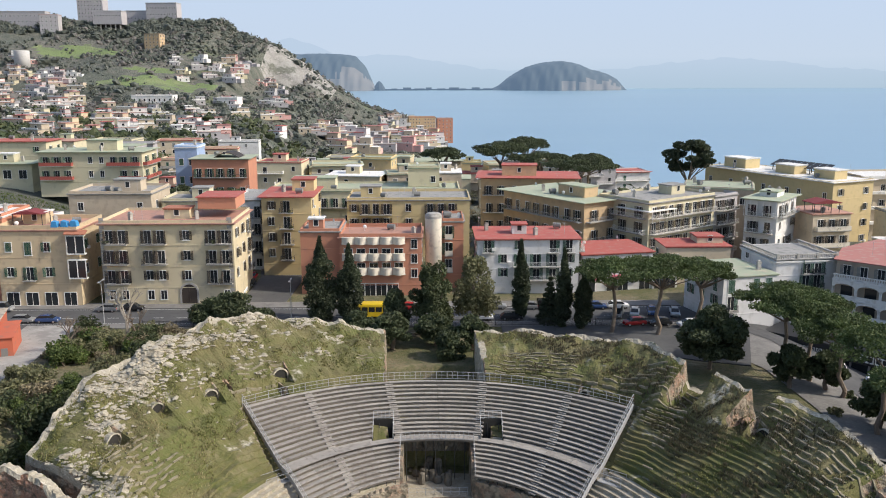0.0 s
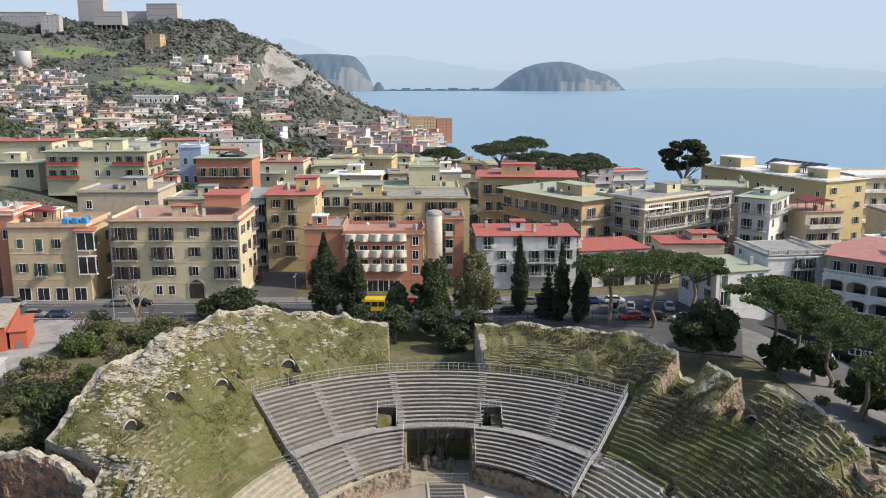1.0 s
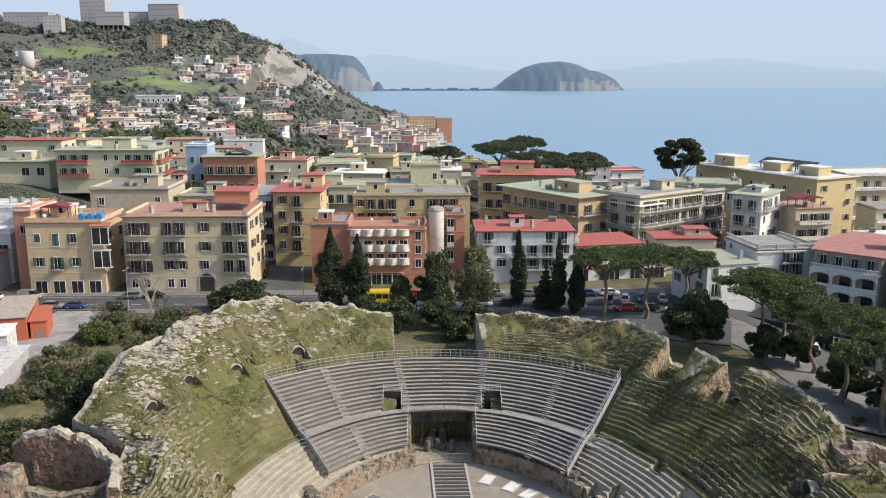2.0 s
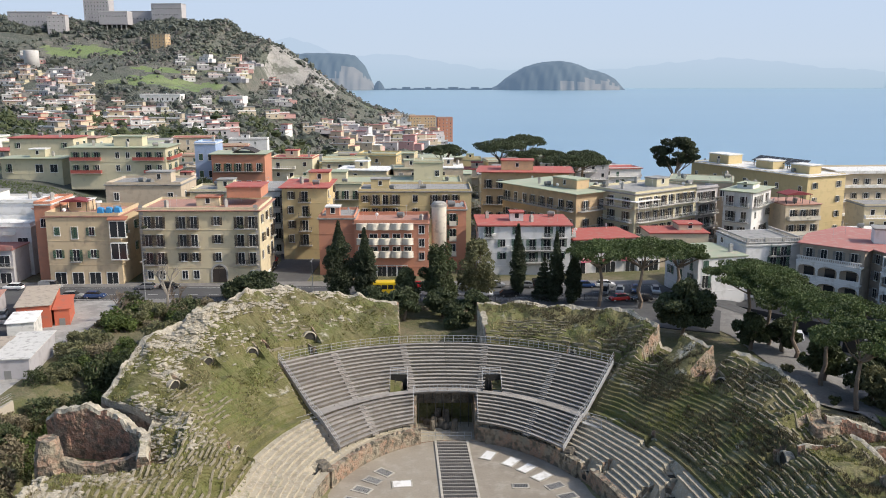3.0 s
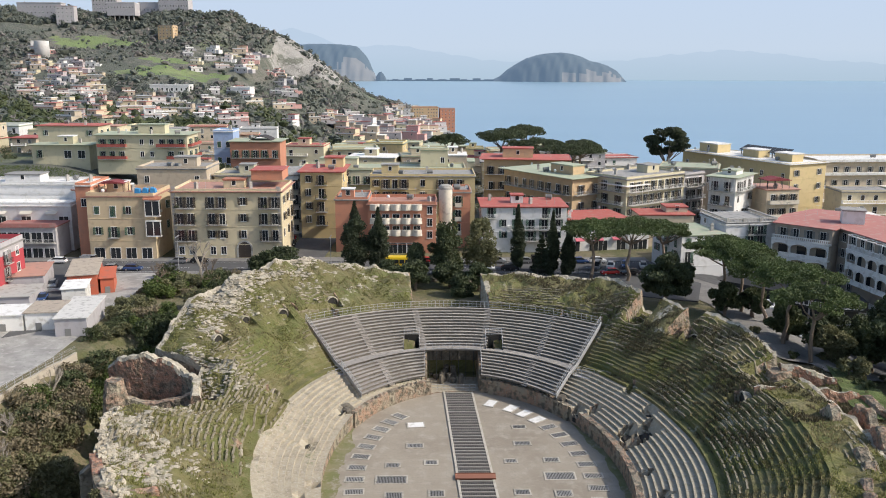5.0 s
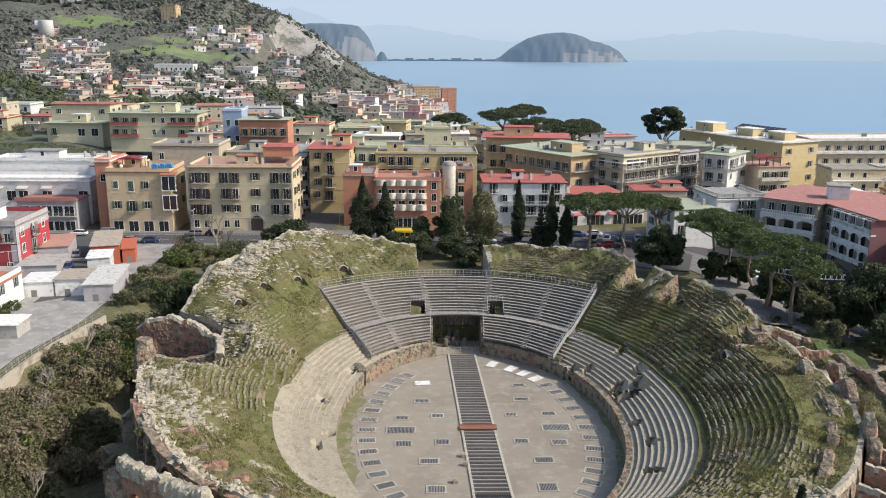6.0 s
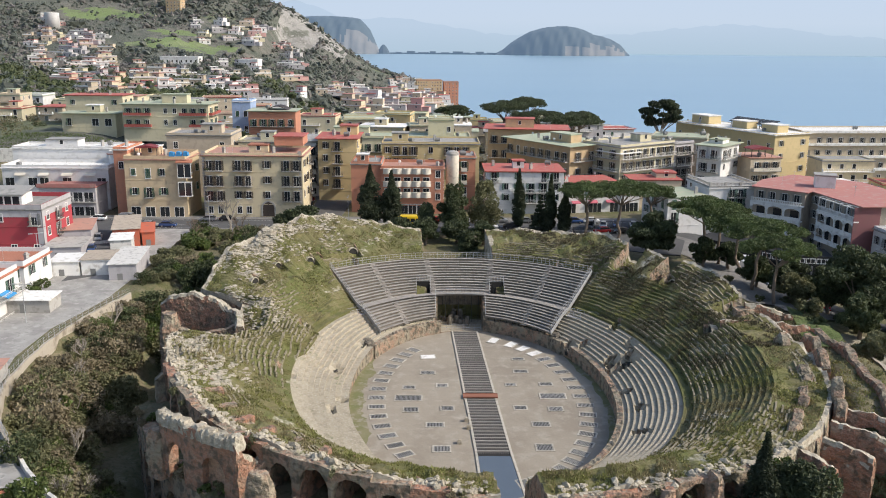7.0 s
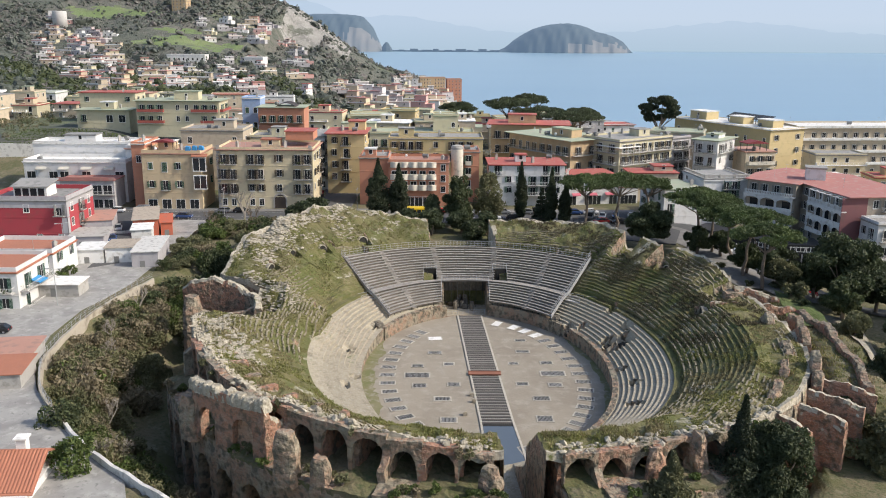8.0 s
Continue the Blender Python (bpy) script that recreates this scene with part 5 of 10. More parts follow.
# near-black strip at floor level, painted as the shade in the trench
child("trench_bed", bed.mesh("trench_bed", SHADE_BLACK), trench)
for k in range(49):
    v = 0.004 + 0.789 * k / 49
    if 0.480 < v < 0.496:
        continue
    (xa, y), (xb, _) = trench_at(v, -1), trench_at(v, 1)
    b = Blocks()
    nb = 15
    for i in range(nb + 1):
        x = xa + 0.1 + (xb - xa - 0.2) * i / nb
        b.box(x - 0.05, y - 0.92, 0.04, x + 0.05, y - 0.26, 0.09)
    b.box(xa + 0.05, y - 0.60, 0.04, xb - 0.05, y - 0.54, 0.10)
    child("grate", b.mesh("grate", IRON_GREY), trench)
    child("beam", Blocks().box(xa + 0.02, y - 0.26, 0.04, xb - 0.02, y - 0.02, 0.14).mesh("beam", PALE_STEEL), trench)
for s in (-1, 1):
    kerb = Blocks().sweep([[(trench_at(v, s)[0] - 0.17, trench_at(v, s)[1], 0.0), (trench_at(v, s)[0] + 0.17, trench_at(v, s)[1], 0.0), (trench_at(v, s)[0] + 0.17, trench_at(v, s)[1], 0.16), (trench_at(v, s)[0] - 0.17, trench_at(v, s)[1], 0.16)] for v in np.linspace(0, 1.0, 10)])
    child("kerb", kerb.mesh("kerb", PALE_STONE), trench, label="pale stone kerb of the trench")
(xa, y), (xb, _) = trench_at(0.49, -1.15), trench_at(0.49, 1.15)
RUST = mat("rusty_sheet", (0.30, 0.13, 0.08), (0.24, 0.10, 0.065), rough=0.8)
bridge = tagged(new("footbridge", Blocks().box(xa, y - 0.7, 0.17, xb, y + 0.7, 0.32).box(xa, y - 0.75, 0.32, xb, y - 0.65, 0.42).box(xa, y + 0.65, 0.32, xb, y + 0.75, 0.42).mesh("footbridge", RUST)), "rust-red metal footbridge over the trench", "footbridge")
BLUE_SHEET = mat("blue_grey_sheet", (0.10, 0.13, 0.17), (0.085, 0.11, 0.145), scale=0.6, rough=0.55, vary=0.0)
cover = Blocks().sweep([[(trench_at(v, -0.92)[0], trench_at(v, 0)[1], 0.02), (trench_at(v, 0.92)[0], trench_at(v, 0)[1], 0.02), (trench_at(v, 0.92)[0], trench_at(v, 0)[1], 0.08), (trench_at(v, -0.92)[0], trench_at(v, 0)[1], 0.08)] for v in np.linspace(0.802, 1.0, 5)])
tagged(new("trench_cover", cover.mesh("trench_cover", BLUE_SHEET)), "blue-grey sheet covering the trench's near end", "cover")


def hatch(x, y, turn, w, d, open_grate=True, pale=False):
    h = thing("hatch", "stone-framed hatch with a white slab" if pale else "stone-framed pit hatch covered by steel grating", "hatch", pose(x, y, 0.0, 0, 0, turn), "arena hatches")
    key = (round(w, 1), round(d, 1))

    def frame_of():
        b = Blocks()
        t = 0.22
        b.box(-w / 2 - t, -d / 2 - t, 0, w / 2 + t, -d / 2, 0.09).box(-w / 2 - t, d / 2, 0, w / 2 + t, d / 2 + t, 0.09)
        b.box(-w / 2 - t, -d / 2, 0, -w / 2, d / 2, 0.09).box(w / 2, -d / 2, 0, w / 2 + t, d / 2, 0.09)
        return b.mesh("hatch_frame", PALE_STONE)

    child("hatch_frame", cached(("hatch", key), frame_of), h)
    if pale:
        child("slab", cached(("slab", key), lambda: Blocks().box(-w / 2, -d / 2, 0, w / 2, d / 2, 0.1).mesh("slab", WHITE)), h)
        return h
    # thin near-black sheet on the floor: the pit's shade is only colour
    child("pit", cached(("pit", key), lambda: Blocks().box(-w / 2, -d / 2, 0.004, w / 2, d / 2, 0.02).mesh("pit", SHADE_BLACK)), h)

    def bars():
        b = Blocks()
        n = max(4, int(w / 0.2))
        for i in range(n):
            x = -w / 2 + w * (i + 0.5) / n
            b.box(x - 0.055, -d / 2, 0.03, x + 0.055, d / 2, 0.07)
        return b.mesh("grate", GRATE)

    child("grate", cached(("bars", key), bars), h)
    return h


for side, c0, n in ((1, -79.5, 17), (-1, 127.3, 14)):
    for k in range(n):
        c = c0 + 7.25 * k
        th = radians(c)
        x, y = ring(th, -4.3)
        turn = math.degrees(math.atan2(FLOOR_U * math.sin(th), FLOOR_V * math.cos(th)))
        hatch(x, y, turn + (0 if side > 0 else 180), 2.3, 1.25)
for x, y, w, d in ((-7.0, 67.5, 4.0, 1.9), (16.0, 68.4, 3.9, 1.9), (-4.0, 77.9, 2.2, 1.2), (-7.0, 71.7, 1.8, 1.1), (-1.6, 72.5, 1.6, 1.2), (-6.5, 63.2, 2.1, 1.5), (-0.9, 63.7, 1.8, 1.4), (-2.8, 58.0, 2.4, 1.3), (-1.9, 50.5, 2.2, 1.6),
                   (9.7, 72.9, 1.5, 1.0), (15.5, 73.2, 1.9, 1.2), (11.9, 78.6, 2.2, 1.1), (12.0, 84.4, 1.9, 1.0), (10.4, 64.0, 1.8, 1.2), (15.8, 63.6, 2.0, 1.4), (12.9, 58.3, 2.4, 1.4), (12.5, 51.0, 2.2, 1.8)):
    hatch(x, y, 0, w, d)
hatch(-4.0, 85.2, 6, 2.4, 1.6, pale=True)
for c in (71.5, 60.0, 52.0, 44.1):
    hatch(*ring(radians(c), -4.1), -90 + c * 0.9, 1.5, 2.5, pale=True)
# small stubs beside the trench
for x, y in ((1.9, 59.3), (2.1, 56.8), (0.6, 52.2)):
    tagged(new("stone_stub", Blocks().box(-0.3, -0.3, 0, 0.3, 0.3, 0.5).box(-0.22, -0.22, 0.5, 0.22, 0.22, 0.62).mesh("stone_stub", STEP_STONE)), "short weathered stone stub on the arena floor", "stone").matrix_world = pose(x, y, 0)
# fallen stones in the far gateway
rnd = random.Random(8)
for k in range(16):
    x, y = rnd.uniform(-1.6, 6.0), rnd.uniform(101.5, 107)
    s = rnd.uniform(0.3, 0.7)
    b = Blocks()
    b.sweep([[(math.cos(a) * s * r * rnd.uniform(0.8, 1.1), math.sin(a) * s * r * rnd.uniform(0.8, 1.1), z * s) for a in np.linspace(0, 6.283, 9)[:-1]] for r, z in ((0.9, 0), (1.0, 0.5), (0.8, 1.3 + k % 3), (0.4, 1.5 + k % 3))])
    # the darker tuff stands in for the gateway's shade on the drums
    tagged(new("fallen_column", b.mesh("fallen_column", TUFF_DARK)), "broken stone drum in the gateway", "stone", "gateway stones").matrix_world = pose(x, y, 0.1)
gate_rail = thing("gate_rail", "low steel railing across the gateway", "railing")
for k in range(8):
    child("post", cached("gate_post", lambda: Blocks().tube((0, 0, 0), (0, 0, 1.1), 0.03, n=5).mesh("post", METAL)), gate_rail, pose(-1.6 + k * 1.1, 99.4, 0.1))
for z in (0.6, 1.15):
    child("bar", cached("gate_bar", lambda: Blocks().tube((-1.6, 99.4, 0), (6.1, 99.4, 0), 0.03, n=5).mesh("bar", METAL)), gate_rail, pose(0, 0, z))
gate = thing("gateway_walls", "dark brick side walls of the far gateway", "wall")
for x in (-3.2, 6.6):
    child("wall", Blocks().sweep([[(x, y, -0.2), (x + 0.9, y, -0.2), (x + 0.9, y, z), (x, y, z)] for y, z in ((98.9, 2.6), (100.4, 4.6), (103, 5.7), (110, 5.9))]).mesh("wall", ROMAN), gate)
child("lintel_wall", Blocks().box(-3.2, 106.5, 3.0, 7.5, 110, 5.9).mesh("lintel_wall", TUFF_DARK), gate)

# ---- brick podium in front of the stand ----
pod = Blocks()
for a0, a1 in ((102.5, 146), (36, 75)):
    pod.sweep([[(*ring(radians(a), -0.35), -0.2), (*ring(radians(a), 0.5), -0.2), (*ring(radians(a), 0.5), 2.5 + 0.12 * math.sin(a * 3)), (*ring(radians(a), -0.35), 2.45 + 0.12 * math.sin(a * 2.3))] for a in np.linspace(a0, a1, 40)])
tagged(new("wall_podium", pod.mesh("wall_podium", ROMAN)), "reddish brick podium wall round the arena", "wall", kind="structure")
pod2 = Blocks()
for a0, a1 in ((-62, 29),):
    pod2.sweep([[(*ring(radians(a), -0.3), -0.2), (*ring(radians(a), 0.6), -0.2), (*ring(radians(a), 0.6), 2.6 + 0.35 * noise.noise((a * 0.6, 0, 0))), (*ring(radians(a), -0.3), 2.5 + 0.35 * noise.noise((a * 0.6, 1, 0)))] for a in np.linspace(a0, a1, 70)])
tagged(new("wall_podium", pod2.mesh("wall_podium", ROMAN)), "weathered brick podium wall round the arena", "wall", kind="structure")

# ---- houses: parts ----
WALL = dict(
    cream=mat("cream_plaster", (0.58, 0.495, 0.33), (0.55, 0.47, 0.315), scale=0.8, third=(0.466, 0.397, 0.287)),
    peach=mat("peach_plaster", (0.57, 0.45, 0.29), (0.545, 0.425, 0.275), scale=0.8, third=(0.47, 0.365, 0.245)),
    yellow=mat("yellow_plaster", (0.58, 0.455, 0.24), (0.55, 0.43, 0.235), scale=0.8, third=(0.49, 0.39, 0.225)),
    pale=mat("pale_yellow_plaster", (0.545, 0.492, 0.337), (0.522, 0.473, 0.333), scale=0.8, third=(0.471, 0.427, 0.306)),
    orange=mat("terracotta_plaster", (0.493, 0.22, 0.136), (0.466, 0.209, 0.133), scale=0.8, third=(0.423, 0.202, 0.133)),
    white=mat("white_plaster", (0.66, 0.65, 0.64), (0.62, 0.61, 0.60), scale=0.8, third=(0.54, 0.53, 0.51)),
    beige=mat("beige_plaster", (0.473, 0.396, 0.301), (0.443, 0.37, 0.283), scale=0.8, third=(0.395, 0.331, 0.252)),
    ochre=mat("ochre_plaster", (0.5, 0.36, 0.212), (0.47, 0.34, 0.207), scale=0.8, third=(0.412, 0.309, 0.195)),
    gold=mat("gold_plaster", (0.542, 0.43, 0.249), (0.542, 0.43, 0.218), scale=0.8, third=(0.492, 0.396, 0.213)),
    red=mat("red_plaster", (0.37, 0.048, 0.061), (0.348, 0.048, 0.06), scale=0.8, third=(0.31, 0.056, 0.061)),
    pink=mat("pink_plaster", (0.6, 0.36, 0.329), (0.57, 0.345, 0.318), scale=0.8, third=(0.507, 0.32, 0.292)),
    grey=mat("grey_plaster", (0.42, 0.4, 0.413), (0.39, 0.372, 0.384), scale=0.8, third=(0.341, 0.326, 0.328)),
    maroon=mat("maroon_plaster", (0.21, 0.085, 0.09), (0.195, 0.083, 0.087), scale=0.8, third=(0.175, 0.084, 0.084)),
    taupe=mat("taupe_plaster", (0.41, 0.345, 0.275), (0.37, 0.315, 0.255), scale=0.8, third=(0.31, 0.27, 0.225)),
    sand=mat("sand_plaster", (0.533, 0.447, 0.327), (0.503, 0.421, 0.314), scale=0.8, third=(0.43, 0.37, 0.284)),
    blue=mat("blue_plaster", (0.32, 0.42, 0.615), (0.3, 0.4, 0.589), scale=0.8, third=(0.282, 0.364, 0.513)),
)
ROOF = dict(red=RED_ROOF, pink=PINK_ROOF, green=GREEN_ROOF, grey=GREY_ROOF, tile=TILE_ROOF, white=WHITE, worn=WORN_RED)
SHUT = dict(green=SHUTTER_GREEN, brown=SHUTTER_BROWN, grey=SHUTTER_GREY)


def frame_mesh(w, h):
    b = Blocks()
    t = 0.11
    b.box(-w / 2 - t, -0.09, -t, -w / 2, 0.03, h + t).box(w / 2, -0.09, -t, w / 2 + t, 0.03, h + t)
    b.box(-w / 2, -0.09, h, w / 2, 0.03, h + t).box(-w / 2 - t - 0.05, -0.14, -t - 0.06, w / 2 + t + 0.05, 0.03, 0)
    b.box(-0.03, -0.06, 0, 0.03, -0.02, h)
    return b.mesh("window_frame", WHITE)


def pane_mesh(w, h):
    return Blocks().box(-w / 2, -0.035, 0, w / 2, 0.02, h).mesh("pane", PANE)


def shutter_mesh(w, h, m):
    b = Blocks()
    b.box(0, -0.05, 0, 0.06, 0, h).box(w - 0.06, -0.05, 0, w, 0, h).box(0.06, -0.05, 0, w - 0.06, 0, 0.07).box(0.06, -0.05, h - 0.07, w - 0.06, 0, h)
    k = max(3, int(h / 0.22))
    for i in range(k):
        z = 0.08 + (h - 0.16) * i / k
        b.box(0.06, -0.04, z, w - 0.06, -0.005, z + (h - 0.16) / k * 0.72)
    return b.mesh("shutter", m)


def plain_window_mesh(w, h, m):
    """A whole small window of a house far off: frame and pane in one mesh."""
    b = Blocks()
    t = 0.1
    b.box(-w / 2 - t, -0.09, -t, -w / 2, 0.02, h + t).box(w / 2, -0.09, -t, w / 2 + t, 0.02, h + t)
    b.box(-w / 2, -0.09, h, w / 2, 0.02, h + t).box(-w / 2, -0.09, -t, w / 2, 0.02, 0)
    n = len(b.f)
    b.box(-w / 2, -0.03, 0, w / 2, 0.02, h)
    me = b.mesh("window", WHITE)
    me.materials.append(m)
    for p in me.polygons[n:]:
        p.material_index = 1
    return me


def balcony_mesh(length, deep, m):
    b = Blocks().box(-length / 2, -deep, -0.18, length / 2, 0.02, 0.0)
    b.box(-length / 2 - 0.03, -deep - 0.04, -0.08, length / 2 + 0.03, -deep, 0.02)
    return b.mesh("balcony", m)


def railing_mesh(length, deep, m, solid):
    b = Blocks()
    a = length / 2 - 0.04
    if solid:
        b.box(-a, -deep, 0, a, -deep + 0.1, 0.95).box(-a, -deep + 0.1, 0, -a + 0.1, 0, 0.95).box(a - 0.1, -deep + 0.1, 0, a, 0, 0.95)
        b.box(-a - 0.03, -deep - 0.03, 0.95, a + 0.03, -deep + 0.13, 1.02)
        return b.mesh("railing", m)
    b.box(-a, -deep + 0.02, 0.95, a, -deep + 0.07, 1.0).box(-a, -deep + 0.03, 0.08, a, -deep + 0.06, 0.11)
    for s in (-a, a - 0.05):
        b.box(s, -deep + 0.07, 0.95, s + 0.05, 0, 1.0)
        for k in range(3):
            b.box(s, -deep * (0.25 + 0.25 * k), 0, s + 0.03, -deep * (0.25 + 0.25 * k) + 0.03, 0.95)
    n = max(3, int(length / 0.24))
    for i in range(n + 1):
        x = -a + (2 * a - 0.03) * i / n
        b.box(x, -deep + 0.03, 0, x + 0.03, -deep + 0.06, 0.95)
    return b.mesh("railing", m)


def long_balcony_mesh(length, m, solid):
    """A balcony that runs along a whole storey: slab, front and rails."""
    b = Blocks().box(0, -1.25, -0.16, length, 0.02, 0)
    if solid:
        b.box(0, -1.25, 0, length, -1.15, 0.9)
    else:
        b.box(0, -1.25, 0.85, length, -1.17, 0.93).box(0, -1.24, 0.4, length, -1.2, 0.46)
        for k in range(int(length / 0.8) + 1):
            b.box(min(length - 0.06, k * 0.8), -1.24, 0, min(length, k * 0.8 + 0.06), -1.19, 0.85)
    for x in (0, length - 0.08):
        b.box(x, -1.15, 0, x + 0.08, 0, 0.9)
    return b.mesh("balcony", m)


def awning_mesh(length, deep, m):
    b = Blocks()
    b.sweep([[(x, 0, 0.5), (x, -deep, 0), (x, -deep, -0.18), (x, -deep + 0.04, -0.18), (x, -deep + 0.04, -0.03), (x, 0, 0.44)] for x in (-length / 2, length / 2)])
    return b.mesh("awning", m)


def ac_mesh():
    return Blocks().box(-0.42, -0.32, 0, 0.42, 0, 0.58).box(-0.3, -0.34, 0.08, 0.1, -0.32, 0.5).mesh("air_conditioner", WHITE)


def antenna_mesh():
    b = Blocks().tube((0, 0, 0), (0, 0, 2.6), 0.025, n=5).tube((-0.6, 0, 2.4), (0.6, 0, 2.4), 0.015, n=4)
    for k in range(5):
        b.tube((-0.5 + 0.25 * k, -0.3 + 0.03 * k, 2.4), (-0.5 + 0.25 * k, 0.3 - 0.03 * k, 2.4), 0.012, n=4)
    return b.mesh("antenna", METAL)


def dish_mesh():
    b = Blocks().tube((0, 0, 0), (0, 0, 0.8), 0.03, n=5)
    b.sweep([[(math.cos(a) * r, -0.1 - y, 0.9 + math.sin(a) * r) for a in np.linspace(0, 6.283, 11)[:-1]] for r, y in ((0.05, 0.0), (0.25, 0.06), (0.42, 0.2))])
    return b.mesh("satellite_dish", WHITE)


def chimney_mesh():
    b = Blocks().box(-0.35, -0.35, -0.1, 0.35, 0.35, 1.3).box(-0.45, -0.45, 1.3, 0.45, 0.45, 1.42).box(-0.25, -0.25, 1.42, 0.25, 0.25, 1.7)
    return b.mesh("chimney", CONCRETE)


def tank_mesh():
    b = Blocks()
    b.sweep([[(x, math.cos(a) * 0.55, 0.75 + math.sin(a) * 0.55) for a in np.linspace(0, 6.283, 13)[:-1]] for x in (-0.8, -0.75, 0.75, 0.8)])
    b.box(-0.6, -0.4, -0.05, -0.5, 0.4, 0.3).box(0.5, -0.4, -0.05, 0.6, 0.4, 0.3)
    return b.mesh("water_tank", SHUTTER_GREY)


def plant_mesh(seed, size=0.5, m=None):
    rnd = random.Random(seed)
    b = Blocks()
    for _ in range(45):
        p = Vector((rnd.gauss(0, 0.4), rnd.gauss(0, 0.3), rnd.uniform(0.15, 1.0))) * size
        e = Vector((rnd.uniform(-1, 1), rnd.uniform(-1, 1), rnd.uniform(-0.5, 1))).normalized() * 0.28 * size
        o = e.cross(Vector((rnd.uniform(-1, 1), rnd.uniform(-1, 1), 0.3))).normalized() * 0.12 * size
        k = len(b.v)
        b.v += [p - e - o * 0.3, p - o, p + e, p + o]
        b.f.append((k, k + 1, k + 2, k + 3))
    return b.mesh("potted_plant", m or LEAF_OAK)


LEAF_OAK = leaf_mat("oak_leaves", (0.044, 0.062, 0.024), (0.085, 0.10, 0.04))


def put_opening(house, code, m, h, wall_m, shut, far, rnd, rail, solid):
    """One opening of a facade, m: its place at the sill of the storey's floor."""
    if far:
        w, hh = (1.1, 1.45) if code in "wsx" else (1.3, 2.1)
        sill = 0.95 if code in "wsx" else 0.12
        glass = PANE if rnd.random() < 0.6 else SHUT[shut]
        child("window", cached(("far", w, hh, glass.name), lambda: plain_window_mesh(w, hh, glass)), house, m @ pose(0, 0, sill))
        return
    if code == "a":
        ring_v = [(math.cos(a) * 1.5, 2.3 + math.sin(a) * 1.5) for a in np.linspace(0, math.pi, 11)]
        out_v = [(math.cos(a) * 1.85, 2.3 + math.sin(a) * 1.85) for a in np.linspace(0, math.pi, 11)]
        arch = Blocks()
        inner, outer = [(1.5, 0), *ring_v, (-1.5, 0)], [(1.85, 0), *out_v, (-1.85, 0)]
        arch.sweep([[(a[0], -0.12, a[1]), (b[0], -0.12, b[1]), (b[0], 0.02, b[1]), (a[0], 0.02, a[1])] for a, b in zip(inner, outer)])
        door = child("door", arch.mesh("door_surround", CONCRETE), house, m)
        leaf = Blocks()
        leaf.sweep([[(x, y, z) for x, z in inner] for y in (-0.05, 0.02)])
        leaf.box(-0.04, -0.1, 0, 0.04, -0.05, 3.6)
        child("door_leaf", leaf.mesh("door_leaf", SHUTTER_BROWN), door, label="dark wooden gate leaves")
        return
    if code == "g":
        w, hh = 2.3, 2.5
        front = child("shop_front", cached(("frame", w, hh), lambda: frame_mesh(w, hh)), house, m)
        child("pane", cached(("pane", w, hh), lambda: pane_mesh(w, hh)), front)
        return
    w, hh, sill = (1.15, 1.75, 0.85) if code in "wsx" else (1.3, 2.5, 0.14)
    win = child("window", cached(("frame", w, hh), lambda: frame_mesh(w, hh)), house, m @ pose(0, 0, sill))
    if code in "xc":
        for k in (0, 1):
            child("shutter", cached(("shut", w / 2, hh, shut), lambda: shutter_mesh(w / 2, hh, SHUT[shut])), win, pose(-w / 2 + k * w / 2, -0.04, 0))
    else:
        child("pane", cached(("pane", w, hh), lambda: pane_mesh(w, hh)), win)
        if code in "sbB":
            half = w * 0.5
            for k in (0, 1):
                if rnd.random() < 0.85:
                    turn = rnd.choice((0, 0, 12, 40, 75))
                    mm = pose(-w / 2 - 0.03, -0.1, 0, 0, 0, 180 + turn) if k == 0 else pose(w / 2 + 0.03, -0.1, 0, 0, 0, -turn)
                    child("shutter", cached(("shut", half, hh, shut), lambda: shutter_mesh(half, hh, SHUT[shut])), win, mm)
    if code == "b":
        length = 2.3
        bal = child("balcony", cached(("bal", length, 1.0), lambda: balcony_mesh(length, 1.0, CONCRETE)), house, m @ pose(0, 0, 0.12))
        child("railing", cached(("rail", length, 1.0, rail.name, solid), lambda: railing_mesh(length, 1.0, rail, solid)), bal)


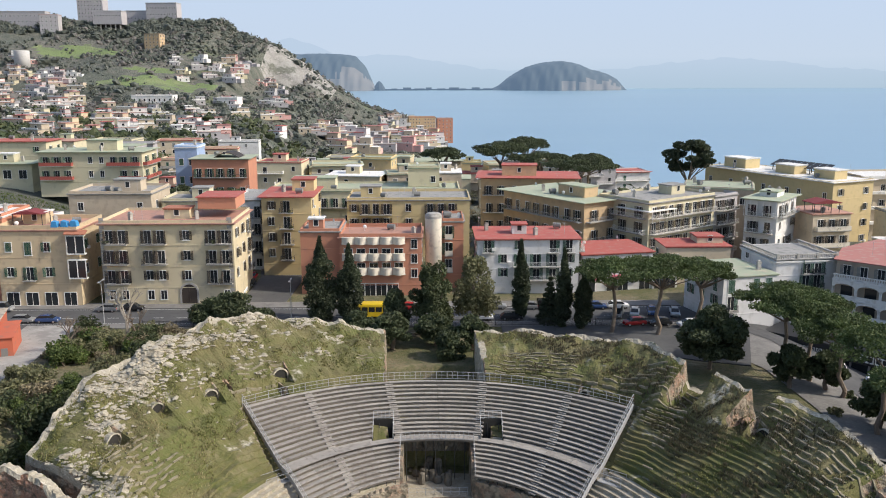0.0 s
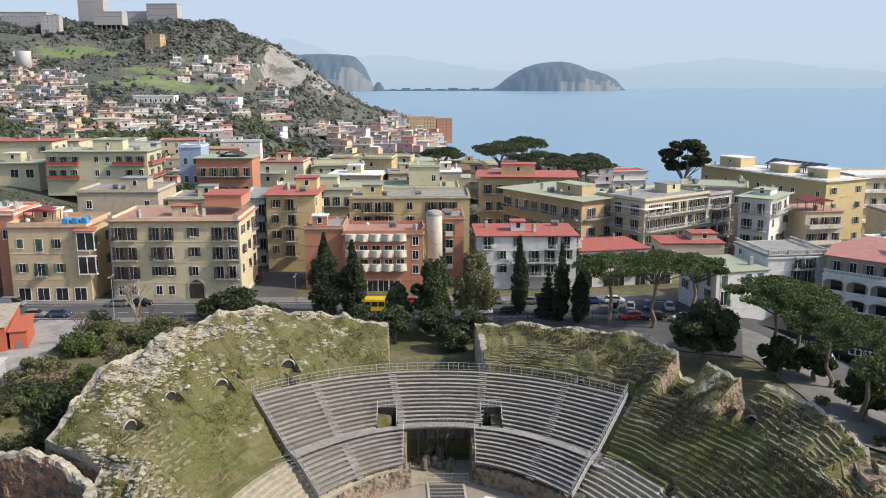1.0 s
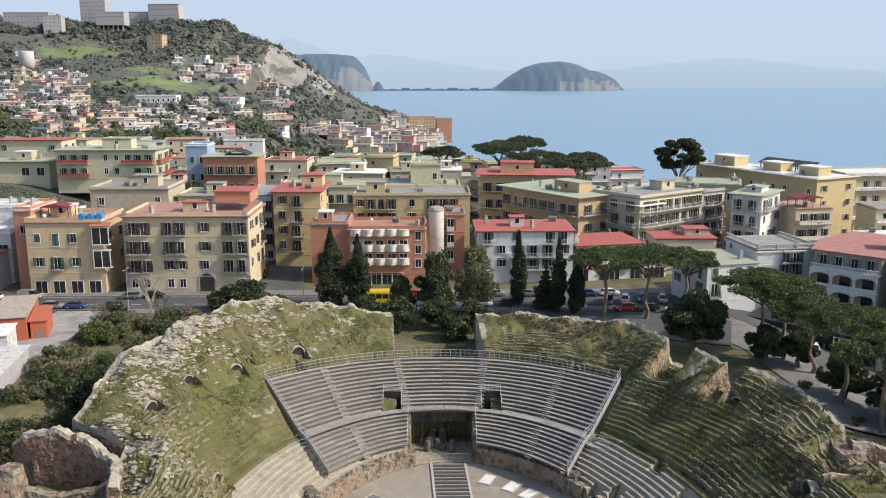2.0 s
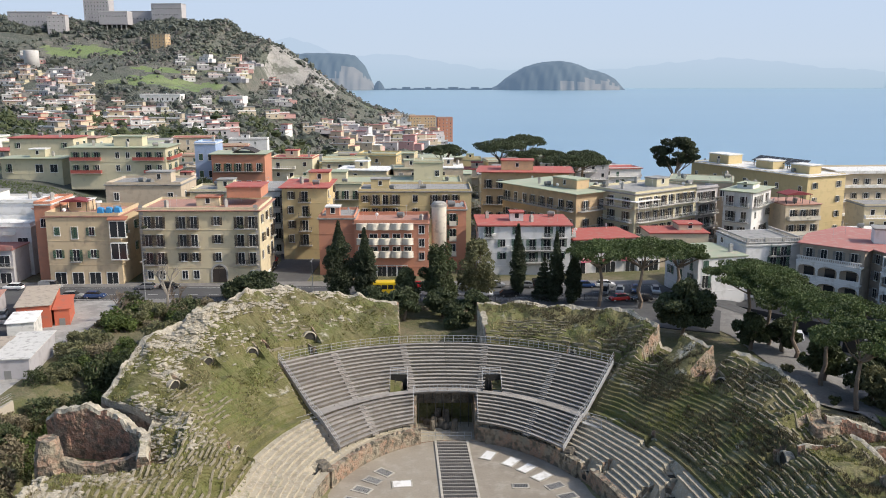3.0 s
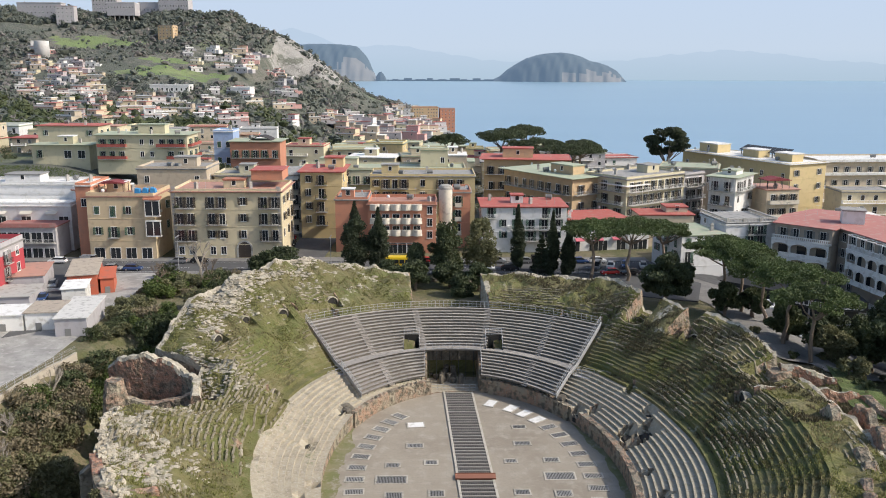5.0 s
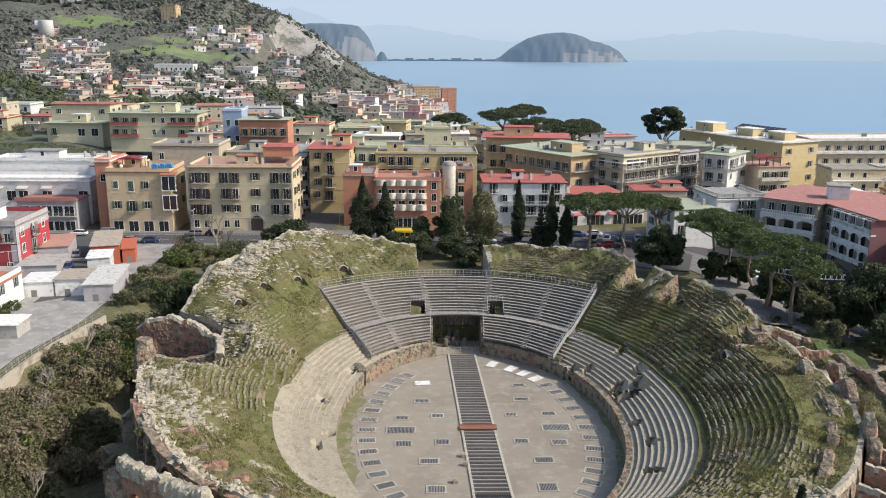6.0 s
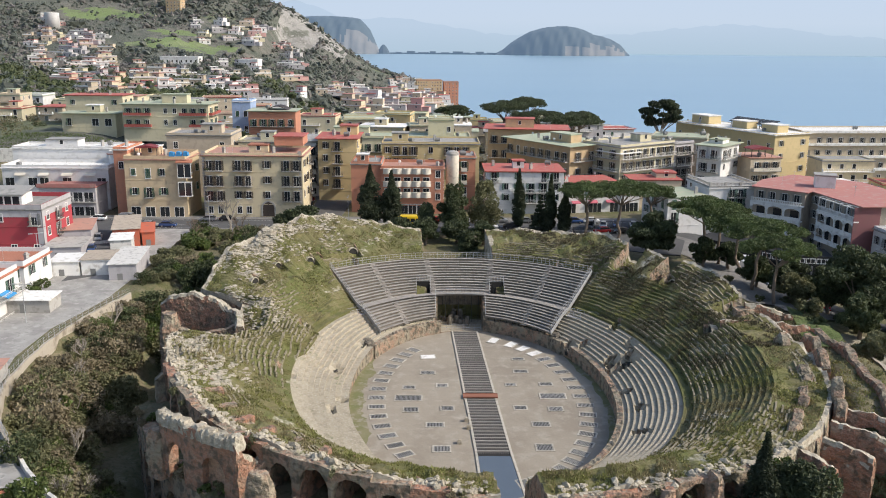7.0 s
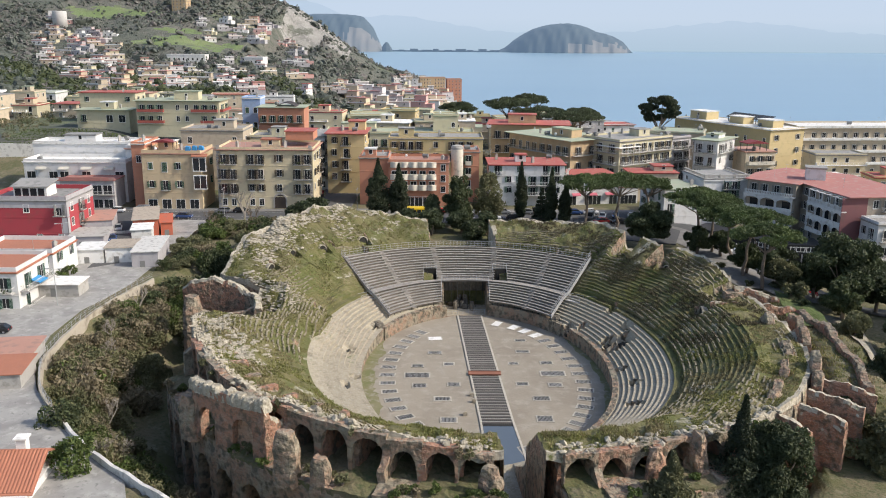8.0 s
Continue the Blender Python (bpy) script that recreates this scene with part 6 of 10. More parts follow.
def facade(house, m, width, floors, height, rows, wall_m, shut, far, rnd, rail, solid, margin=0.0):
    """Lays a grid of openings over one face; m: the face's lower corner, x along it, outwards is -y."""
    if not rows:
        return
    step = height / len(rows)
    for r, row in enumerate(rows):
        z = height - step * (r + 1)
        n = len(row)
        xs = [margin + (width - 2 * margin) * (i + 0.5) / n for i in range(n)]
        for x, code in zip(xs, row):
            if code not in ".":
                put_opening(house, code, m @ pose(x, 0, z), step, wall_m, shut, far, rnd, rail, solid)
            if code in "sxbc" and not far and rnd.random() < 0.14:
                child("air_conditioner", cached("ac", ac_mesh), house, m @ pose(x + 1.25, -0.01, z + 0.5))
        i = 0
        while i < n:                                     # runs of B share one balcony
            if row[i] == "B":
                j = i
                while j + 1 < n and row[j + 1] == "B":
                    j += 1
                length = round((xs[j] - xs[i]) + (width - 2 * margin) / n * 0.92, 1)
                mm = m @ pose((xs[i] + xs[j]) / 2, 0, z + 0.12)
                bal = child("balcony", cached(("bal", length, 1.3), lambda: balcony_mesh(length, 1.3, CONCRETE)), house, mm)
                child("railing", cached(("rail", length, 1.3, rail.name, solid), lambda: railing_mesh(length, 1.3, rail, solid)), bal)
                for k in range(int(length / 3)):
                    if rnd.random() < 0.28:
                        s = rnd.randrange(4)
                        child("potted_plant", cached(("plant", s), lambda: plant_mesh(s, 0.7)), bal, pose(rnd.uniform(-length / 2 + 0.4, length / 2 - 0.4), -0.95, 0.0))
                i = j + 1
            else:
                i += 1


def rect(w, d, o, z):
    return [(-o, -o, z), (w + o, -o, z), (w + o, d + o, z), (-o, d + o, z)]


def body_mesh(w, d, h, m, band=True, floors=4):
    """Outer walls in one shell, with string courses between the storeys."""
    rings = [rect(w, d, 0, 0)]
    if band:
        for k in range(1, floors):
            z = h * k / floors
            rings += [rect(w, d, 0, z - 0.08), rect(w, d, 0.06, z - 0.07), rect(w, d, 0.06, z + 0.07), rect(w, d, 0, z + 0.08)]
    return Blocks().sweep(rings + [rect(w, d, 0, h)]).mesh("wall", m)


def roof_mesh(w, d, m, over=0.35):
    return Blocks().sweep([rect(w, d, over * 0.5, -0.2), rect(w, d, over * 0.5, 0), rect(w, d, over, 0.02), rect(w, d, over, 0.16)]).mesh("roof", m)


def parapet_mesh(w, d, m, h=0.7):
    corner = [(0, 0, 0.2, 0.2), (w, 0, w - 0.2, 0.2), (w, d, w - 0.2, d - 0.2), (0, d, 0.2, d - 0.2)]
    return Blocks().sweep([[(a, b, 0.1), (a, b, h), (c, e, h), (c, e, 0.1)] for a, b, c, e in corner], True).mesh("parapet", m)


def building(name, label, x, y, turn, w, d, z0, z1, wall, roof, front=(), right=(), left=(), shut="green", far=False, parapet=0.7, rail=None,
             solid=False, hut=None, clutter=4, seed=0, group="", over=0.35, floors=None, margin=0.4):
    """A flat-roofed house: x, y is the front's left corner, turn its angle, w by d its plan, z0 to z1 its height.
    front, right, left: rows of opening codes, top storey first."""
    rnd = random.Random(seed + int(x * 7) + int(y * 3))
    rail = rail or IRON
    house = thing(name, label, "house", pose(x, y, z0 - 1.0, 0, 0, turn), group)
    up = pose(0, 0, 1.0)
    h = z1 - z0
    rows = floors or max(len(front), len(right), len(left), 1)
    child("wall", body_mesh(w, d, h + 1.0, WALL[wall], not far, rows), house)
    child("roof", roof_mesh(w, d, ROOF[roof], over), house, pose(0, 0, h + 1.0))
    if parapet:
        child("parapet", parapet_mesh(w, d, WALL[wall], parapet), house, pose(0, 0, h + 1.0))
    facade(house, up, w, rows, h, front, wall, shut, far, rnd, rail, solid, margin)
    facade(house, up @ pose(w, 0, 0, 0, 0, 90), d, rows, h, right, wall, shut, far, rnd, rail, solid, margin)
    facade(house, up @ pose(0, d, 0, 0, 0, -90), d, rows, h, left, wall, shut, far, rnd, rail, solid, margin)
    top = h + 1.16
    if hut:
        hx, hy, hw, hd, hh, hr = hut
        box = child("stair_hut", Blocks().box(0, 0, 0, hw, hd, hh).mesh("stair_hut", WALL[wall]), house, pose(hx, hy, top))
        child("hut_roof", roof_mesh(hw, hd, ROOF[hr], 0.25), box, pose(0, 0, hh))
        child("window", cached(("far", 0.9, 1.2, PANE.name), lambda: plain_window_mesh(0.9, 1.2, PANE)), box, pose(hw * 0.5, 0, hh * 0.35))
    for k in range(clutter):
        px, py = rnd.uniform(0.8, w - 0.8), rnd.uniform(0.8, d - 0.8)
        if hut and hut[0] - 1 < px < hut[0] + hut[2] + 1 and hut[1] - 1 < py < hut[1] + hut[3] + 1:
            continue
        what = rnd.choice(("antenna", "antenna", "satellite_dish", "chimney", "water_tank"))
        make = dict(antenna=antenna_mesh, satellite_dish=dish_mesh, chimney=chimney_mesh, water_tank=tank_mesh)[what]
        child(what, cached(what, make), house, pose(px, py, top, 0, 0, rnd.uniform(0, 360)))
    return house


def solid_roof(house, name, outline, z0, z1, m, label=""):
    return child(name, Blocks().prism(outline, z0, z1).mesh(name, m), house, label=label)

# ---- houses along the street ----
GROUND = 9.3
house_z = building("apartment_house", "peach plastered four-storey house with green shutters and roof terrace", -82.2, 159, 0, 15.6, 13, GROUND + 0.3, 24.4, "peach", "pink",
                   front=["xcs.", "sbs.", "gggg"], right=["ss", "ss", ".."], left=["ss", "..", ".."], shut="green", clutter=6, parapet=1.0, hut=(2.5, 6.5, 4.5, 3.5, 2.3, "white"), seed=1)
bay = Blocks()
for z in (6.4, 11.2):
    bay.box(13.7, -0.9, z, 17.2, 0.02, z + 0.25).box(13.7, -0.9, z + 3.6, 17.2, 0.02, z + 3.8)
    for xx in (13.7, 15.4, 17.05):
        bay.box(xx, -0.9, z + 0.25, xx + 0.15, -0.75, z + 3.6)
child("bay_frame", bay.mesh("bay_frame", WHITE), house_z, label="white glazed bay frame")
for z in (6.4, 11.2):
    for xx in (13.85, 15.55):
        child("pane", Blocks().box(xx, -0.84, z + 0.25, xx + 1.5, -0.78, z + 3.6).mesh("pane", PANE), house_z)
child("awning", Blocks().sweep([[(xx, 0.3, 15.9), (xx, -1.1, 15.3), (xx, -1.1, 15.1), (xx, 0.3, 15.6)] for xx in (13.4, 17.5)]).mesh("awning", TILE_ROOF), house_z)
pergola = thing("pergola", "dark red canopy over a roof terrace", "canopy", pose(-80.9, 163.5, 24.6))
child("canopy", Blocks().sweep([[(0, 0, 2.2), (6, 0, 2.2), (6, 0, 2.3), (3, 0, 2.9), (0, 0, 2.3)], [(0, 4, 2.2), (6, 4, 2.2), (6, 4, 2.3), (3, 4, 2.9), (0, 4, 2.3)]]).mesh("canopy", mat("dark_red_canvas", (0.22, 0.04, 0.045))), pergola)
for px in (0.1, 5.8):
    for py in (0.1, 3.8):
        child("post", cached("pergola_post", lambda: Blocks().box(-0.06, -0.06, 0, 0.06, 0.06, 2.25).mesh("post", IRON)), pergola, pose(px, py, 0))
CYAN = mat("blue_tarpaulin", (0.05, 0.28, 0.55), (0.04, 0.2, 0.42))
for k in range(3):
    tagged(new("covered_furniture", Blocks().sweep([[(0, 0, 0), (1.3, 0, 0), (1.1, 0, 1.0), (0.2, 0, 1.1)], [(0, 1.4, 0), (1.3, 1.4, 0), (1.1, 1.4, 0.9), (0.2, 1.4, 1.15)]]).mesh("cover", CYAN)),
           "terrace furniture under a blue tarpaulin", "tarpaulin").matrix_world = pose(-68.6 + 1.6 * k, 152.5 + 0.4 * k, 26.16)

house_a = building("apartment_house", "cream four-storey house with stone quoins and arched gateway", -62.4, 159.5, 0, 25.6, 16, GROUND + 0.4, 25.5, "cream", "pink",
                   front=["BB.BB.s.BB"[:10], "BB.BB.s.BB", "bb.ss.s.bb", "ww.ww.a..w"], right=["ssb", "ssb", "ssb", "..."], left=["s.s", "s.s", "s.s", "..."], shut="brown", clutter=9,
                   hut=(11, 5, 5.0, 3.5, 2.0, "tile"), seed=2, over=0.7)
quoins = Blocks()
for k in range(22):
    w = 0.9 if k % 2 else 0.6
    for sx in (0, 1):
        x0 = -0.06 if sx == 0 else 25.3 + 0.06 - w
        quoins.box(x0, -0.06, 1.0 + k * 0.78, x0 + w, 0.02, 1.0 + k * 0.78 + 0.66)
child("quoins", quoins.mesh("quoins", CONCRETE), house_a, label="grey stone corner blocks")
red_box = child("penthouse", Blocks().box(17.5, 6.0, 18.7, 25.0, 14.5, 21.0).mesh("penthouse", WALL["orange"]), house_a, label="terracotta rooftop room with red roof")
child("hut_roof", Blocks().box(17.2, 5.7, 21.0, 25.3, 14.8, 21.2).mesh("hut_roof", RED_ROOF), red_box)

building("apartment_house", "beige plastered house behind the street front", -80.0, 188, 0, 18.5, 14, 9.3, 27.3, "beige", "grey", front=["w..w", ".w..", "....", "...."],
         right=["ww", "ww", "..", ".."], clutter=6, hut=(9, 4, 6, 4, 2.6, "grey"), seed=3)
building("apartment_house", "pale narrow house set back from the street", -60.5, 192, 0, 12, 12, 9.3, 25.0, "pale", "grey", front=["b.b", "b.w", "...", "..."], right=["ww", "ww", "ww", ".."],
         clutter=5, hut=(6, 4, 4, 4, 2.4, "grey"), seed=4)
building("apartment_house", "blue-grey house down a side lane", -43.3, 190, 0, 7, 14, 9.3, 25.5, "white", "grey", front=["bb", "bb", "bb", "ww"], right=["bb", "bb", "bb", ".."], shut="grey", clutter=4, seed=5)
house_y = building("apartment_house", "tall yellow house with balconies and red roof", -36.0, 184, 0, 11.0, 16, 9.3, 27.1, "yellow", "red",
                   front=["sB.", "sB.", "sB.", "sB.", "..."], left=["sBBs", "sBBs", "sBBs", "sBBs", "...."], right=["s.s", "s.s", "s.s", "...", "..."], shut="brown", clutter=3,
                   parapet=0, hut=(5.5, 9, 5, 5, 2.6, "red"), seed=6, over=0.8)

# terracotta block with scalloped balconies and a round stair tower
house_o = building("apartment_house", "terracotta apartment block with scalloped cream balconies", -17.0, 166, 0, 16.6, 12, 9.3, 21.3, "orange", "pink",
                   front=["......w", "......w", "......w", "ggggg.."], right=["w.w", "w.w", "w.w", "..."], shut="brown", clutter=5, parapet=0.9, seed=7)
SCALLOP = mat("cream_concrete", (0.66, 0.60, 0.50), (0.58, 0.53, 0.45), third=(0.46, 0.42, 0.36))
scal = Blocks()
for k in range(5):
    ringpts = [(-1.25 + 2.5 * t, -0.55 - 0.75 * math.sin(math.pi * t)) for t in np.linspace(0, 1, 9)]
    outline = ringpts + [(1.25, -0.35), (-1.25, -0.35)]
    if k == 0:
        scal.prism(outline, 0.0, 1.35).prism([(x, y * 0.98) for x, y in outline], -0.15, 0.0)
scallop = scal.mesh("scalloped_balcony", SCALLOP)
for r in range(3):
    z = 1.0 + 11.5 - 2.95 * r - (0.55 if r == 0 else 1.0)
    child("balcony_slab", Blocks().box(0.4, -0.55, z - 0.2, 13.3, 0.02, z - 0.02).mesh("balcony_slab", CONCRETE), house_o)
    for k in range(5):
        child("scalloped_balcony", scallop, house_o, pose(1.75 + 2.55 * k, 0, z), label="cream scalloped balcony front")
        if r:
            child("window", cached(("frame", 1.6, 2.0), lambda: frame_mesh(1.6, 2.0)), house_o, pose(1.75 + 2.55 * k, 0, z + 0.2))
            child("pane", cached(("pane", 1.6, 2.0), lambda: pane_mesh(1.6, 2.0)), house_o, pose(1.75 + 2.55 * k, 0, z + 0.2))
building("apartment_house", "terracotta wing with a roof hut beside the block", -25.1, 167.5, 0, 8.0, 12, 9.3, 22.3, "orange", "grey", front=["..", "..", "..", ".."], left=["w.", "w.", "w.", ".."], clutter=3, hut=(1.5, 2, 3.0, 2.6, 2.2, "white"), seed=8)
tower = thing("stair_tower", "round cream plastered stair tower", "tower", pose(2.0, 170.5, 9.3))
child("shaft", Blocks().sweep([[(math.cos(a) * 1.7, math.sin(a) * 1.7, z) for a in np.linspace(0, 6.283, 25)[:-1]] for z in (-1, 15.2, 15.4)]).mesh("shaft", SCALLOP, True), tower)
child("cap", Blocks().sweep([[(math.cos(a) * r, math.sin(a) * r, z) for a in np.linspace(0, 6.283, 25)[:-1]] for r, z in ((1.75, 15.3), (1.75, 15.8), (1.4, 16.3), (0.5, 16.5))]).mesh("cap", CONCRETE), tower)
building("apartment_house", "terracotta and cream block behind the round tower", 3.9, 172, 0, 4.4, 10, 9.3, 23.5, "orange", "grey", front=["B.", "B.", "B.", ".."], right=["..", "..", "..", ".."], solid=True, rail=SCALLOP, clutter=3, seed=9)

house_k = building("apartment_house", "long beige apartment block with recessed verandas", -19.0, 203, 0, 30, 15, 9.3, 23.4, "gold", "grey", front=["sBBB.s.BBB.", "sBBB.s.BBB.", "s....s.....", "..........."], right=["w.w", "w.w", "w.w", "..."],
                   shut="brown", clutter=10, hut=(3, 5, 5, 4, 2.6, "grey"), seed=10)
building("apartment_house", "pale yellow block with long flowered terraces", -43.5, 233, 0, 53, 16, 7.5, 21.6, "pale", "green", front=["BBB.BBBB.BBB.BBB", "w.w.w.w.w.w.w.w.", "................"], right=["ww", "ww", ".."],
         clutter=12, hut=(6, 4, 12, 6, 3.0, "green"), seed=11)
building("apartment_house", "pale yellow upper block with lift tower", -5.0, 240, 0, 9, 9, 7.5, 27.2, "pale", "green", front=["..w", "..w", "...", "..."], clutter=2, seed=12)

house_g = building("apartment_house", "white four-storey house with red roof terrace", 11.0, 167, 0, 20.8, 14, 9.3, 20.7, "white", "red", front=["b.s.bb", ".sBBBs", ".sBBBs", "w....w"], left=["s.s", "s.s", "s.s", "..."],
                   right=["B.B", "B.B", "s.s", "..."], shut="green", clutter=7, rail=WHITE, hut=(7.5, 5, 3, 3, 2.0, "red"), seed=13, over=0.5, parapet=0)
house_gr = building("shop_house", "low white shop building with red roof", 32.8, 167.7, 11, 15.4, 13, 9.3, 17.2, "white", "red", front=["s.ss.s", "g.gg.g"], right=["ss", ".."], shut="green", clutter=3, parapet=0, seed=14, over=0.5)
PINK_AWN = mat("pink_awning", (0.50, 0.13, 0.17), (0.45, 0.12, 0.15))
for k in range(3):
    child("awning", cached("pink_awning", lambda: awning_mesh(2.4, 1.1, PINK_AWN)), house_gr, pose(2.6 + 4.9 * k, -0.02, 3.9), label="faded pink shop awning")

house_r = building("apartment_house", "ochre apartment block with green flat roof and wrapping balconies", 20.4, 215, -55, 29, 18, 5.5, 24.4, "ochre", "green", front=["BBBBBBBB", "BBBBBBBB", "BBBBBBBB", "........"], right=["BBB", "BBB", "BBB", "..."],
                   shut="brown", clutter=9, rail=METAL, parapet=0, over=1.4, hut=(15, 5, 9, 4.5, 2.5, "green"), seed=15)
building("apartment_house", "ochre block with broad red roof", 16.0, 241, -6, 27, 15, 4, 24.3, "ochre", "red", front=["BBBBBBB", "BBBBBBB", "BBBBBBB", "......."], left=["ww", "ww", "ww", ".."], shut="brown", clutter=6, parapet=0, over=1.6, hut=(6, 4, 10, 6, 3.0, "red"), seed=16)
house_w = building("apartment_house", "cream apartment block with long white balconies", 51.2, 188, 35, 24, 15.5, 6.5, 24.6, "pale", "grey", front=["BBBBBBBB", "BBBBBBBB", "BBBBBBBB", "BBBBBBBB", "........"], left=["BBB", "sBB", "sBB", "s.s", "..."],
                   shut="brown", clutter=12, rail=WHITE, hut=(15, 6, 5, 4, 2.2, "grey"), seed=17, over=0.6)
veranda = Blocks()
for vx in (0.1, 2.6, 5.1, 7.6):
    veranda.box(vx, -1.15, 14.6, vx + 0.12, -1.03, 17.3)
veranda.box(-1.2, -1.3, 17.3, 8.4, 0.0, 17.5).box(-1.2, 0.0, 17.3, 0.0, 9.0, 17.5)
child("veranda_frame", veranda.mesh("veranda_frame", WHITE), house_w, label="white roofed veranda frame")
building("apartment_house", "grey balconied wing of a cream block", 70.9, 201.8, 35, 9, 12, 6.5, 24.0, "grey", "grey", front=["BBB", "BBB", "BBB", "BBB", "..."], shut="brown", clutter=4, rail=WHITE, seed=117)
building("apartment_house", "weathered block with flat greenish roof", 66.5, 213.5, -20, 17, 14, 6.5, 25.0, "beige", "green", front=["w..w", "....", "....", "...."], clutter=6, seed=118, parapet=0.4)
house_v = building("apartment_house", "white apartment block with greenish roof and glazed verandas", 75.3, 193.4, -40, 7.4, 13.5, 5.5, 25.0, "white", "green", front=["BB", "BB", "BB", "BB", ".."], right=["BBB", "w.s", "wBB", "w.s", "..."],
                   left=["s.", "s.", "s.", "..", ".."], shut="brown", clutter=3, rail=WHITE, over=1.0, parapet=0, hut=(1.5, 5, 4, 5, 1.2, "green"), seed=18)
glazed = Blocks()
for vx in np.linspace(0, 7.3, 6):
    glazed.box(vx, -1.05, 16.6, vx + 0.1, -0.95, 20.3)
for vy in np.linspace(0, 8.0, 6):
    glazed.box(7.4 + 0.95, vy, 16.6, 7.4 + 1.05, vy + 0.1, 20.3)
child("veranda_frame", glazed.mesh("veranda_frame", WHITE), house_v, label="white glazed veranda frame")
house_p = building("apartment_house", "pinkish beige terraced block with scalloped balcony fronts", 91.2, 192.5, 9, 9.8, 12, 5.5, 21.2, "sand", "pink", front=["BBB", "BBB", "BBB", "..."], shut="brown", clutter=2, rail=SCALLOP, solid=True, seed=19, parapet=0)
roof_room = Blocks()
for vx in (0.3, 2.5, 4.7, 6.8):
    for vy in (0.4, 4.4):
        roof_room.box(vx, vy, 16.8, vx + 0.12, vy + 0.12, 19.3)
child("canopy_posts", roof_room.mesh("canopy_posts", IRON), house_p)
child("canopy", Blocks().sweep([[(0, 0, 19.2), (7.2, 0, 19.2), (7.2, 0, 19.4), (3.6, 0, 20.1), (0, 0, 19.4)], [(0, 5, 19.2), (7.2, 5, 19.2), (7.2, 5, 19.4), (3.6, 5, 20.1), (0, 5, 19.4)]]).mesh("canopy", mat("dark_red_canvas", (0.22, 0.04, 0.045))), house_p, label="dark red terrace canopy")
house_s = building("school_building", "large pale yellow flat-roofed block with few windows", 90.3, 269.5, -65, 49, 16, 2, 24.4, "gold", "white", front=["w.w..w.ww.w", ".....w.....", ".w..w...w..", "..........."], right=["s.s", "s.s", "s.s", "s.s", "..."],
                   shut="grey", clutter=4, hut=(4, 4, 9, 6, 3.0, "white"), seed=20, over=0.8, parapet=0.3)
for k in range(2):
    hut2 = child("stair_hut", Blocks().box(0, 0, 0, 7, 5, 2.6).mesh("stair_hut", WALL["gold"]), house_s, pose(24 + 14 * k, 5, 23.5))
    child("hut_roof", roof_mesh(7, 5, WHITE, 0.3), hut2, pose(0, 0, 2.6))
panels = Blocks()
for k in range(9):
    panels.sweep([[(18 + k * 2.3, 9.0, 25.1), (20 + k * 2.3, 9.0, 25.1), (20 + k * 2.3, 13.0, 26.6), (18 + k * 2.3, 13.0, 26.6)], [(18 + k * 2.3, 9.0, 25.2), (20 + k * 2.3, 9.0, 25.2), (20 + k * 2.3, 13.0, 26.7), (18 + k * 2.3, 13.0, 26.7)]])
    panels.box(18.9 + k * 2.3, 12.6, 23.5, 19.1 + k * 2.3, 12.8, 26.6).box(18.9 + k * 2.3, 9.2, 23.5, 19.1 + k * 2.3, 9.4, 25.2)
child("solar_panels", panels.mesh("solar_panels", IRON), house_s, label="row of tilted dark solar panels")
house_s2 = building("school_building", "cream school block with white horizontal sun breakers", 125.5, 238, 4, 60, 16, 2, 24.0, "sand", "white", front=["sssssssssssssss", "sssssssssssssss", "sssssssssssssss", "sssssssssssssss", "..............."], shut="grey", clutter=6, seed=21)
for k in range(4):
    child("sun_breaker", Blocks().box(-0.5, -0.9, 23.2 - 4.4 * k - 0.35, 60.5, 0.02, 23.2 - 4.4 * k + 0.5).mesh("sun_breaker", WHITE), house_s2, label="white concrete sun breaker")

# white houses by the pines
house_h = building("house", "white three-storey house with green shutters and pale green roof", 53.5, 143.4, 13, 10.8, 13.2, 8.8, 18.2, "white", "green", front=["c.cc", "b..s", "b..."], left=["cbc", "scs", "..."], shut="green", clutter=2, parapet=0, over=0.35, seed=22)
house_h2 = building("house", "weathered white house with balustraded roof and awnings", 65.3, 149.5, 7, 12.0, 13.5, 8.8, 20.0, "white", "grey", front=["..bb.", "..bb.", ".....", "....."], right=["s.s", "s.s", "...", "..."], left=["w..", "...", "...", "..."], shut="green", clutter=0, parapet=0.2, seed=23)
bal = Blocks()
for k in range(34):
    bal.tube((0.3 + k * 0.34, 0.15, 12.3), (0.3 + k * 0.34, 0.15, 13.0), 0.08, n=5)
    bal.tube((0.15, 0.3 + k * 0.39, 12.3), (0.15, 0.3 + k * 0.39, 13.0), 0.08, n=5)
    bal.tube((11.85, 0.3 + k * 0.39, 12.3), (11.85, 0.3 + k * 0.39, 13.0), 0.08, n=5)
bal.box(-0.1, -0.1, 13.0, 12.1, 0.3, 13.2).box(-0.1, 0.3, 13.0, 0.3, 13.5, 13.2).box(11.7, 0.3, 13.0, 12.1, 13.5, 13.2)
for bx in (-0.12, 3.9, 7.8, 11.62):
    bal.box(bx, -0.12, 12.2, bx + 0.5, 0.38, 13.35)
child("balustrade", bal.mesh("balustrade", CONCRETE), house_h2, label="grey stone roof balustrade")
cornice = Blocks().sweep([rect(12.0, 13.5, o, z) for o, z in ((0.0, 11.3), (0.15, 11.4), (0.15, 11.55), (0.35, 11.7), (0.35, 11.9), (0.02, 12.0))])
child("cornice", cornice.mesh("cornice", WALL["white"]), house_h2)
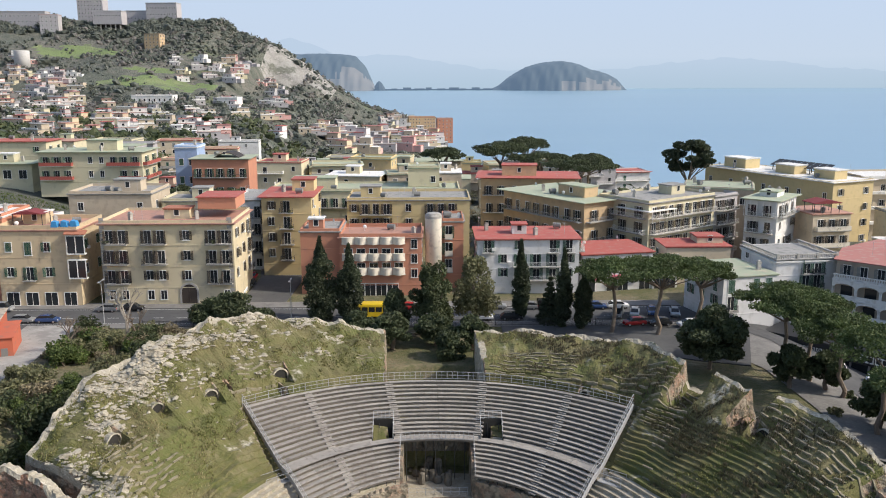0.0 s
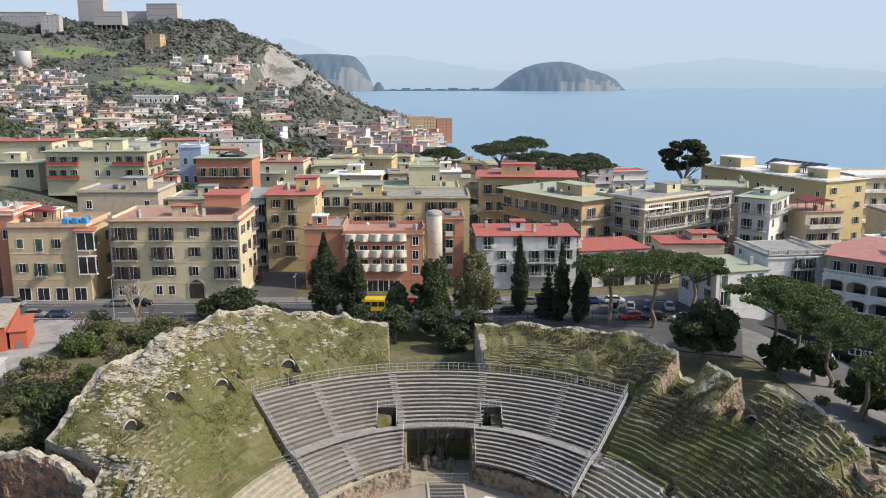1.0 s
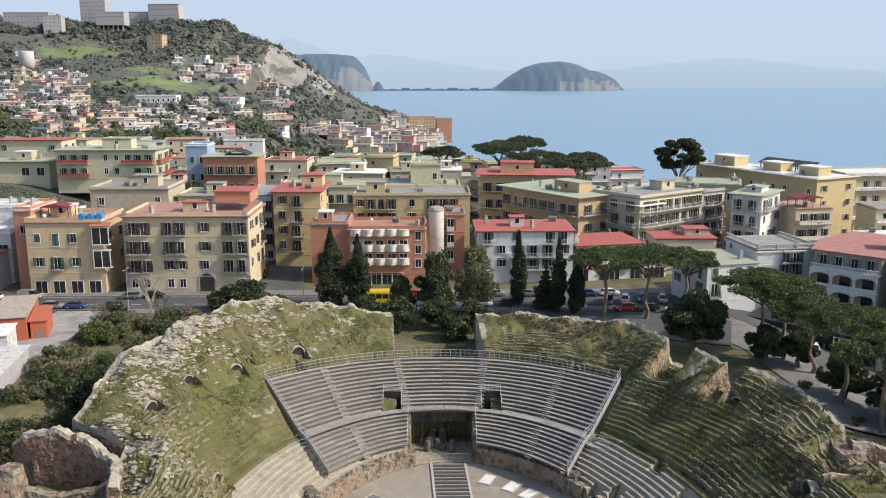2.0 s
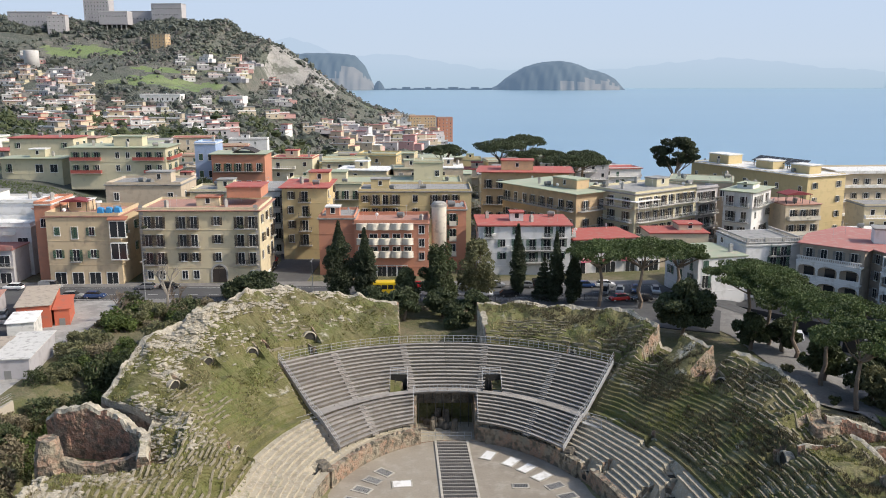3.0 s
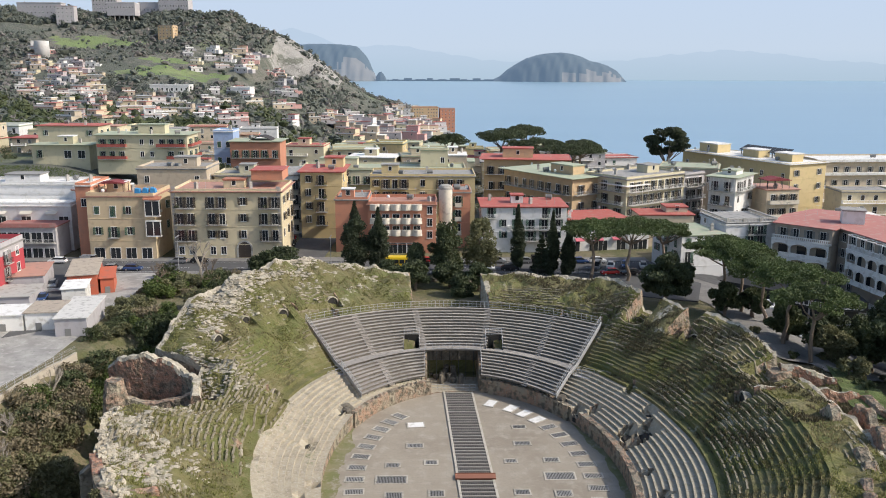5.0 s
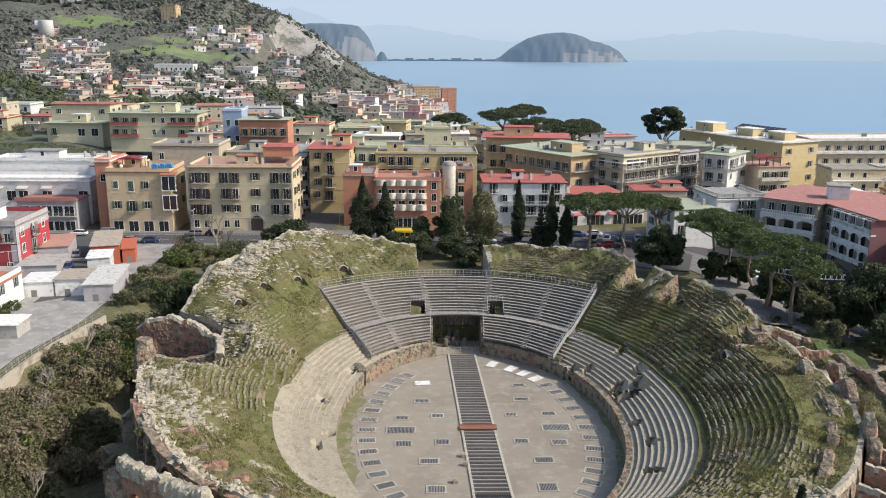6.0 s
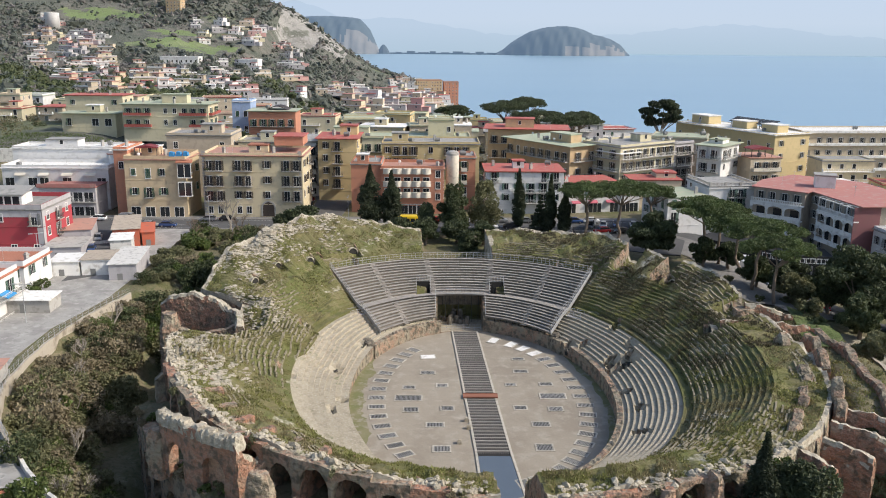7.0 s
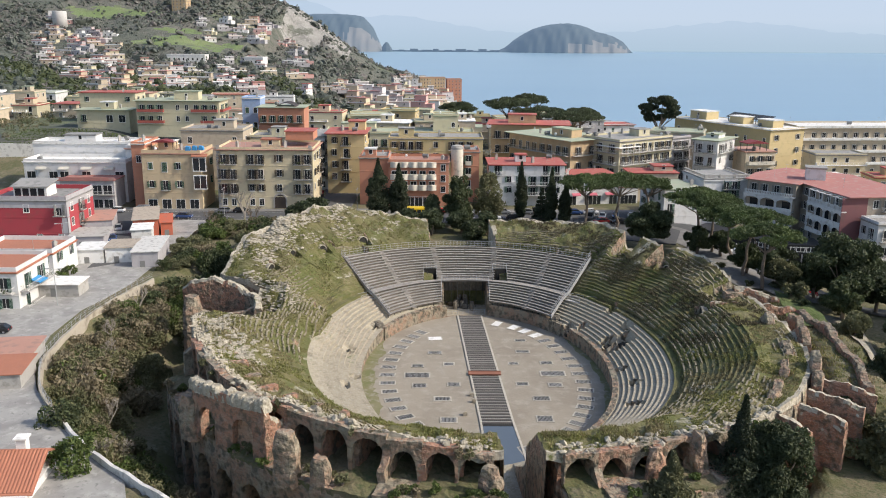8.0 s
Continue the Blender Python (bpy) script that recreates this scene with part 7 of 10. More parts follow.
house_low = building("house", "low yellowish house with red roof and green shutters", 51.7, 174, 0, 13.8, 9, 9.0, 17.5, "sand", "red", front=["c...", "...."], left=["s.", ".."], clutter=2, parapet=0, seed=24, hut=(7.5, 3, 5.5, 5, 1.4, "red"))
building("shop_house", "low white terrace building with roof plants", 48.0, 170.3, 10, 5.6, 6, 9.2, 14.0, "white", "pink", front=["gg"], clutter=0, parapet=0.7, seed=124)


# long apartment house with arched loggias
def arch_loggia(house, m, width, n, z, deep, h=3.0):
    """A storey of open arches: slab, arcaded front wall with rounded openings, and a rail."""
    step = width / n
    b = Blocks()
    b.box(0, -deep, z - 0.25, width, 0, z)
    for k in range(n):
        x0 = k * step
        pts = [(x0 + 0.22, 0.0), (x0 + 0.22, h * 0.62)]
        pts += [(x0 + step / 2 - math.cos(a) * (step / 2 - 0.22), h * 0.62 + math.sin(a) * h * 0.26) for a in np.linspace(0, math.pi, 11)[1:-1]]
        pts += [(x0 + step - 0.22, h * 0.62), (x0 + step - 0.22, 0.0)]
        full = [(x0, 0.0), (x0, h * 0.62)] + [(p[0], h) for p in pts[2:-2]] + [(x0 + step, h * 0.62), (x0 + step, 0.0)]
        rings = [[(a[0], -deep, z + a[1]), (q[0], -deep, z + q[1]), (q[0], -deep + 0.25, z + q[1]), (a[0], -deep + 0.25, z + a[1])] for a, q in zip(pts, full)]
        b.sweep(rings)
        b.box(x0, -deep, z + h * 0.6, x0 + 0.22, -deep + 0.25, z + h).box(x0 + step - 0.22, -deep, z + h * 0.6, x0 + step, -deep + 0.25, z + h)
    b.box(0.22, -deep + 0.05, z, width - 0.22, -deep + 0.13, z + 0.85)
    log = child("loggia", b.mesh("loggia", WHITE), house, m, label="white arched loggia")
    for k in range(n):
        child("pane", cached(("pane", 2.0, 2.2), lambda: pane_mesh(2.0, 2.2)), log, pose(k * step + step / 2, 0, z + 0.05))
    return log


def terrace_rail(width, deep):
    b = Blocks().box(-0.1, -deep - 0.05, 0.0, width + 0.1, 0.0, 0.3).box(0, -deep, 1.1, width, -deep + 0.22, 1.25)
    for x in np.arange(0.2, width - 0.1, 0.42):
        b.box(x, -deep + 0.03, 0.3, x + 0.2, -deep + 0.19, 1.1)
    return b.mesh("terrace_rail", WHITE)


house_i = thing("apartment_house", "long greyish apartment house with arched loggias and pinkish-red roof", "house", pose(76, 148.5, 2.2))
plan_i = [(0, 0), (9, -8.5), (11.6, -6.3), (14.4, -25.5), (32, -23.5), (29, 6), (17, 17), (6, 9)]
solid_roof(house_i, "wall", plan_i, 0.0, 18.1, WALL["taupe"])
out_i = [(-0.8, -0.2), (9.1, -9.5), (11.0, -7.6), (13.8, -26.4), (32.5, -24.4), (29.8, 6.3), (17, 18), (5.6, 9.8)]
solid_roof(house_i, "roof", out_i, 18.1, 18.3, WORN_RED, "worn pinkish-red flat roof")
rnd_i = random.Random(25)
face_1 = pose(0, 0, 1.0, 0, 0, -43.36)
face_2 = pose(9, -8.5, 1.0, 0, 0, 40.2)
face_3 = pose(11.6, -6.3, 1.0, 0, 0, -81.7)
face_4 = pose(14.4, -25.5, 1.0, 0, 0, 6.5)
facade(house_i, face_1, 12.38, 5, 17.1, ["ssss", "....", "....", "....", "...."], "taupe", "grey", False, rnd_i, WHITE, False, 0.4)
facade(house_i, face_3, 19.4, 5, 17.1, ["sswsss", "ss....", "ss....", "ss....", "......"], "taupe", "grey", False, rnd_i, WHITE, False, 0.4)
facade(house_i, face_4 @ pose(4.5, 0, 0), 12.0, 5, 17.1, ["sBBs", "BBBs", "BBBs", "BBBs", "...."], "taupe", "grey", False, rnd_i, WHITE, False, 0.4)
for z in (6.85, 10.25):
    arch_loggia(house_i, face_1, 12.38, 3, z, 1.7, 3.3)
    arch_loggia(house_i, face_3 @ pose(5.6, 0, 0), 13.8, 4, z, 1.9, 3.3)
for z in (3.3,):
    child("balcony", balcony_mesh(13.8, 1.9, WHITE), house_i, face_3 @ pose(12.5, 0, z))
    child("railing", railing_mesh(13.8, 1.9, WHITE, True), house_i, face_3 @ pose(12.5, 0, z))
child("terrace_rail", terrace_rail(12.38, 1.75), house_i, face_1 @ pose(0, 0, 13.6), label="white balustrade of the upper terrace")
child("terrace_rail", terrace_rail(13.8, 1.95), house_i, face_3 @ pose(5.6, 0, 13.6), label="white balustrade of the upper terrace")
child("end_wall", Blocks().box(-2.0, -0.12, 0.0, 4.2, 0.02, 17.0).mesh("end_wall", WALL["maroon"]), house_i, face_4, label="maroon plastered end wall")
perg = Blocks()
for k in range(6):
    perg.box(5.8 + k * 2.65, -1.85, 14.8, 5.92 + k * 2.65, -1.73, 16.8).box(5.8 + k * 2.65, -1.95, 16.8, 5.92 + k * 2.65, 0.0, 16.92)
perg.box(5.7, -1.9, 16.65, 19.3, -1.7, 16.8).box(5.7, -1.0, 16.92, 19.3, -0.9, 17.0)
child("pergola_frame", perg.mesh("pergola_frame", WHITE), house_i, face_3, label="white steel pergola frame")
pent = child("stair_hut", Blocks().box(0, 0, 0, 4.6, 4.4, 3.0).mesh("stair_hut", WALL["white"]), house_i, pose(14.0, -2.0, 18.3, 0, 0, -20), label="white rooftop stair hut")
child("hut_roof", roof_mesh(4.6, 4.4, GREY_ROOF, 0.3), pent, pose(0, 0, 3.0))
for k, (ax, ay) in enumerate(((8, 3), (18, -14), (22, -6), (13, 8))):
    child("antenna", cached("antenna", antenna_mesh), house_i, pose(ax, ay, 18.3, 0, 0, 40 * k))

# dark shop front under the arched house: letters of trade names are plain shapes
FASCIA = mat("black_fascia", (0.018, 0.019, 0.022), (0.028, 0.028, 0.03), rough=0.5)
shop = thing("shop_row", "dark single-storey shop front with black fascia", "shop", pose(60.5, 141.8, 4.2, 0, 0, -45.5))
second = pose(24.2, 0, 0, 0, 0, 37)
child("fascia", Blocks().box(0, 0, 2.5, 24.2, 0.4, 4.6).box(0, 0, 4.6, 24.2, 8, 4.8).mesh("fascia", FASCIA), shop)
child("fascia", Blocks().box(0.02, 0, 2.5, 8.2, 0.4, 4.5).box(0.02, 0, 4.5, 8.2, 8, 4.7).mesh("fascia", FASCIA), shop, second)
child("wall", Blocks().box(0, 0.5, -2, 24.2, 8, 2.5).mesh("wall", WALL["grey"]), shop)
child("wall", Blocks().box(0.3, 0.5, -2, 8.2, 8, 2.5).mesh("wall", WALL["grey"]), shop, second)
for k in range(8):
    child("pane", cached(("pane", 2.6, 2.5), lambda: pane_mesh(2.6, 2.5)), shop, pose(1.5 + 3 * k, 0.48, 0))
for k in range(2):
    child("pane", cached(("pane", 2.6, 2.5), lambda: pane_mesh(2.6, 2.5)), shop, second @ pose(2.4 + 3 * k, 0.48, 0))


def stroke(k):
    return cached(("stroke", k % 3), lambda: Blocks().box(0, -0.07, 0, 0.6, 0, 0.2).box(0.2 * (k % 3), -0.07, 0.2, 0.2 * (k % 3) + 0.18, 0, 1.05).box(0, -0.07, 1.05, 0.6, 0, 1.25).mesh("sign_stroke", WHITE))


for k in range(9):
    child("sign_stroke", stroke(k), shop, pose(16.6 + 0.78 * k, -0.002, 2.95), label="white raised sign stroke")
    child("sign_stroke", stroke(k + 1), shop, second @ pose(0.8 + 0.74 * k, -0.002, 3.0), label="white raised sign stroke")
word = bpy.data.curves.new("sign_text", "FONT")
word.body, word.size, word.extrude = "supermercato", 1.3, 0.03
word.materials.append(WHITE)
word_ob = new("sign_text", word)
bpy.context.view_layer.update()
word_mesh = bpy.data.meshes.new_from_object(word_ob.evaluated_get(bpy.context.evaluated_depsgraph_get()))
bpy.data.objects.remove(word_ob)
child("sign_text", word_mesh, shop, pose(3.2, -0.05, 3.1, 90, 0, 0), label="white raised lettering")
annex = building("apartment_house", "white balconied house at the street corner", 93.5, 115.5, 4, 11, 7, 4, 15.6, "white", "grey", front=["BBB", "BBB", "BBB"], left=["sB", "sB", "sB"], shut="grey", clutter=2, seed=28, rail=WHITE)

# ---- houses and yards beside the ditch ----
red_house = building("house", "dark red house with white corner strips and grey shutters", -104, 120, 0, 17.8, 15, 9.0, 19.2, "red", "grey", front=["w..w..b", ".......", "w...w.w"][:3], right=["wbw", "wbw", "w.w"], shut="grey", clutter=4, parapet=1.1, seed=31)
strips = Blocks().box(-0.06, -0.06, 0, 1.2, 0.02, 11.2).box(16.6, -0.06, 0, 17.86, 0.02, 11.2).box(17.78, -0.06, 0, 17.86, 1.2, 11.2).box(-0.06, -0.08, 9.6, 17.88, 0.02, 12.3).box(17.78, -0.08, 9.6, 17.88, 15, 12.3)
child("corner_strip", strips.mesh("corner_strip", WALL["grey"]), red_house, label="pale grey corner strips and cornice")
veranda = child("veranda", Blocks().box(4.5, 4, 11.2, 12, 9, 13.6).mesh("veranda", WHITE), red_house, label="white glazed roof veranda")
child("hut_roof", Blocks().sweep([[(4, 3.5, 13.6), (12.6, 3.5, 13.6), (12.6, 3.5, 13.8), (4, 3.5, 13.8)], [(4, 9.5, 14.6), (12.6, 9.5, 14.6), (12.6, 9.5, 14.8), (4, 9.5, 14.8)]]).mesh("hut_roof", GREY_ROOF), veranda)
for k in range(4):
    child("pane", cached(("pane", 1.4, 1.8), lambda: pane_mesh(1.4, 1.8)), veranda, pose(5.5 + 1.75 * k, 3.99, 11.5))
white_long = building("house", "long white terraced building with sun blinds", -118, 168, 0, 28.2, 10, 10.5, 20.6, "white", "white", front=["g.gg.g..g", "....B...."], right=["..", ".."], clutter=2, parapet=0.9, seed=32)
for k in range(4):
    child("awning", cached("cream_awning", lambda: awning_mesh(2.8, 1.3, mat("cream_canvas", (0.62, 0.58, 0.50)))), white_long, pose(5 + 6.2 * k, -0.02, 9.4), label="cream striped sun blind")
for k in range(9):
    child("potted_plant", cached(("plant", k % 4), lambda: plant_mesh(k % 4, 0.7)), white_long, pose(1.5 + 3.1 * k, 0.6, 11.2))
building("house", "white upper house with stepped flat roofs", -120, 179, 0, 30, 10, 13, 24.4, "white", "white", front=["g.w.g.w.w", "........."], clutter=5, parapet=0.7, hut=(8, 3, 9, 5, 2.0, "grey"), seed=132)
building("house", "white house wing with sloping terrace wall", -92.5, 176, -12, 12, 9, 10, 23.4, "white", "pink", front=["w..", "..."], clutter=4, parapet=1.0, seed=133)
shop_l = building("shop_house", "low dark shop building with red terrace above", -105.0, 160, 0, 14.5, 7.8, 9.3, 17.0, "grey", "worn", front=["ggggg", "ggggg"], clutter=0, parapet=0, seed=33, shut="green")
child("parapet", Blocks().box(-0.4, -0.5, 8.6, 14.9, -0.3, 9.6).mesh("parapet", WORN_RED), shop_l, label="worn red terrace front")
child("balcony", balcony_mesh(14.5, 1.2, CONCRETE), shop_l, pose(7.25, 0, 4.9))
child("railing", railing_mesh(14.5, 1.2, METAL, False), shop_l, pose(7.25, 0, 4.9))
lean = building("house", "narrow orange house with grey lean-to", -85.8, 162, 0, 3.6, 12, 9.3, 26.5, "orange", "white", front=["w", ".", "."], clutter=1, seed=34)
white_low = building("house", "white house with railed roof terrace", -92, 92, 0, 14.6, 11, 8.6, 14.4, "white", "tile", front=["BBBB", "w.w."], right=["ss", ".."], clutter=3, parapet=1.0, rail=WHITE, seed=35)
white_low2 = building("house", "white balconied house with blue awning by the yard", -96, 74, 0, 20.5, 12, 8.6, 15.8, "white", "tile", front=["BBBBB", "s.s.s"], right=["BB", "BB"], clutter=3, parapet=0.9, rail=WHITE, seed=36)
child("awning", awning_mesh(3.2, 1.6, CYAN), white_low2, pose(20.6, 6, 5.2, 0, 0, 90), label="bright blue awning")


def shed(label, x, y, turn, w, d, z, h, wall, roof, slope=0.4):
    s = thing("shed", label, "shed", pose(x, y, z - 0.5, 0, 0, turn))
    child("wall", Blocks().box(0, 0, 0, w, d, h + 0.5).mesh("wall", wall), s)
    child("roof", Blocks().sweep([[(-0.3, -0.3, h + 0.5), (w + 0.3, -0.3, h + 0.5), (w + 0.3, -0.3, h + 0.62), (-0.3, -0.3, h + 0.62)],
                                  [(-0.3, d + 0.3, h + 0.5 + slope), (w + 0.3, d + 0.3, h + 0.5 + slope), (w + 0.3, d + 0.3, h + 0.62 + slope), (-0.3, d + 0.3, h + 0.62 + slope)]]).mesh("roof", roof), s)
    child("door_leaf", Blocks().box(w * 0.3, -0.05, 0.5, w * 0.3 + 1.0, 0.02, 2.4).mesh("door_leaf", SHUTTER_GREY), s)
    return s


ORANGE_RED = mat("orange_red_plaster", (0.50, 0.125, 0.065), (0.44, 0.115, 0.065), third=(0.36, 0.13, 0.085))
OLD_WHITE = mat("stained_whitewash", (0.66, 0.64, 0.60), (0.56, 0.545, 0.51), scale=1.2, third=(0.40, 0.385, 0.355))
OLD_ROOF = mat("dusty_roof_felt", (0.44, 0.37, 0.29), (0.36, 0.305, 0.245), scale=1.2, third=(0.27, 0.235, 0.195))
shed("long orange-red outbuilding with dusty flat roof", -74.0, 126.2, 17, 5.6, 15.2, 8.8, 4.7, ORANGE_RED, OLD_ROOF, 0.05)
shed("small orange-red lean-to by the lane", -68.4, 128.6, 17, 2.6, 8.0, 8.8, 3.6, ORANGE_RED, ORANGE_RED, 0.5)
shed("small white hut with overhanging flat roof", -71.0, 116.6, 14, 4.2, 6.4, 8.8, 4.6, OLD_WHITE, WHITE, 0.1)
shed("low store with broad white flat roof", -65.6, 100.8, 8, 5.2, 13.4, 8.8, 3.7, WALL["grey"], OLD_WHITE, 0.1)
shed("white store with weathered roof", -72.2, 104.2, 7, 5.6, 7.0, 8.8, 3.7, WHITE, OLD_ROOF, 0.1)
shed("white yard building with flat roof", -78.0, 103.4, 7, 5.5, 6.4, 8.8, 3.4, WHITE, WHITE, 0.1)
shed("grey house with dusty pink roof by the lane", -86.2, 127.2, 15, 6.6, 12, 8.8, 4.2, WALL["grey"], PINK_ROOF, 0.05)
shed("dark grey flat-roofed garage", -85.0, 116.5, 8, 7.5, 9, 8.8, 3.0, WALL["grey"], CONCRETE, 0.05)
shed("open shelter with white roof", -75.4, 80.9, 1, 7.1, 4.7, 9.0, 2.6, CONCRETE, WHITE, 0.15)
yard_wall = thing("yard_wall", "low white wall beside the lane", "wall", pose(-80.9, 128.0, 9.2, 0, 0, 107))
child("wall", Blocks().box(0, 0, -0.6, 22, 0.3, 1.3).box(0, -6.5, -0.6, 0.3, 0, 1.1).mesh("wall", OLD_WHITE), yard_wall)
shed("low shed with rusty red roof by the boundary wall", -66.0, 39.5, 8, 6.6, 6.5, 8.8, 2.6, CONCRETE, TILE_ROOF, 0.3)
shed("low lean-to with pale pink roof", -69.0, 47.0, 8, 7.5, 6.5, 8.8, 2.4, CONCRETE, PINK_ROOF, 0.3)


# house with ribbed clay roof in the near corner
tile_house = thing("house", "white house with ribbed clay tile roof and white terrace", "house", pose(-57.6, 8.6, 6.4, 0, 0, 4))
child("wall", Blocks().box(0, 0, -1, 12.5, 11, 3.8).mesh("wall", WALL["white"]), tile_house)
ribs = Blocks()
for k in range(36):
    x = -0.4 + k * 0.37
    ribs.sweep([[(x + 0.18 + math.cos(a) * 0.17, y, z + math.sin(a) * 0.11) for a in np.linspace(0, 6.283, 9)[:-1]] for y, z in ((2.6, 4.0), (7.5, 6.3), (12.2, 4.0))])
ribs.sweep([[(-0.5, y, z) for y, z in ((2.4, 3.75), (7.5, 6.1), (12.4, 3.75), (12.4, 3.9), (7.5, 6.25), (2.4, 3.9))], [(13.0, y, z) for y, z in ((2.4, 3.75), (7.5, 6.1), (12.4, 3.75), (12.4, 3.9), (7.5, 6.25), (2.4, 3.9))]])
child("roof", ribs.mesh("roof", TILE_ROOF), tile_house, label="ribbed red clay tile roof")
child("chimney", Blocks().box(9.5, 8.0, 4.5, 10.5, 9, 7.2).box(9.3, 7.8, 7.2, 10.7, 9.2, 7.4).mesh("chimney", WHITE), tile_house)
child("terrace", Blocks().box(0, -8, 2.6, 19.0, 2.4, 2.9).box(0, -8.0, -1, 19.0, -7.8, 2.6).box(18.8, -7.8, -1, 19.0, 2.4, 2.6).mesh("terrace", WHITE), tile_house, label="flat white roof terrace")


# ---- boundary wall round the ditch ----
def ditch_edge(k):
    """A place on the boundary wall, k from 0 at the near end to 1 by the sheds."""
    th = radians(238 - 96 * k)
    d = float(np.interp(238 - 96 * k, (142, 158, 188, 196, 206, 212, 222, 238), (48, 46.2, 46.2, 44.7, 41.5, 40.3, 38.3, 36.5)))
    return ring(th, d)


rings = []
for k in range(61):
    x, y = ditch_edge(k / 70)
    x2, y2 = ditch_edge(k / 70 + 0.01)
    t = Vector((x2 - x, y2 - y, 0)).normalized()
    s = Vector((-t.y, t.x, 0)) * 0.2
    z = 9.9 + 0.1 * math.sin(k * 1.7) + 0.3 * smoothstep(30, 10, k)
    rings.append([(x - s.x, y - s.y, 2), (x + s.x, y + s.y, 2), (x + s.x, y + s.y, z), (x - s.x, y - s.y, z)])
STAINED = mat("stained_concrete_wall", (0.46, 0.41, 0.33), (0.37, 0.325, 0.26), scale=0.5, third=(0.24, 0.20, 0.15), bump=0.2)
tagged(new("wall_boundary", Blocks().sweep(rings[23:]).mesh("wall_boundary", STAINED)), "long curved concrete boundary wall above the ditch", "wall", kind="structure")
tagged(new("wall_yard", Blocks().sweep(rings[:24]).mesh("wall_yard", OLD_WHITE)), "whitewashed yard wall above the ditch", "wall", kind="structure")
fence = thing("fence", "galvanised wire fence on top of the boundary wall", "fence")
post_me = Blocks().tube((0, 0, 0), (0, 0, 1.5), 0.04, n=5).mesh("post", METAL)
for k in range(26, 59):
    x, y = ditch_edge(k / 70)
    child("post", post_me, fence, pose(x, y, 9.6))
    x2, y2 = ditch_edge((k + 1) / 70)
    if k % 2 == 0:
        x3, y3 = ditch_edge((k + 2) / 70)
        wires = Blocks()
        for z in (10.0, 10.4, 10.8, 11.05):
            wires.tube((x, y, z), (x3, y3, z), 0.018, n=4)
        child("wire", wires.mesh("wire", METAL), fence)


def street_lamp(x, y, z, turn=0.0, h=7.0):
    lamp = thing("street_lamp", "tall grey street lamp with two heads", "street lamp", pose(x, y, z, 0, 0, turn), "street lamps")
    child("pole", cached(("pole", h), lambda: Blocks().tube((0, 0, -0.3), (0, 0, h), 0.09, 0.05).tube((-1.0, 0, h - 0.05), (1.0, 0, h - 0.05), 0.04).mesh("pole", METAL)), lamp)
    for s in (-1, 1):
        child("lamp_head", cached("lamp_head", lambda: Blocks().box(-0.35, -0.13, -0.08, 0.35, 0.13, 0.06).mesh("lamp_head", METAL)), lamp, pose(s * 1.1, 0, h))
    return lamp


street_lamp(-70.0, 76.0, 9.0)
street_lamp(-84, 112, 9.0, 30)
for x in (-58, -24, 8, 43):
    street_lamp(x, 147.0, 9.35, 90, 8.0)
street_lamp(60, 101, 8.8, 20, 8)

# ---- the town behind ----
TAKEN = [(-87, 158, -61, 174), (-62, 158, -33, 178), (-82, 186, -47, 206), (-45, 184, -35, 206), (-38, 170, -19, 202), (-24, 164, 12, 184), (-20, 201, 12, 219), (-45, 231, 10, 251),
         (11, 165, 55, 184), (18, 185, 62, 262), (38, 184, 76, 222), (68, 182, 106, 214), (84, 224, 150, 330), (60, 210, 90, 262), (66, 250, 100, 300), (120, 236, 190, 260), (52, 140, 78, 164), (46, 164, 68, 178), (68, 108, 112, 150), (-122, 146, -79, 190), (-150, 205, -100, 290), (-116, 245, -52, 278)]
EDGE = (0.05, 0.55)


def free(x0, y0, x1, y1):
    return all(x1 < a or x0 > c or y1 < b or y0 > d for a, b, c, d in TAKEN)


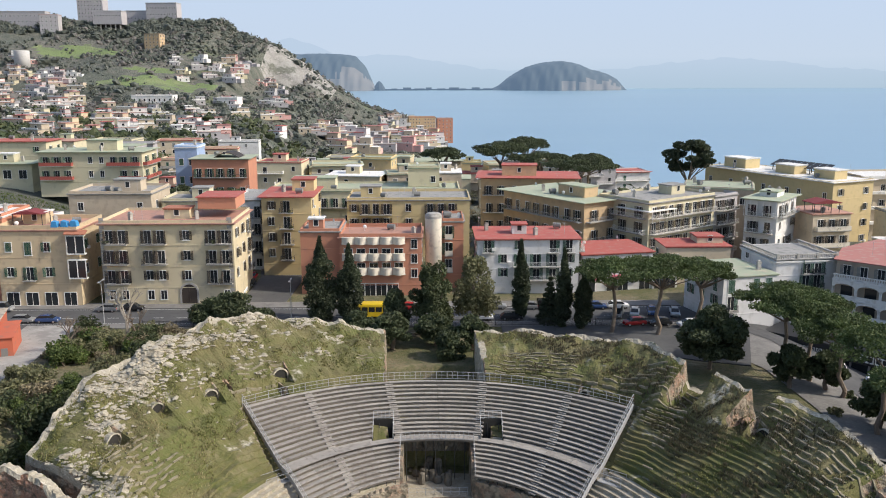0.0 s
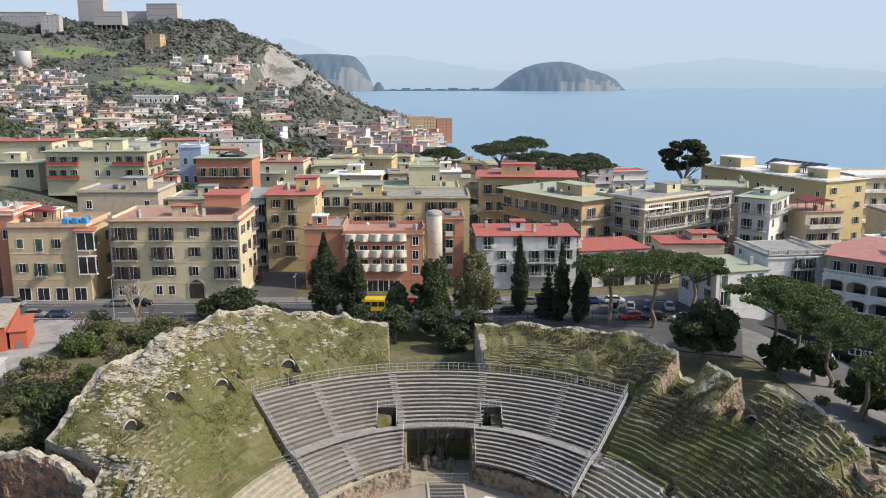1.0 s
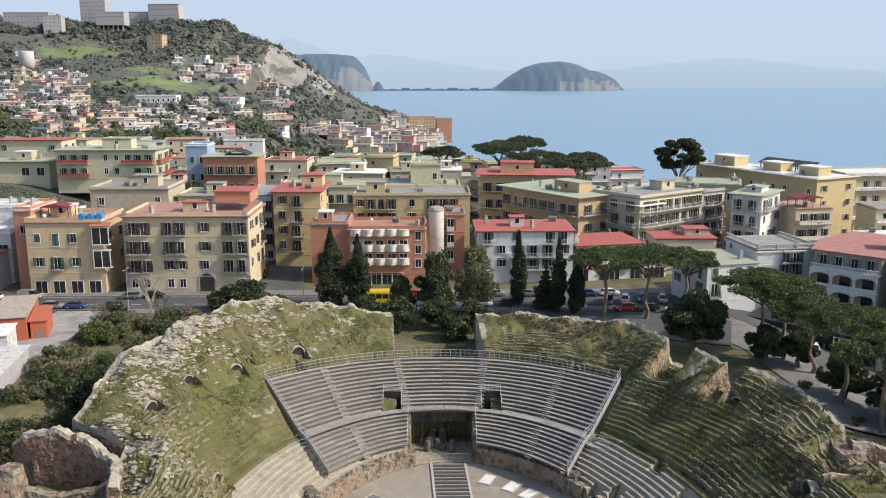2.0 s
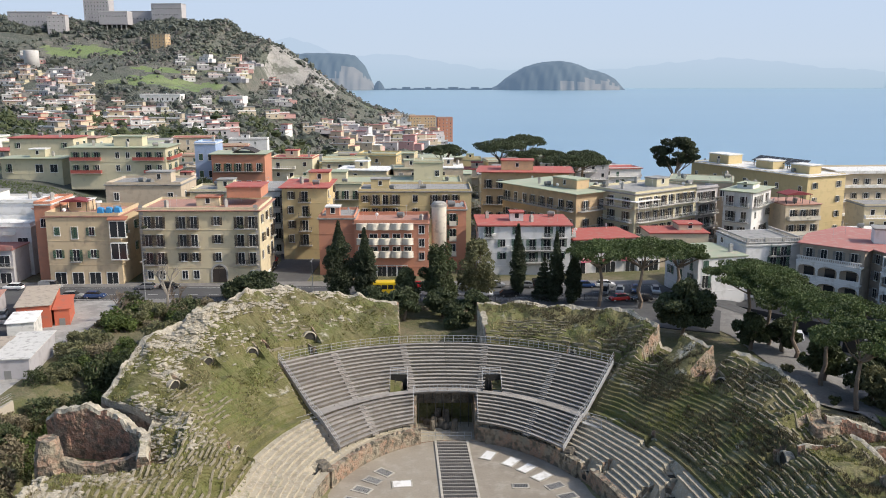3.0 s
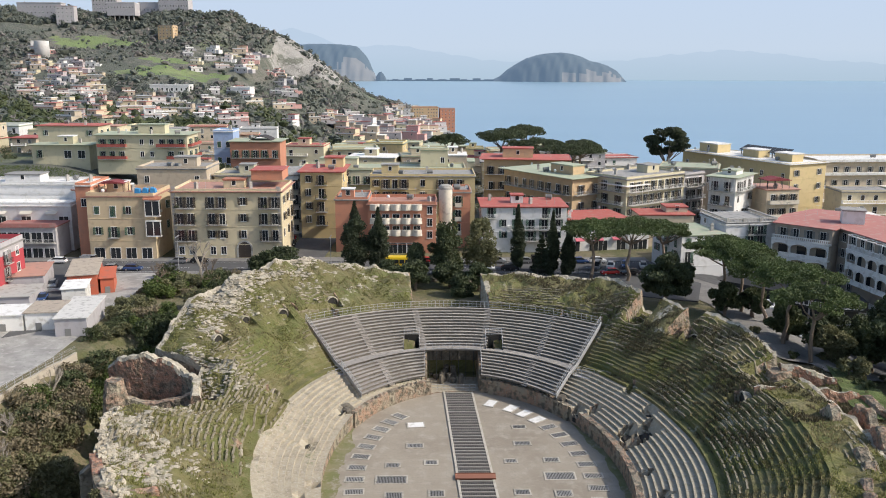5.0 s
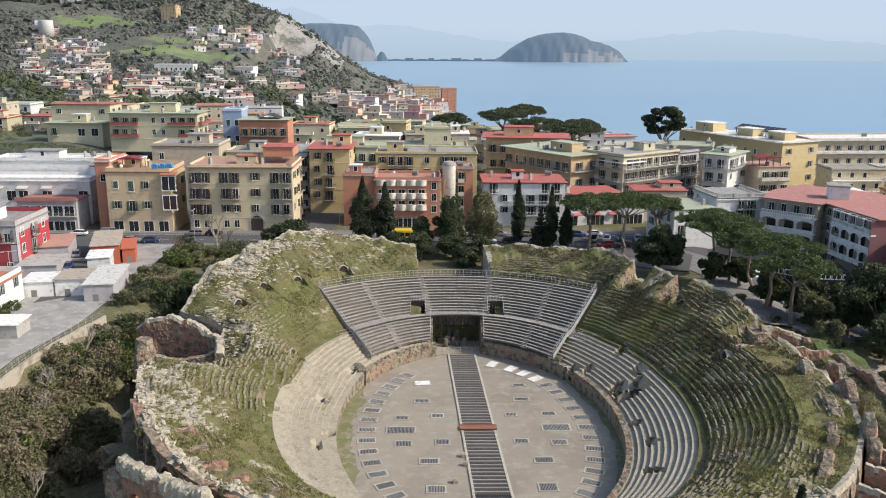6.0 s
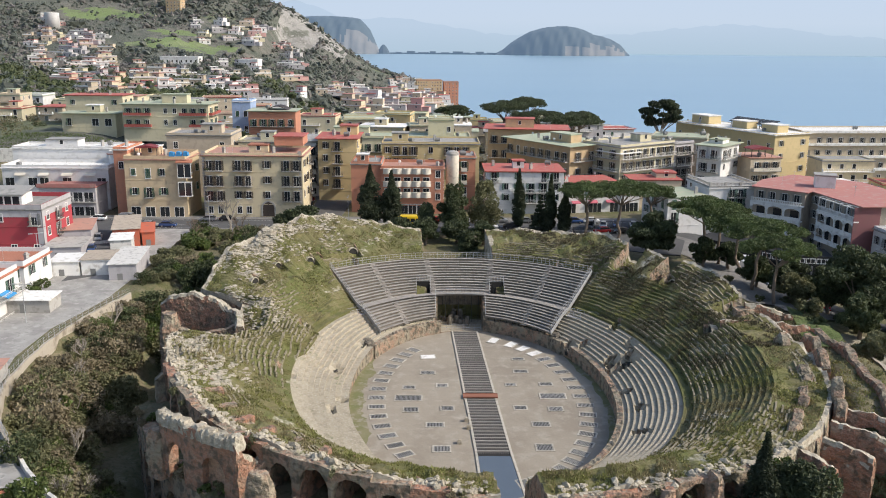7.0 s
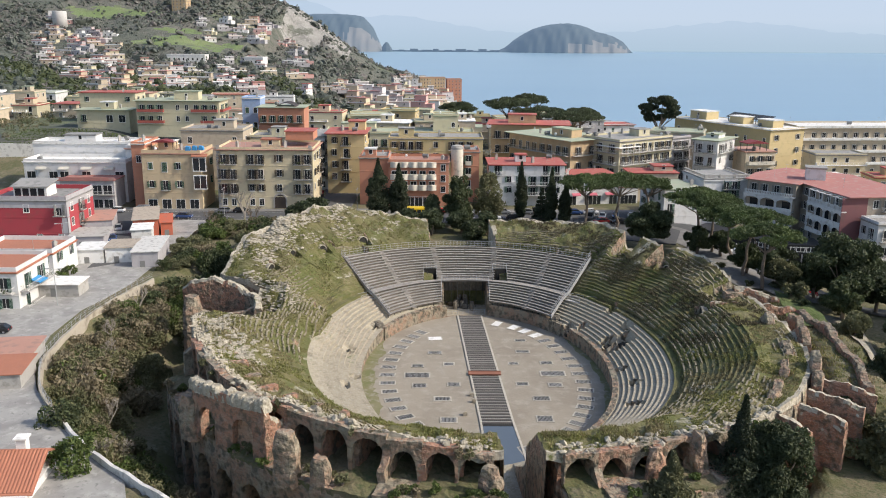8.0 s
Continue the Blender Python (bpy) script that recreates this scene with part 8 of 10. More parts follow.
def town_house(x, y, w, d, z1, floors, rnd, seed, name="apartment_house", words=None):
    z0 = float(land(x + w / 2, y + d / 2)) - 0.3
    wall = rnd.choice(("white", "grey", "pale", "white", "beige", "grey", "white", "pink", "beige", "cream") if y > 430 else ("white", "sand", "pale", "cream", "yellow", "sand", "beige", "gold", "pale", "white", "grey"))
    roof = rnd.choice(("red", "green", "grey", "pink", "white", "grey", "red", "green"))
    tone = dict(white="white", pale="pale yellow", yellow="warm yellow", cream="cream", beige="beige", gold="golden yellow", sand="sand-coloured", pink="pinkish", ochre="ochre", grey="grey")[wall]
    top = dict(red="red", green="pale green", grey="grey", pink="pinkish", white="whitish")[roof]
    n = max(2, int(w / 4.0))
    far_off = y > 430
    rows = ["".join(rnd.choice("w.b." if far_off else "wbw.") for _ in range(n)) for _ in range(min(floors, 2 if y > 280 else 3))]
    rows += ["." * n] * (floors - len(rows))
    side = ["".join(rnd.choice("w.") for _ in range(2)) for _ in range(floors)]
    house = building(name, f"{tone} plastered {words or 'town house'} with {top} flat roof", x, y, rnd.uniform(-9, 9), w, d, z0, z1, wall, roof, front=rows, right=side if x < 0 and y < 320 else (), left=side if x > 20 and y < 320 else (),
                    far=True, clutter=rnd.randrange(0, 3) if y < 330 else 0, parapet=rnd.choice((0.5, 0.8, 0)), seed=seed, shut=rnd.choice(("green", "brown", "grey")), group="town houses",
                    hut=(w * 0.3, d * 0.4, min(4.5, w * 0.35), min(4, d * 0.35), 2.3, roof) if rnd.random() < (0.5 if y < 430 else 0.15) else None, over=rnd.choice((0.2, 0.5, 0.9)))
    if y < 350:
        step, solid, m = (z1 - z0) / floors, rnd.random() < 0.4, rnd.choice((CONCRETE, WHITE, WALL[wall]))
        part = round(w * rnd.choice((1.0, 0.6, 0.6)), 1)
        for r in range(min(floors, 3)):
            child("balcony", cached(("long", part, m.name, solid), lambda: long_balcony_mesh(part, m, solid)), house, pose(0 if r % 2 == 0 or part > w * 0.8 else w - part, 0, 1.1 + z1 - z0 - step * (r + 1)))
    return house


rnd = random.Random(5)
count = 0
for y in (196, 214, 236, 262, 290, 318, 346, 376, 408, 442):
    x = -(y + 65) * 0.54 - 10
    while x < min((y + 65) * 0.54 + 10, 150 - (y - 200) * 0.42):
        w, d = rnd.uniform(9, 21), rnd.uniform(9, 14)
        yy = y + rnd.uniform(-4, 4)
        g = float(land(x + w / 2, yy + d / 2))
        top = min(g + rnd.uniform(8.5, 16.5), 53 - (yy + 2) * (0.098 if x > 20 else 0.086))
        if x < -70:
            top = min(g + rnd.uniform(5, 10), 53 - (yy + 2) * 0.075)
            gap = rnd.uniform(2, 16)
        else:
            gap = rnd.uniform(0.5, 5)
        if free(x - 1, yy - 1, x + w + 1, yy + d + 1) and g > SEA + 4 and top - g > 4 and not (x < -75 and 170 < y < 240):
            town_house(x, yy, w, d, top, max(1, round((top - g) / 3.3)), rnd, count)
            count += 1
        x += w + gap

# the block with green roof and red balconies, and the yellow house beside it
building("apartment_house", "yellowish block with green roof and red balcony fronts", -114.0, 249, 0, 30.4, 14, 19.0, 31.2, "pale", "green", front=["BBB.wwBBB", "BBB.ww.BB", "........."], right=["BB", "BB", ".."], far=False, clutter=5,
         hut=(13, 4, 9, 5, 3.0, "green"), seed=41, rail=mat("red_balcony_panel", (0.36, 0.09, 0.07)), solid=True, over=0.9, parapet=0)
building("house", "pale yellow house with red roof on the slope", -145, 275, 0, 22, 12, 19.5, 32.3, "pale", "red", front=["s..s", "b..s", "...."], right=["ss", "ss", ".."], clutter=3, seed=42, parapet=0, over=0.7)
building("house", "yellow bungalow with flat green canopy roof", -138, 254, 0, 19.5, 9, 18.5, 27.3, "pale", "green", front=["b.gg", "...."], clutter=1, seed=43, parapet=0, over=1.2, hut=(8, 3, 5, 4, 2.6, "white"))
building("apartment_house", "pale blue narrow house behind the green-roofed block", -79.0, 266, 0, 7, 10, 14, 31.0, "blue", "white", front=["bb", "bb", "bb"], far=True, clutter=1, seed=44)
wavy = building("apartment_house", "terracotta block with wavy dark roof", -70, 252, 0, 17, 12, 12, 28.8, "orange", "green", front=["BBBBB", "BBBBB", "....."], far=False, clutter=2, seed=45, parapet=0, over=0.8)
child("upper_roof", Blocks().sweep([[(6 + 8 * t, y, 17.9 + 1.6 * math.sin(math.pi * t)) for t in np.linspace(0, 1, 9)] + [(6 + 8 * t, y, 17.7 + 1.6 * math.sin(math.pi * t)) for t in np.linspace(1, 0, 9)] for y in (2, 10)]).mesh("upper_roof", SHUTTER_BROWN), wavy, label="dark curved roof canopy")
garden_wall = Blocks().sweep([[(-150, y0, 14), (-104, y0 + 4, 12), (-104, y0 + 4, 19.5), (-150, y0, 20.8)] for y0 in (207.0, 207.6)])
tagged(new("wall_garden", garden_wall.mesh("wall_garden", OLD_WHITE)), "long weathered retaining wall below a terraced garden", "wall", kind="structure")
building("apartment_house", "tall orange apartment block by the shore", -23, 985, 5, 31, 18, -24, 3, "ochre", "tile", front=["wwww.wwww"] * 7, right=["www"] * 7, far=True, clutter=2, seed=46)
building("apartment_house", "orange apartment block by the shore", 10, 992, 5, 18, 16, -26, 1, "orange", "grey", front=["wwww"] * 7, far=True, clutter=2, seed=47)


# ---- houses on the hillside ----
def on_hill(u, slope, lo=420, hi=1090):
    """The place on the land that lies along a bearing u and a slope from the first eye point."""
    ys = np.linspace(lo, hi, 340)
    xs = 1.4 + u * (ys + 1.8)
    up = (land(xs, ys) - 54) / (ys + 1.8)
    hit = np.nonzero(up > slope)[0]
    return (float(xs[hit[0]]), float(ys[hit[0]])) if len(hit) else None


def hill_house(x, y, w, d, h, rnd, group="hillside houses"):
    """A small house of two or three stacked volumes with flat roofs, a terrace and a few windows."""
    g = float(land(x, y))
    wall = rnd.choice(("white", "grey", "beige", "grey", "beige", "sand", "white", "pale", "pink", "grey"))
    roof = rnd.choice(("grey", "grey", "worn", "worn", "pink", "white", "red", "grey"))
    tone = dict(white="white", grey="grey", beige="beige", sand="sand-coloured", pale="pale yellow", pink="pinkish")[wall]
    top = dict(grey="grey", worn="worn red", pink="pinkish", white="whitish", red="red")[roof]
    house = thing("house", f"{tone} hillside house with terrace and {top} roof", "house", pose(x, y, g - 1.5, 0, 0, rnd.uniform(-25, 25)), group)
    split = rnd.uniform(0.45, 0.7)
    back = rnd.uniform(0.2, 0.45) * d
    b, r = Blocks(), Blocks()
    low = h * 0.5 + 1.5
    b.box(0, 0, 0, w, d, low)
    r.box(-0.3, -0.3, low, w + 0.3, d + 0.3, low + 0.25)
    x0 = 0 if rnd.random() < 0.5 else w * (1 - split)
    b.box(x0 + 0.05, back, low, x0 + w * split - 0.05, d - 0.05, h + 1.5)
    r.box(x0 - 0.4, back - 0.5, h + 1.5, x0 + w * split + 0.4, d + 0.3, h + 1.8)
    if rnd.random() < 0.5:
        b.box(w, 1.0, 0, w + w * 0.35, d - 1.0, low * 0.75)
        r.box(w + 0.01, 0.8, low * 0.75, w * 1.35 + 0.2, d - 0.8, low * 0.75 + 0.2)
    child("wall", b.mesh("wall", WALL[wall]), house)
    child("roof", r.mesh("roof", WORN_RED if roof == "worn" else ROOF[roof]), house)
    glass = cached(("far", 1.3, 1.6, PANE.name), lambda: plain_window_mesh(1.3, 1.6, PANE))
    for k in range(2):
        child("window", glass, house, pose(w * (k + 0.5) / 2, 0, low - 2.6))
    child("window", glass, house, pose(x0 + w * split * 0.5, back, low + 0.6))
    rail = Blocks().box(0, 0, 0, w, 0.12, 0.9).box(0, 0, 0, 0.12, back, 0.9)
    child("parapet", rail.mesh("parapet", WHITE), house, pose(0, 0.05, low + 0.25))
    return house


rnd = random.Random(11)
made = []
# (bearings from, to, slopes from, to, how many)
for u0, u1, s0, s1, n in ((-0.51, -0.414, 0.0, -0.042, 40), (-0.309, -0.219, 0.0155, -0.010, 17), (-0.211, -0.181, -0.0115, -0.0186, 4), (-0.50, -0.344, -0.048, -0.0715, 28),
                          (-0.283, -0.237, -0.031, -0.042, 3), (-0.204, -0.159, -0.023, -0.039, 4), (-0.4915, -0.455, 0.022, 0.003, 4), (-0.1595, -0.074, -0.062, -0.0756, 12), (-0.40, -0.18, -0.034, -0.075, 22), (-0.07, 0.03, -0.051, -0.074, 16)):
    tries = 0
    while n and tries < 400:
        tries += 1
        spot = on_hill(rnd.uniform(u0, u1), rnd.uniform(s1, s0))
        if not spot or any(abs(spot[0] - a) < 13 and abs(spot[1] - b) < 10 for a, b in made) or not free(spot[0] - 8, spot[1] - 4, spot[0] + 10, spot[1] + 10):
            continue
        made.append(spot)
        n -= 1
        hill_house(*spot, rnd.uniform(8, 15), rnd.uniform(7, 10), rnd.uniform(4.5, 7.5), rnd)
# the close-set town on the low ground towards the shore
rnd = random.Random(77)
for row, slope in enumerate((-0.0905, -0.0850, -0.0795, -0.0745)):
    for k in range(9):
        spot = on_hill(-0.125 + 0.021 * k + rnd.uniform(-0.006, 0.006) + 0.008 * (row % 2), slope + rnd.uniform(-0.0015, 0.0015))
        if spot and land(*spot) > SEA + 4 and free(spot[0] - 2, spot[1] - 2, spot[0] + 18, spot[1] + 12):
            hill_house(*spot, rnd.uniform(13, 21), rnd.uniform(9, 13), rnd.uniform(7.5, 12), rnd, "shore town houses")

# tower and institute buildings on the crest
building("tower_block", "slender grey tower block on the hill crest", -414.7, 1040, 0, 30, 18, 100, 152, "grey", "grey", front=["wwwwwwww"] * 12, far=True, clutter=0, seed=60)
inst = building("institute_building", "white box building on stilts on the hill", -386, 1010, 0, 33, 18, 110, 123.6, "grey", "white", front=["wwwwwwwww", "........."], far=True, clutter=2, seed=61)
for k in range(6):
    child("pillar", cached("stilt", lambda: Blocks().box(0, 0, 0, 1.2, 1.2, 14).mesh("pillar", CONCRETE)), inst, pose(2 + 5.6 * k, 1, -13))
# storeys behind the stilts get their shade from a near-black colour
child("base", Blocks().box(3, 4, 0, 30, 16, 13.9).mesh("base", SHADE_BLACK), inst, pose(0, 0, -13), label="recessed ground storeys in near-black painted shade")
building("institute_building", "long white glazed building on the crest", -334, 1040, -4, 37, 16, 106, 134.5, "grey", "grey", front=["wwwwwwwwwww"] * 4, far=True, clutter=2, seed=62)
building("institute_building", "low grey building on the crest", -360, 1046, 0, 26, 14, 106, 126, "grey", "grey", front=["wwwwww", "......"], far=True, clutter=1, seed=63)
building("house", "white long building at the hill top", -492, 1010, 0, 52, 14, 104, 123, "grey", "grey", front=["wwwwwwwwwww"] * 3, far=True, clutter=2, seed=64)
building("house", "white apartment block at the hill top", -436, 985, 6, 20, 14, 96, 118, "grey", "pink", front=["wwww"] * 5, far=True, clutter=2, seed=65)
building("apartment_house", "orange apartment tower on the slope", -301, 925, -8, 17, 13, 74, 94, "ochre", "grey", front=["wwww"] * 6, right=["www"] * 6, far=True, clutter=2, seed=66)
building("apartment_house", "white terraced block in the valley", -238, 690, 0, 33, 14, 18, 36, "white", "white", front=["bbbbbbbb"] * 4, far=True, clutter=2, seed=67, solid=True)
building("apartment_house", "white house with stepped terraces", -181, 735, -6, 18, 14, 18, 33, "white", "white", front=["bbbb"] * 3, far=True, clutter=2, seed=68)
silo_m = Blocks().sweep([[(math.cos(a) * 7, math.sin(a) * 7, z) for a in np.linspace(0, 6.283, 25)[:-1]] for z in (-2, 15, 15.5)])
tagged(new("storage_tank", silo_m.mesh("storage_tank", WALL["white"], True)), "round white storage tank on the slope", "tank").matrix_world = pose(-388, 832, float(land(-388, 832)))

# ---- street, pavements and cars ----
road = Blocks().box(-135, 146.2, 9.0, 52, 156.5, 9.42)
tagged(new("road", road.mesh("road", ASPHALT)), "asphalt street with parked cars", "road", kind="structure")
walk_b = Blocks().box(-135, 156.5, 9.0, 50, 160.5, 9.55).box(-62, 143.6, 9.0, 52, 146.2, 9.55)
tagged(new("pavement", walk_b.mesh("pavement", PAVING)), "grey paved pavement along the street", "pavement", kind="structure")


def draped(name, label, category, line, width, lift, m):
    """A strip of paving that follows the land along a line."""
    P = [Vector((*p, 0)) for p in line]
    lens = [0.0]
    for a, c in zip(P[:-1], P[1:]):
        lens.append(lens[-1] + (c - a).length)
    fine = [Vector((np.interp(t, lens, [p.x for p in P]), np.interp(t, lens, [p.y for p in P]), 0)) for t in np.arange(0, lens[-1], 1.5)]
    b, nw = Blocks(), 7
    for i, p in enumerate(fine):
        t = (fine[min(i + 2, len(fine) - 1)] - fine[max(i - 2, 0)]).normalized()
        o = Vector((-t.y, t.x, 0))
        for j in range(nw):
            q = p + o * width * (j / (nw - 1) - 0.5)
            b.v.append(Vector((q.x, q.y, max(float(land(q.x + dx, q.y + dy)) for dx, dy in ((0, 0), (0.8, 0), (-0.8, 0), (0, 0.8), (0, -0.8))) + lift)))
    b.f = [(i * nw + j, i * nw + j + 1, (i + 1) * nw + j + 1, (i + 1) * nw + j) for i in range(len(fine) - 1) for j in range(nw - 1)]
    return tagged(new(name, b.mesh(name, m)), label, category, kind="structure")


draped("road", "asphalt street bending down past the pines", "road", [(50, 151.3), (60, 147), (66, 137), (68, 122), (70, 106), (74, 92), (84, 78)], 14.0, 0.17, ASPHALT)
draped("lawn", "small green lawn beside the square", "lawn", [(56, 62), (59, 74), (62, 86)], 6.0, 0.15, LAWN)
draped("pavement", "paved square under the pines", "pavement", [(46, 141), (54, 136), (59, 122), (60, 106), (60, 92), (64, 80)], 13.0, 0.12, PAVING)
lane = Blocks().prism([(-74.5, 100), (-69.5, 104), (-71.5, 146.3), (-77.5, 146.3)], 8.5, 9.4).prism([(-27.5, 156.8), (-36.2, 156.8), (-36.4, 182), (-42.5, 215), (-36.5, 215), (-36.2, 183.5), (-26.5, 183.5)], 8.8, 9.47)
tagged(new("road", lane.mesh("lane", ASPHALT)), "narrow asphalt side lane", "road", kind="structure")
draped("lane", "asphalt lane running down between the sheds", "lane", [(-86.0, 150.5), (-80.5, 138), (-77.5, 127), (-75.5, 118), (-73.5, 112.5)], 5.0, 0.42, ASPHALT)
yard = Blocks().prism([(-110, 6), (-33, 6), (-37, 16), (-49.3, 29), (-57.3, 40.1), (-62.1, 49.7), (-64.7, 61), (-64.8, 73.4), (-63, 82), (-61.8, 90), (-61.5, 116), (-62, 146), (-112, 146), (-110, 101)], 8.0, 9.37)
YARD = ground_mat("pale_concrete", [((0.33, 0.32, 0.30), 1, 0, 1), ((0.25, 0.24, 0.225), 0.25, 0.45, 0.62), ((0.40, 0.385, 0.36), 0.6, 0.52, 0.66), ((0.20, 0.195, 0.185), 1.6, 0.58, 0.7)], 1.0, bump=0.05)
tagged(new("pavement", yard.mesh("yard", YARD)), "pale concrete yard beside the houses", "pavement", kind="structure")
draped("path", "sandy light path by the ruins", "path", [(57, 22), (60, 40), (63, 58), (66, 74)], 5.0, 0.12, STEP_STONE)
square = Blocks().prism([(14, 137.5), (30, 131.5), (44, 124.5), (51, 122), (56, 136), (52, 143.6), (14, 143.6)], 8.6, 9.47)
tagged(new("pavement", square.mesh("square", ASPHALT)), "asphalt parking place above the far rim", "pavement", kind="structure")
LINE = mat("white_road_paint", (0.62, 0.62, 0.60), (0.5, 0.5, 0.48))
marks = Blocks()
for k in range(44):
    marks.box(-130 + 4.2 * k, 150.2, 9.42, -128 + 4.2 * k, 150.35, 9.427)
marks.box(-135, 146.6, 9.42, 50, 146.72, 9.427).box(-135, 155.9, 9.42, 50, 156.0, 9.427)
tagged(new("road_marking", marks.mesh("road_marking", LINE)), "white painted lane marks", "road marking", kind="structure")
TYRE = mat("tyre_rubber", (0.02, 0.02, 0.021), rough=0.9)
CHROME = mat("wheel_alloy", (0.5, 0.5, 0.52), rough=0.35, metal=0.9)
LAMP_RED = mat("tail_lamp", (0.4, 0.02, 0.02), rough=0.3)
LAMP_CLEAR = mat("head_lamp", (0.7, 0.7, 0.68), rough=0.2)
PAINTS = dict(white=mat("white_car_paint", (0.75, 0.75, 0.75), (0.72, 0.72, 0.72), rough=0.25), silver=mat("silver_car_paint", (0.45, 0.46, 0.47), rough=0.3, metal=0.5), black=mat("black_car_paint", (0.02, 0.02, 0.022), rough=0.25),
              blue=mat("blue_car_paint", (0.04, 0.08, 0.20), rough=0.25), red=mat("red_car_paint", (0.42, 0.03, 0.03), rough=0.25), grey=mat("grey_car_paint", (0.18, 0.19, 0.20), rough=0.3))


def car_shapes(paint, van):
    L, W = (4.6, 1.85) if van else (4.1, 1.72)
    sec = [(-0.5, 0.35, 0.62), (-0.48, 0.3, 0.80), (-0.30, 0.28, 0.92), (-0.26, 0.28, 0.95), (0.40, 0.28, 0.97), (0.48, 0.3, 0.88), (0.5, 0.38, 0.66)]
    body = Blocks()
    rings = []
    for fx, lo, hi in sec:
        x = fx * L
        rings.append([(x, -W / 2 + 0.08, lo), (x, W / 2 - 0.08, lo), (x, W / 2, lo + 0.2), (x, W / 2 - 0.02, hi - 0.06), (x, W / 2 - 0.12, hi), (x, -W / 2 + 0.12, hi), (x, -W / 2 + 0.02, hi - 0.06), (x, -W / 2, lo + 0.2)])
    body.sweep(rings)
    top = 1.85 if van else 1.45
    cab = [(-0.30 if not van else -0.36, 0.92, 0.93), (-0.14 if not van else -0.25, top - 0.02, 0.78), (0.05, top, 0.78), (0.32 if not van else 0.44, top - 0.06, 0.80), (0.46 if not van else 0.49, 0.93, 0.92)]
    glass = Blocks().sweep([[(fx * L, -W / 2 * k + 0.05, 0.9), (fx * L, W / 2 * k - 0.05, 0.9), (fx * L, W / 2 * k * 0.88, z), (fx * L, -W / 2 * k * 0.88, z)] for fx, z, k in cab])
    roof = Blocks().sweep([[(fx * L, -W / 2 * k * 0.86, z), (fx * L, W / 2 * k * 0.86, z), (fx * L, W / 2 * k * 0.8, z + 0.05), (fx * L, -W / 2 * k * 0.8, z + 0.05)] for fx, z, k in cab[1:4]])
    if van:
        roof.box(-0.05 * L, -W / 2 + 0.03, 0.9, 0.48 * L, -W / 2 + 0.1, top - 0.05).box(-0.05 * L, W / 2 - 0.1, 0.9, 0.48 * L, W / 2 - 0.03, top - 0.05)
    tyre = Blocks().sweep([[(math.cos(a) * r, y, math.sin(a) * r) for a in np.linspace(0, 6.283, 15)[:-1]] for r, y in ((0.24, -0.1), (0.31, -0.09), (0.31, 0.09), (0.24, 0.1))])
    rim = Blocks().sweep([[(math.cos(a) * r, y, math.sin(a) * r) for a in np.linspace(0, 6.283, 11)[:-1]] for r, y in ((0.2, -0.115), (0.2, 0.115))])
    return dict(L=L, W=W, body=body.mesh("body", PAINTS[paint]), glass=glass.mesh("windows", PANE), roof=roof.mesh("car_roof", PAINTS[paint]), tyre=tyre.mesh("tyre", TYRE), rim=rim.mesh("rim", CHROME),
                head=Blocks().box(-0.05, -0.16, -0.06, 0.02, 0.16, 0.07).mesh("headlight", LAMP_CLEAR), tail=Blocks().box(-0.02, -0.12, -0.08, 0.05, 0.12, 0.1).mesh("tail_light", LAMP_RED))


def car(x, y, z, turn, paint, van=False, words="by the kerb"):
    s = cached(("car", paint, van), lambda: car_shapes(paint, van))
    c = thing("van" if van else "car", f"{paint} {'van' if van else 'hatchback car'} parked {words}", "van" if van else "car", pose(x, y, z, 0, 0, turn), "parked cars")
    child("body", s["body"], c)
    child("windows", s["glass"], c, label="dark car windows")
    child("car_roof", s["roof"], c)
    for sx in (-0.31, 0.31):
        for sy in (-1, 1):
            w = child("tyre", s["tyre"], c, pose(sx * s["L"], sy * (s["W"] / 2 - 0.12), 0.31))
            child("rim", s["rim"], w)
    for sy in (-1, 1):
        child("headlight", s["head"], c, pose(-0.49 * s["L"], sy * 0.6, 0.66))
        child("tail_light", s["tail"], c, pose(0.49 * s["L"], sy * 0.62, 0.7))
    return c


rnd = random.Random(4)
cols = ("white", "silver", "grey", "black", "blue", "white", "red", "silver")
for k, x in enumerate((-88, -81, -60, -55, -41, -8.5, -3.0, 2.4, 8, 13.5, 19.5, 24.5, 33, 38)):
    car(x + rnd.uniform(-0.6, 0.6), 155.2 if k % 2 else 154.8, 9.43, rnd.choice((0, 180)), cols[k % 8], van=k in (1, 11), words="along the street")
for k, x in enumerate((-73, -68.5, -30, -12.5, -6, 10.8, 16.2)):
    car(x, 147.7, 9.43, 180, cols[(k * 3 + 1) % 8], words="on the near side of the street")
for k, (x, y, t) in enumerate(((36.2, 149.5, 70), (39.5, 150, 75), (43, 151, 80), (47, 150, 80), (38, 143.8, 12), (42.5, 143.5, 10), (47.5, 142.5, 8), (62, 119, 75), (66.5, 114, 60), (69.5, 110, 60), (72, 106.5, 60), (63.8, 104, 80), (72.5, 98, 70), (65, 108, 85), (66.5, 125, 70), (70, 122, 60))):
    car(x, y, max(float(land(x, y)) + 0.16, 9.43 if x < 50 else 0), t, cols[(k * 5 + 2) % 8], van=k == 0, words="in the street by the pines")
for k, (x, y, t) in enumerate(((-37.5, 168, 92), (-37.0, 174, 92), (-37.8, 180, 92), (-39.8, 170, 92), (-77.6, 123, 105), (-80.2, 133.5, 108))):
    car(x, y, 9.48, t, cols[(k * 3) % 8], words="in a side lane")
car(-73.5, 62, 9.37, 5, "black", words="in the concrete yard")
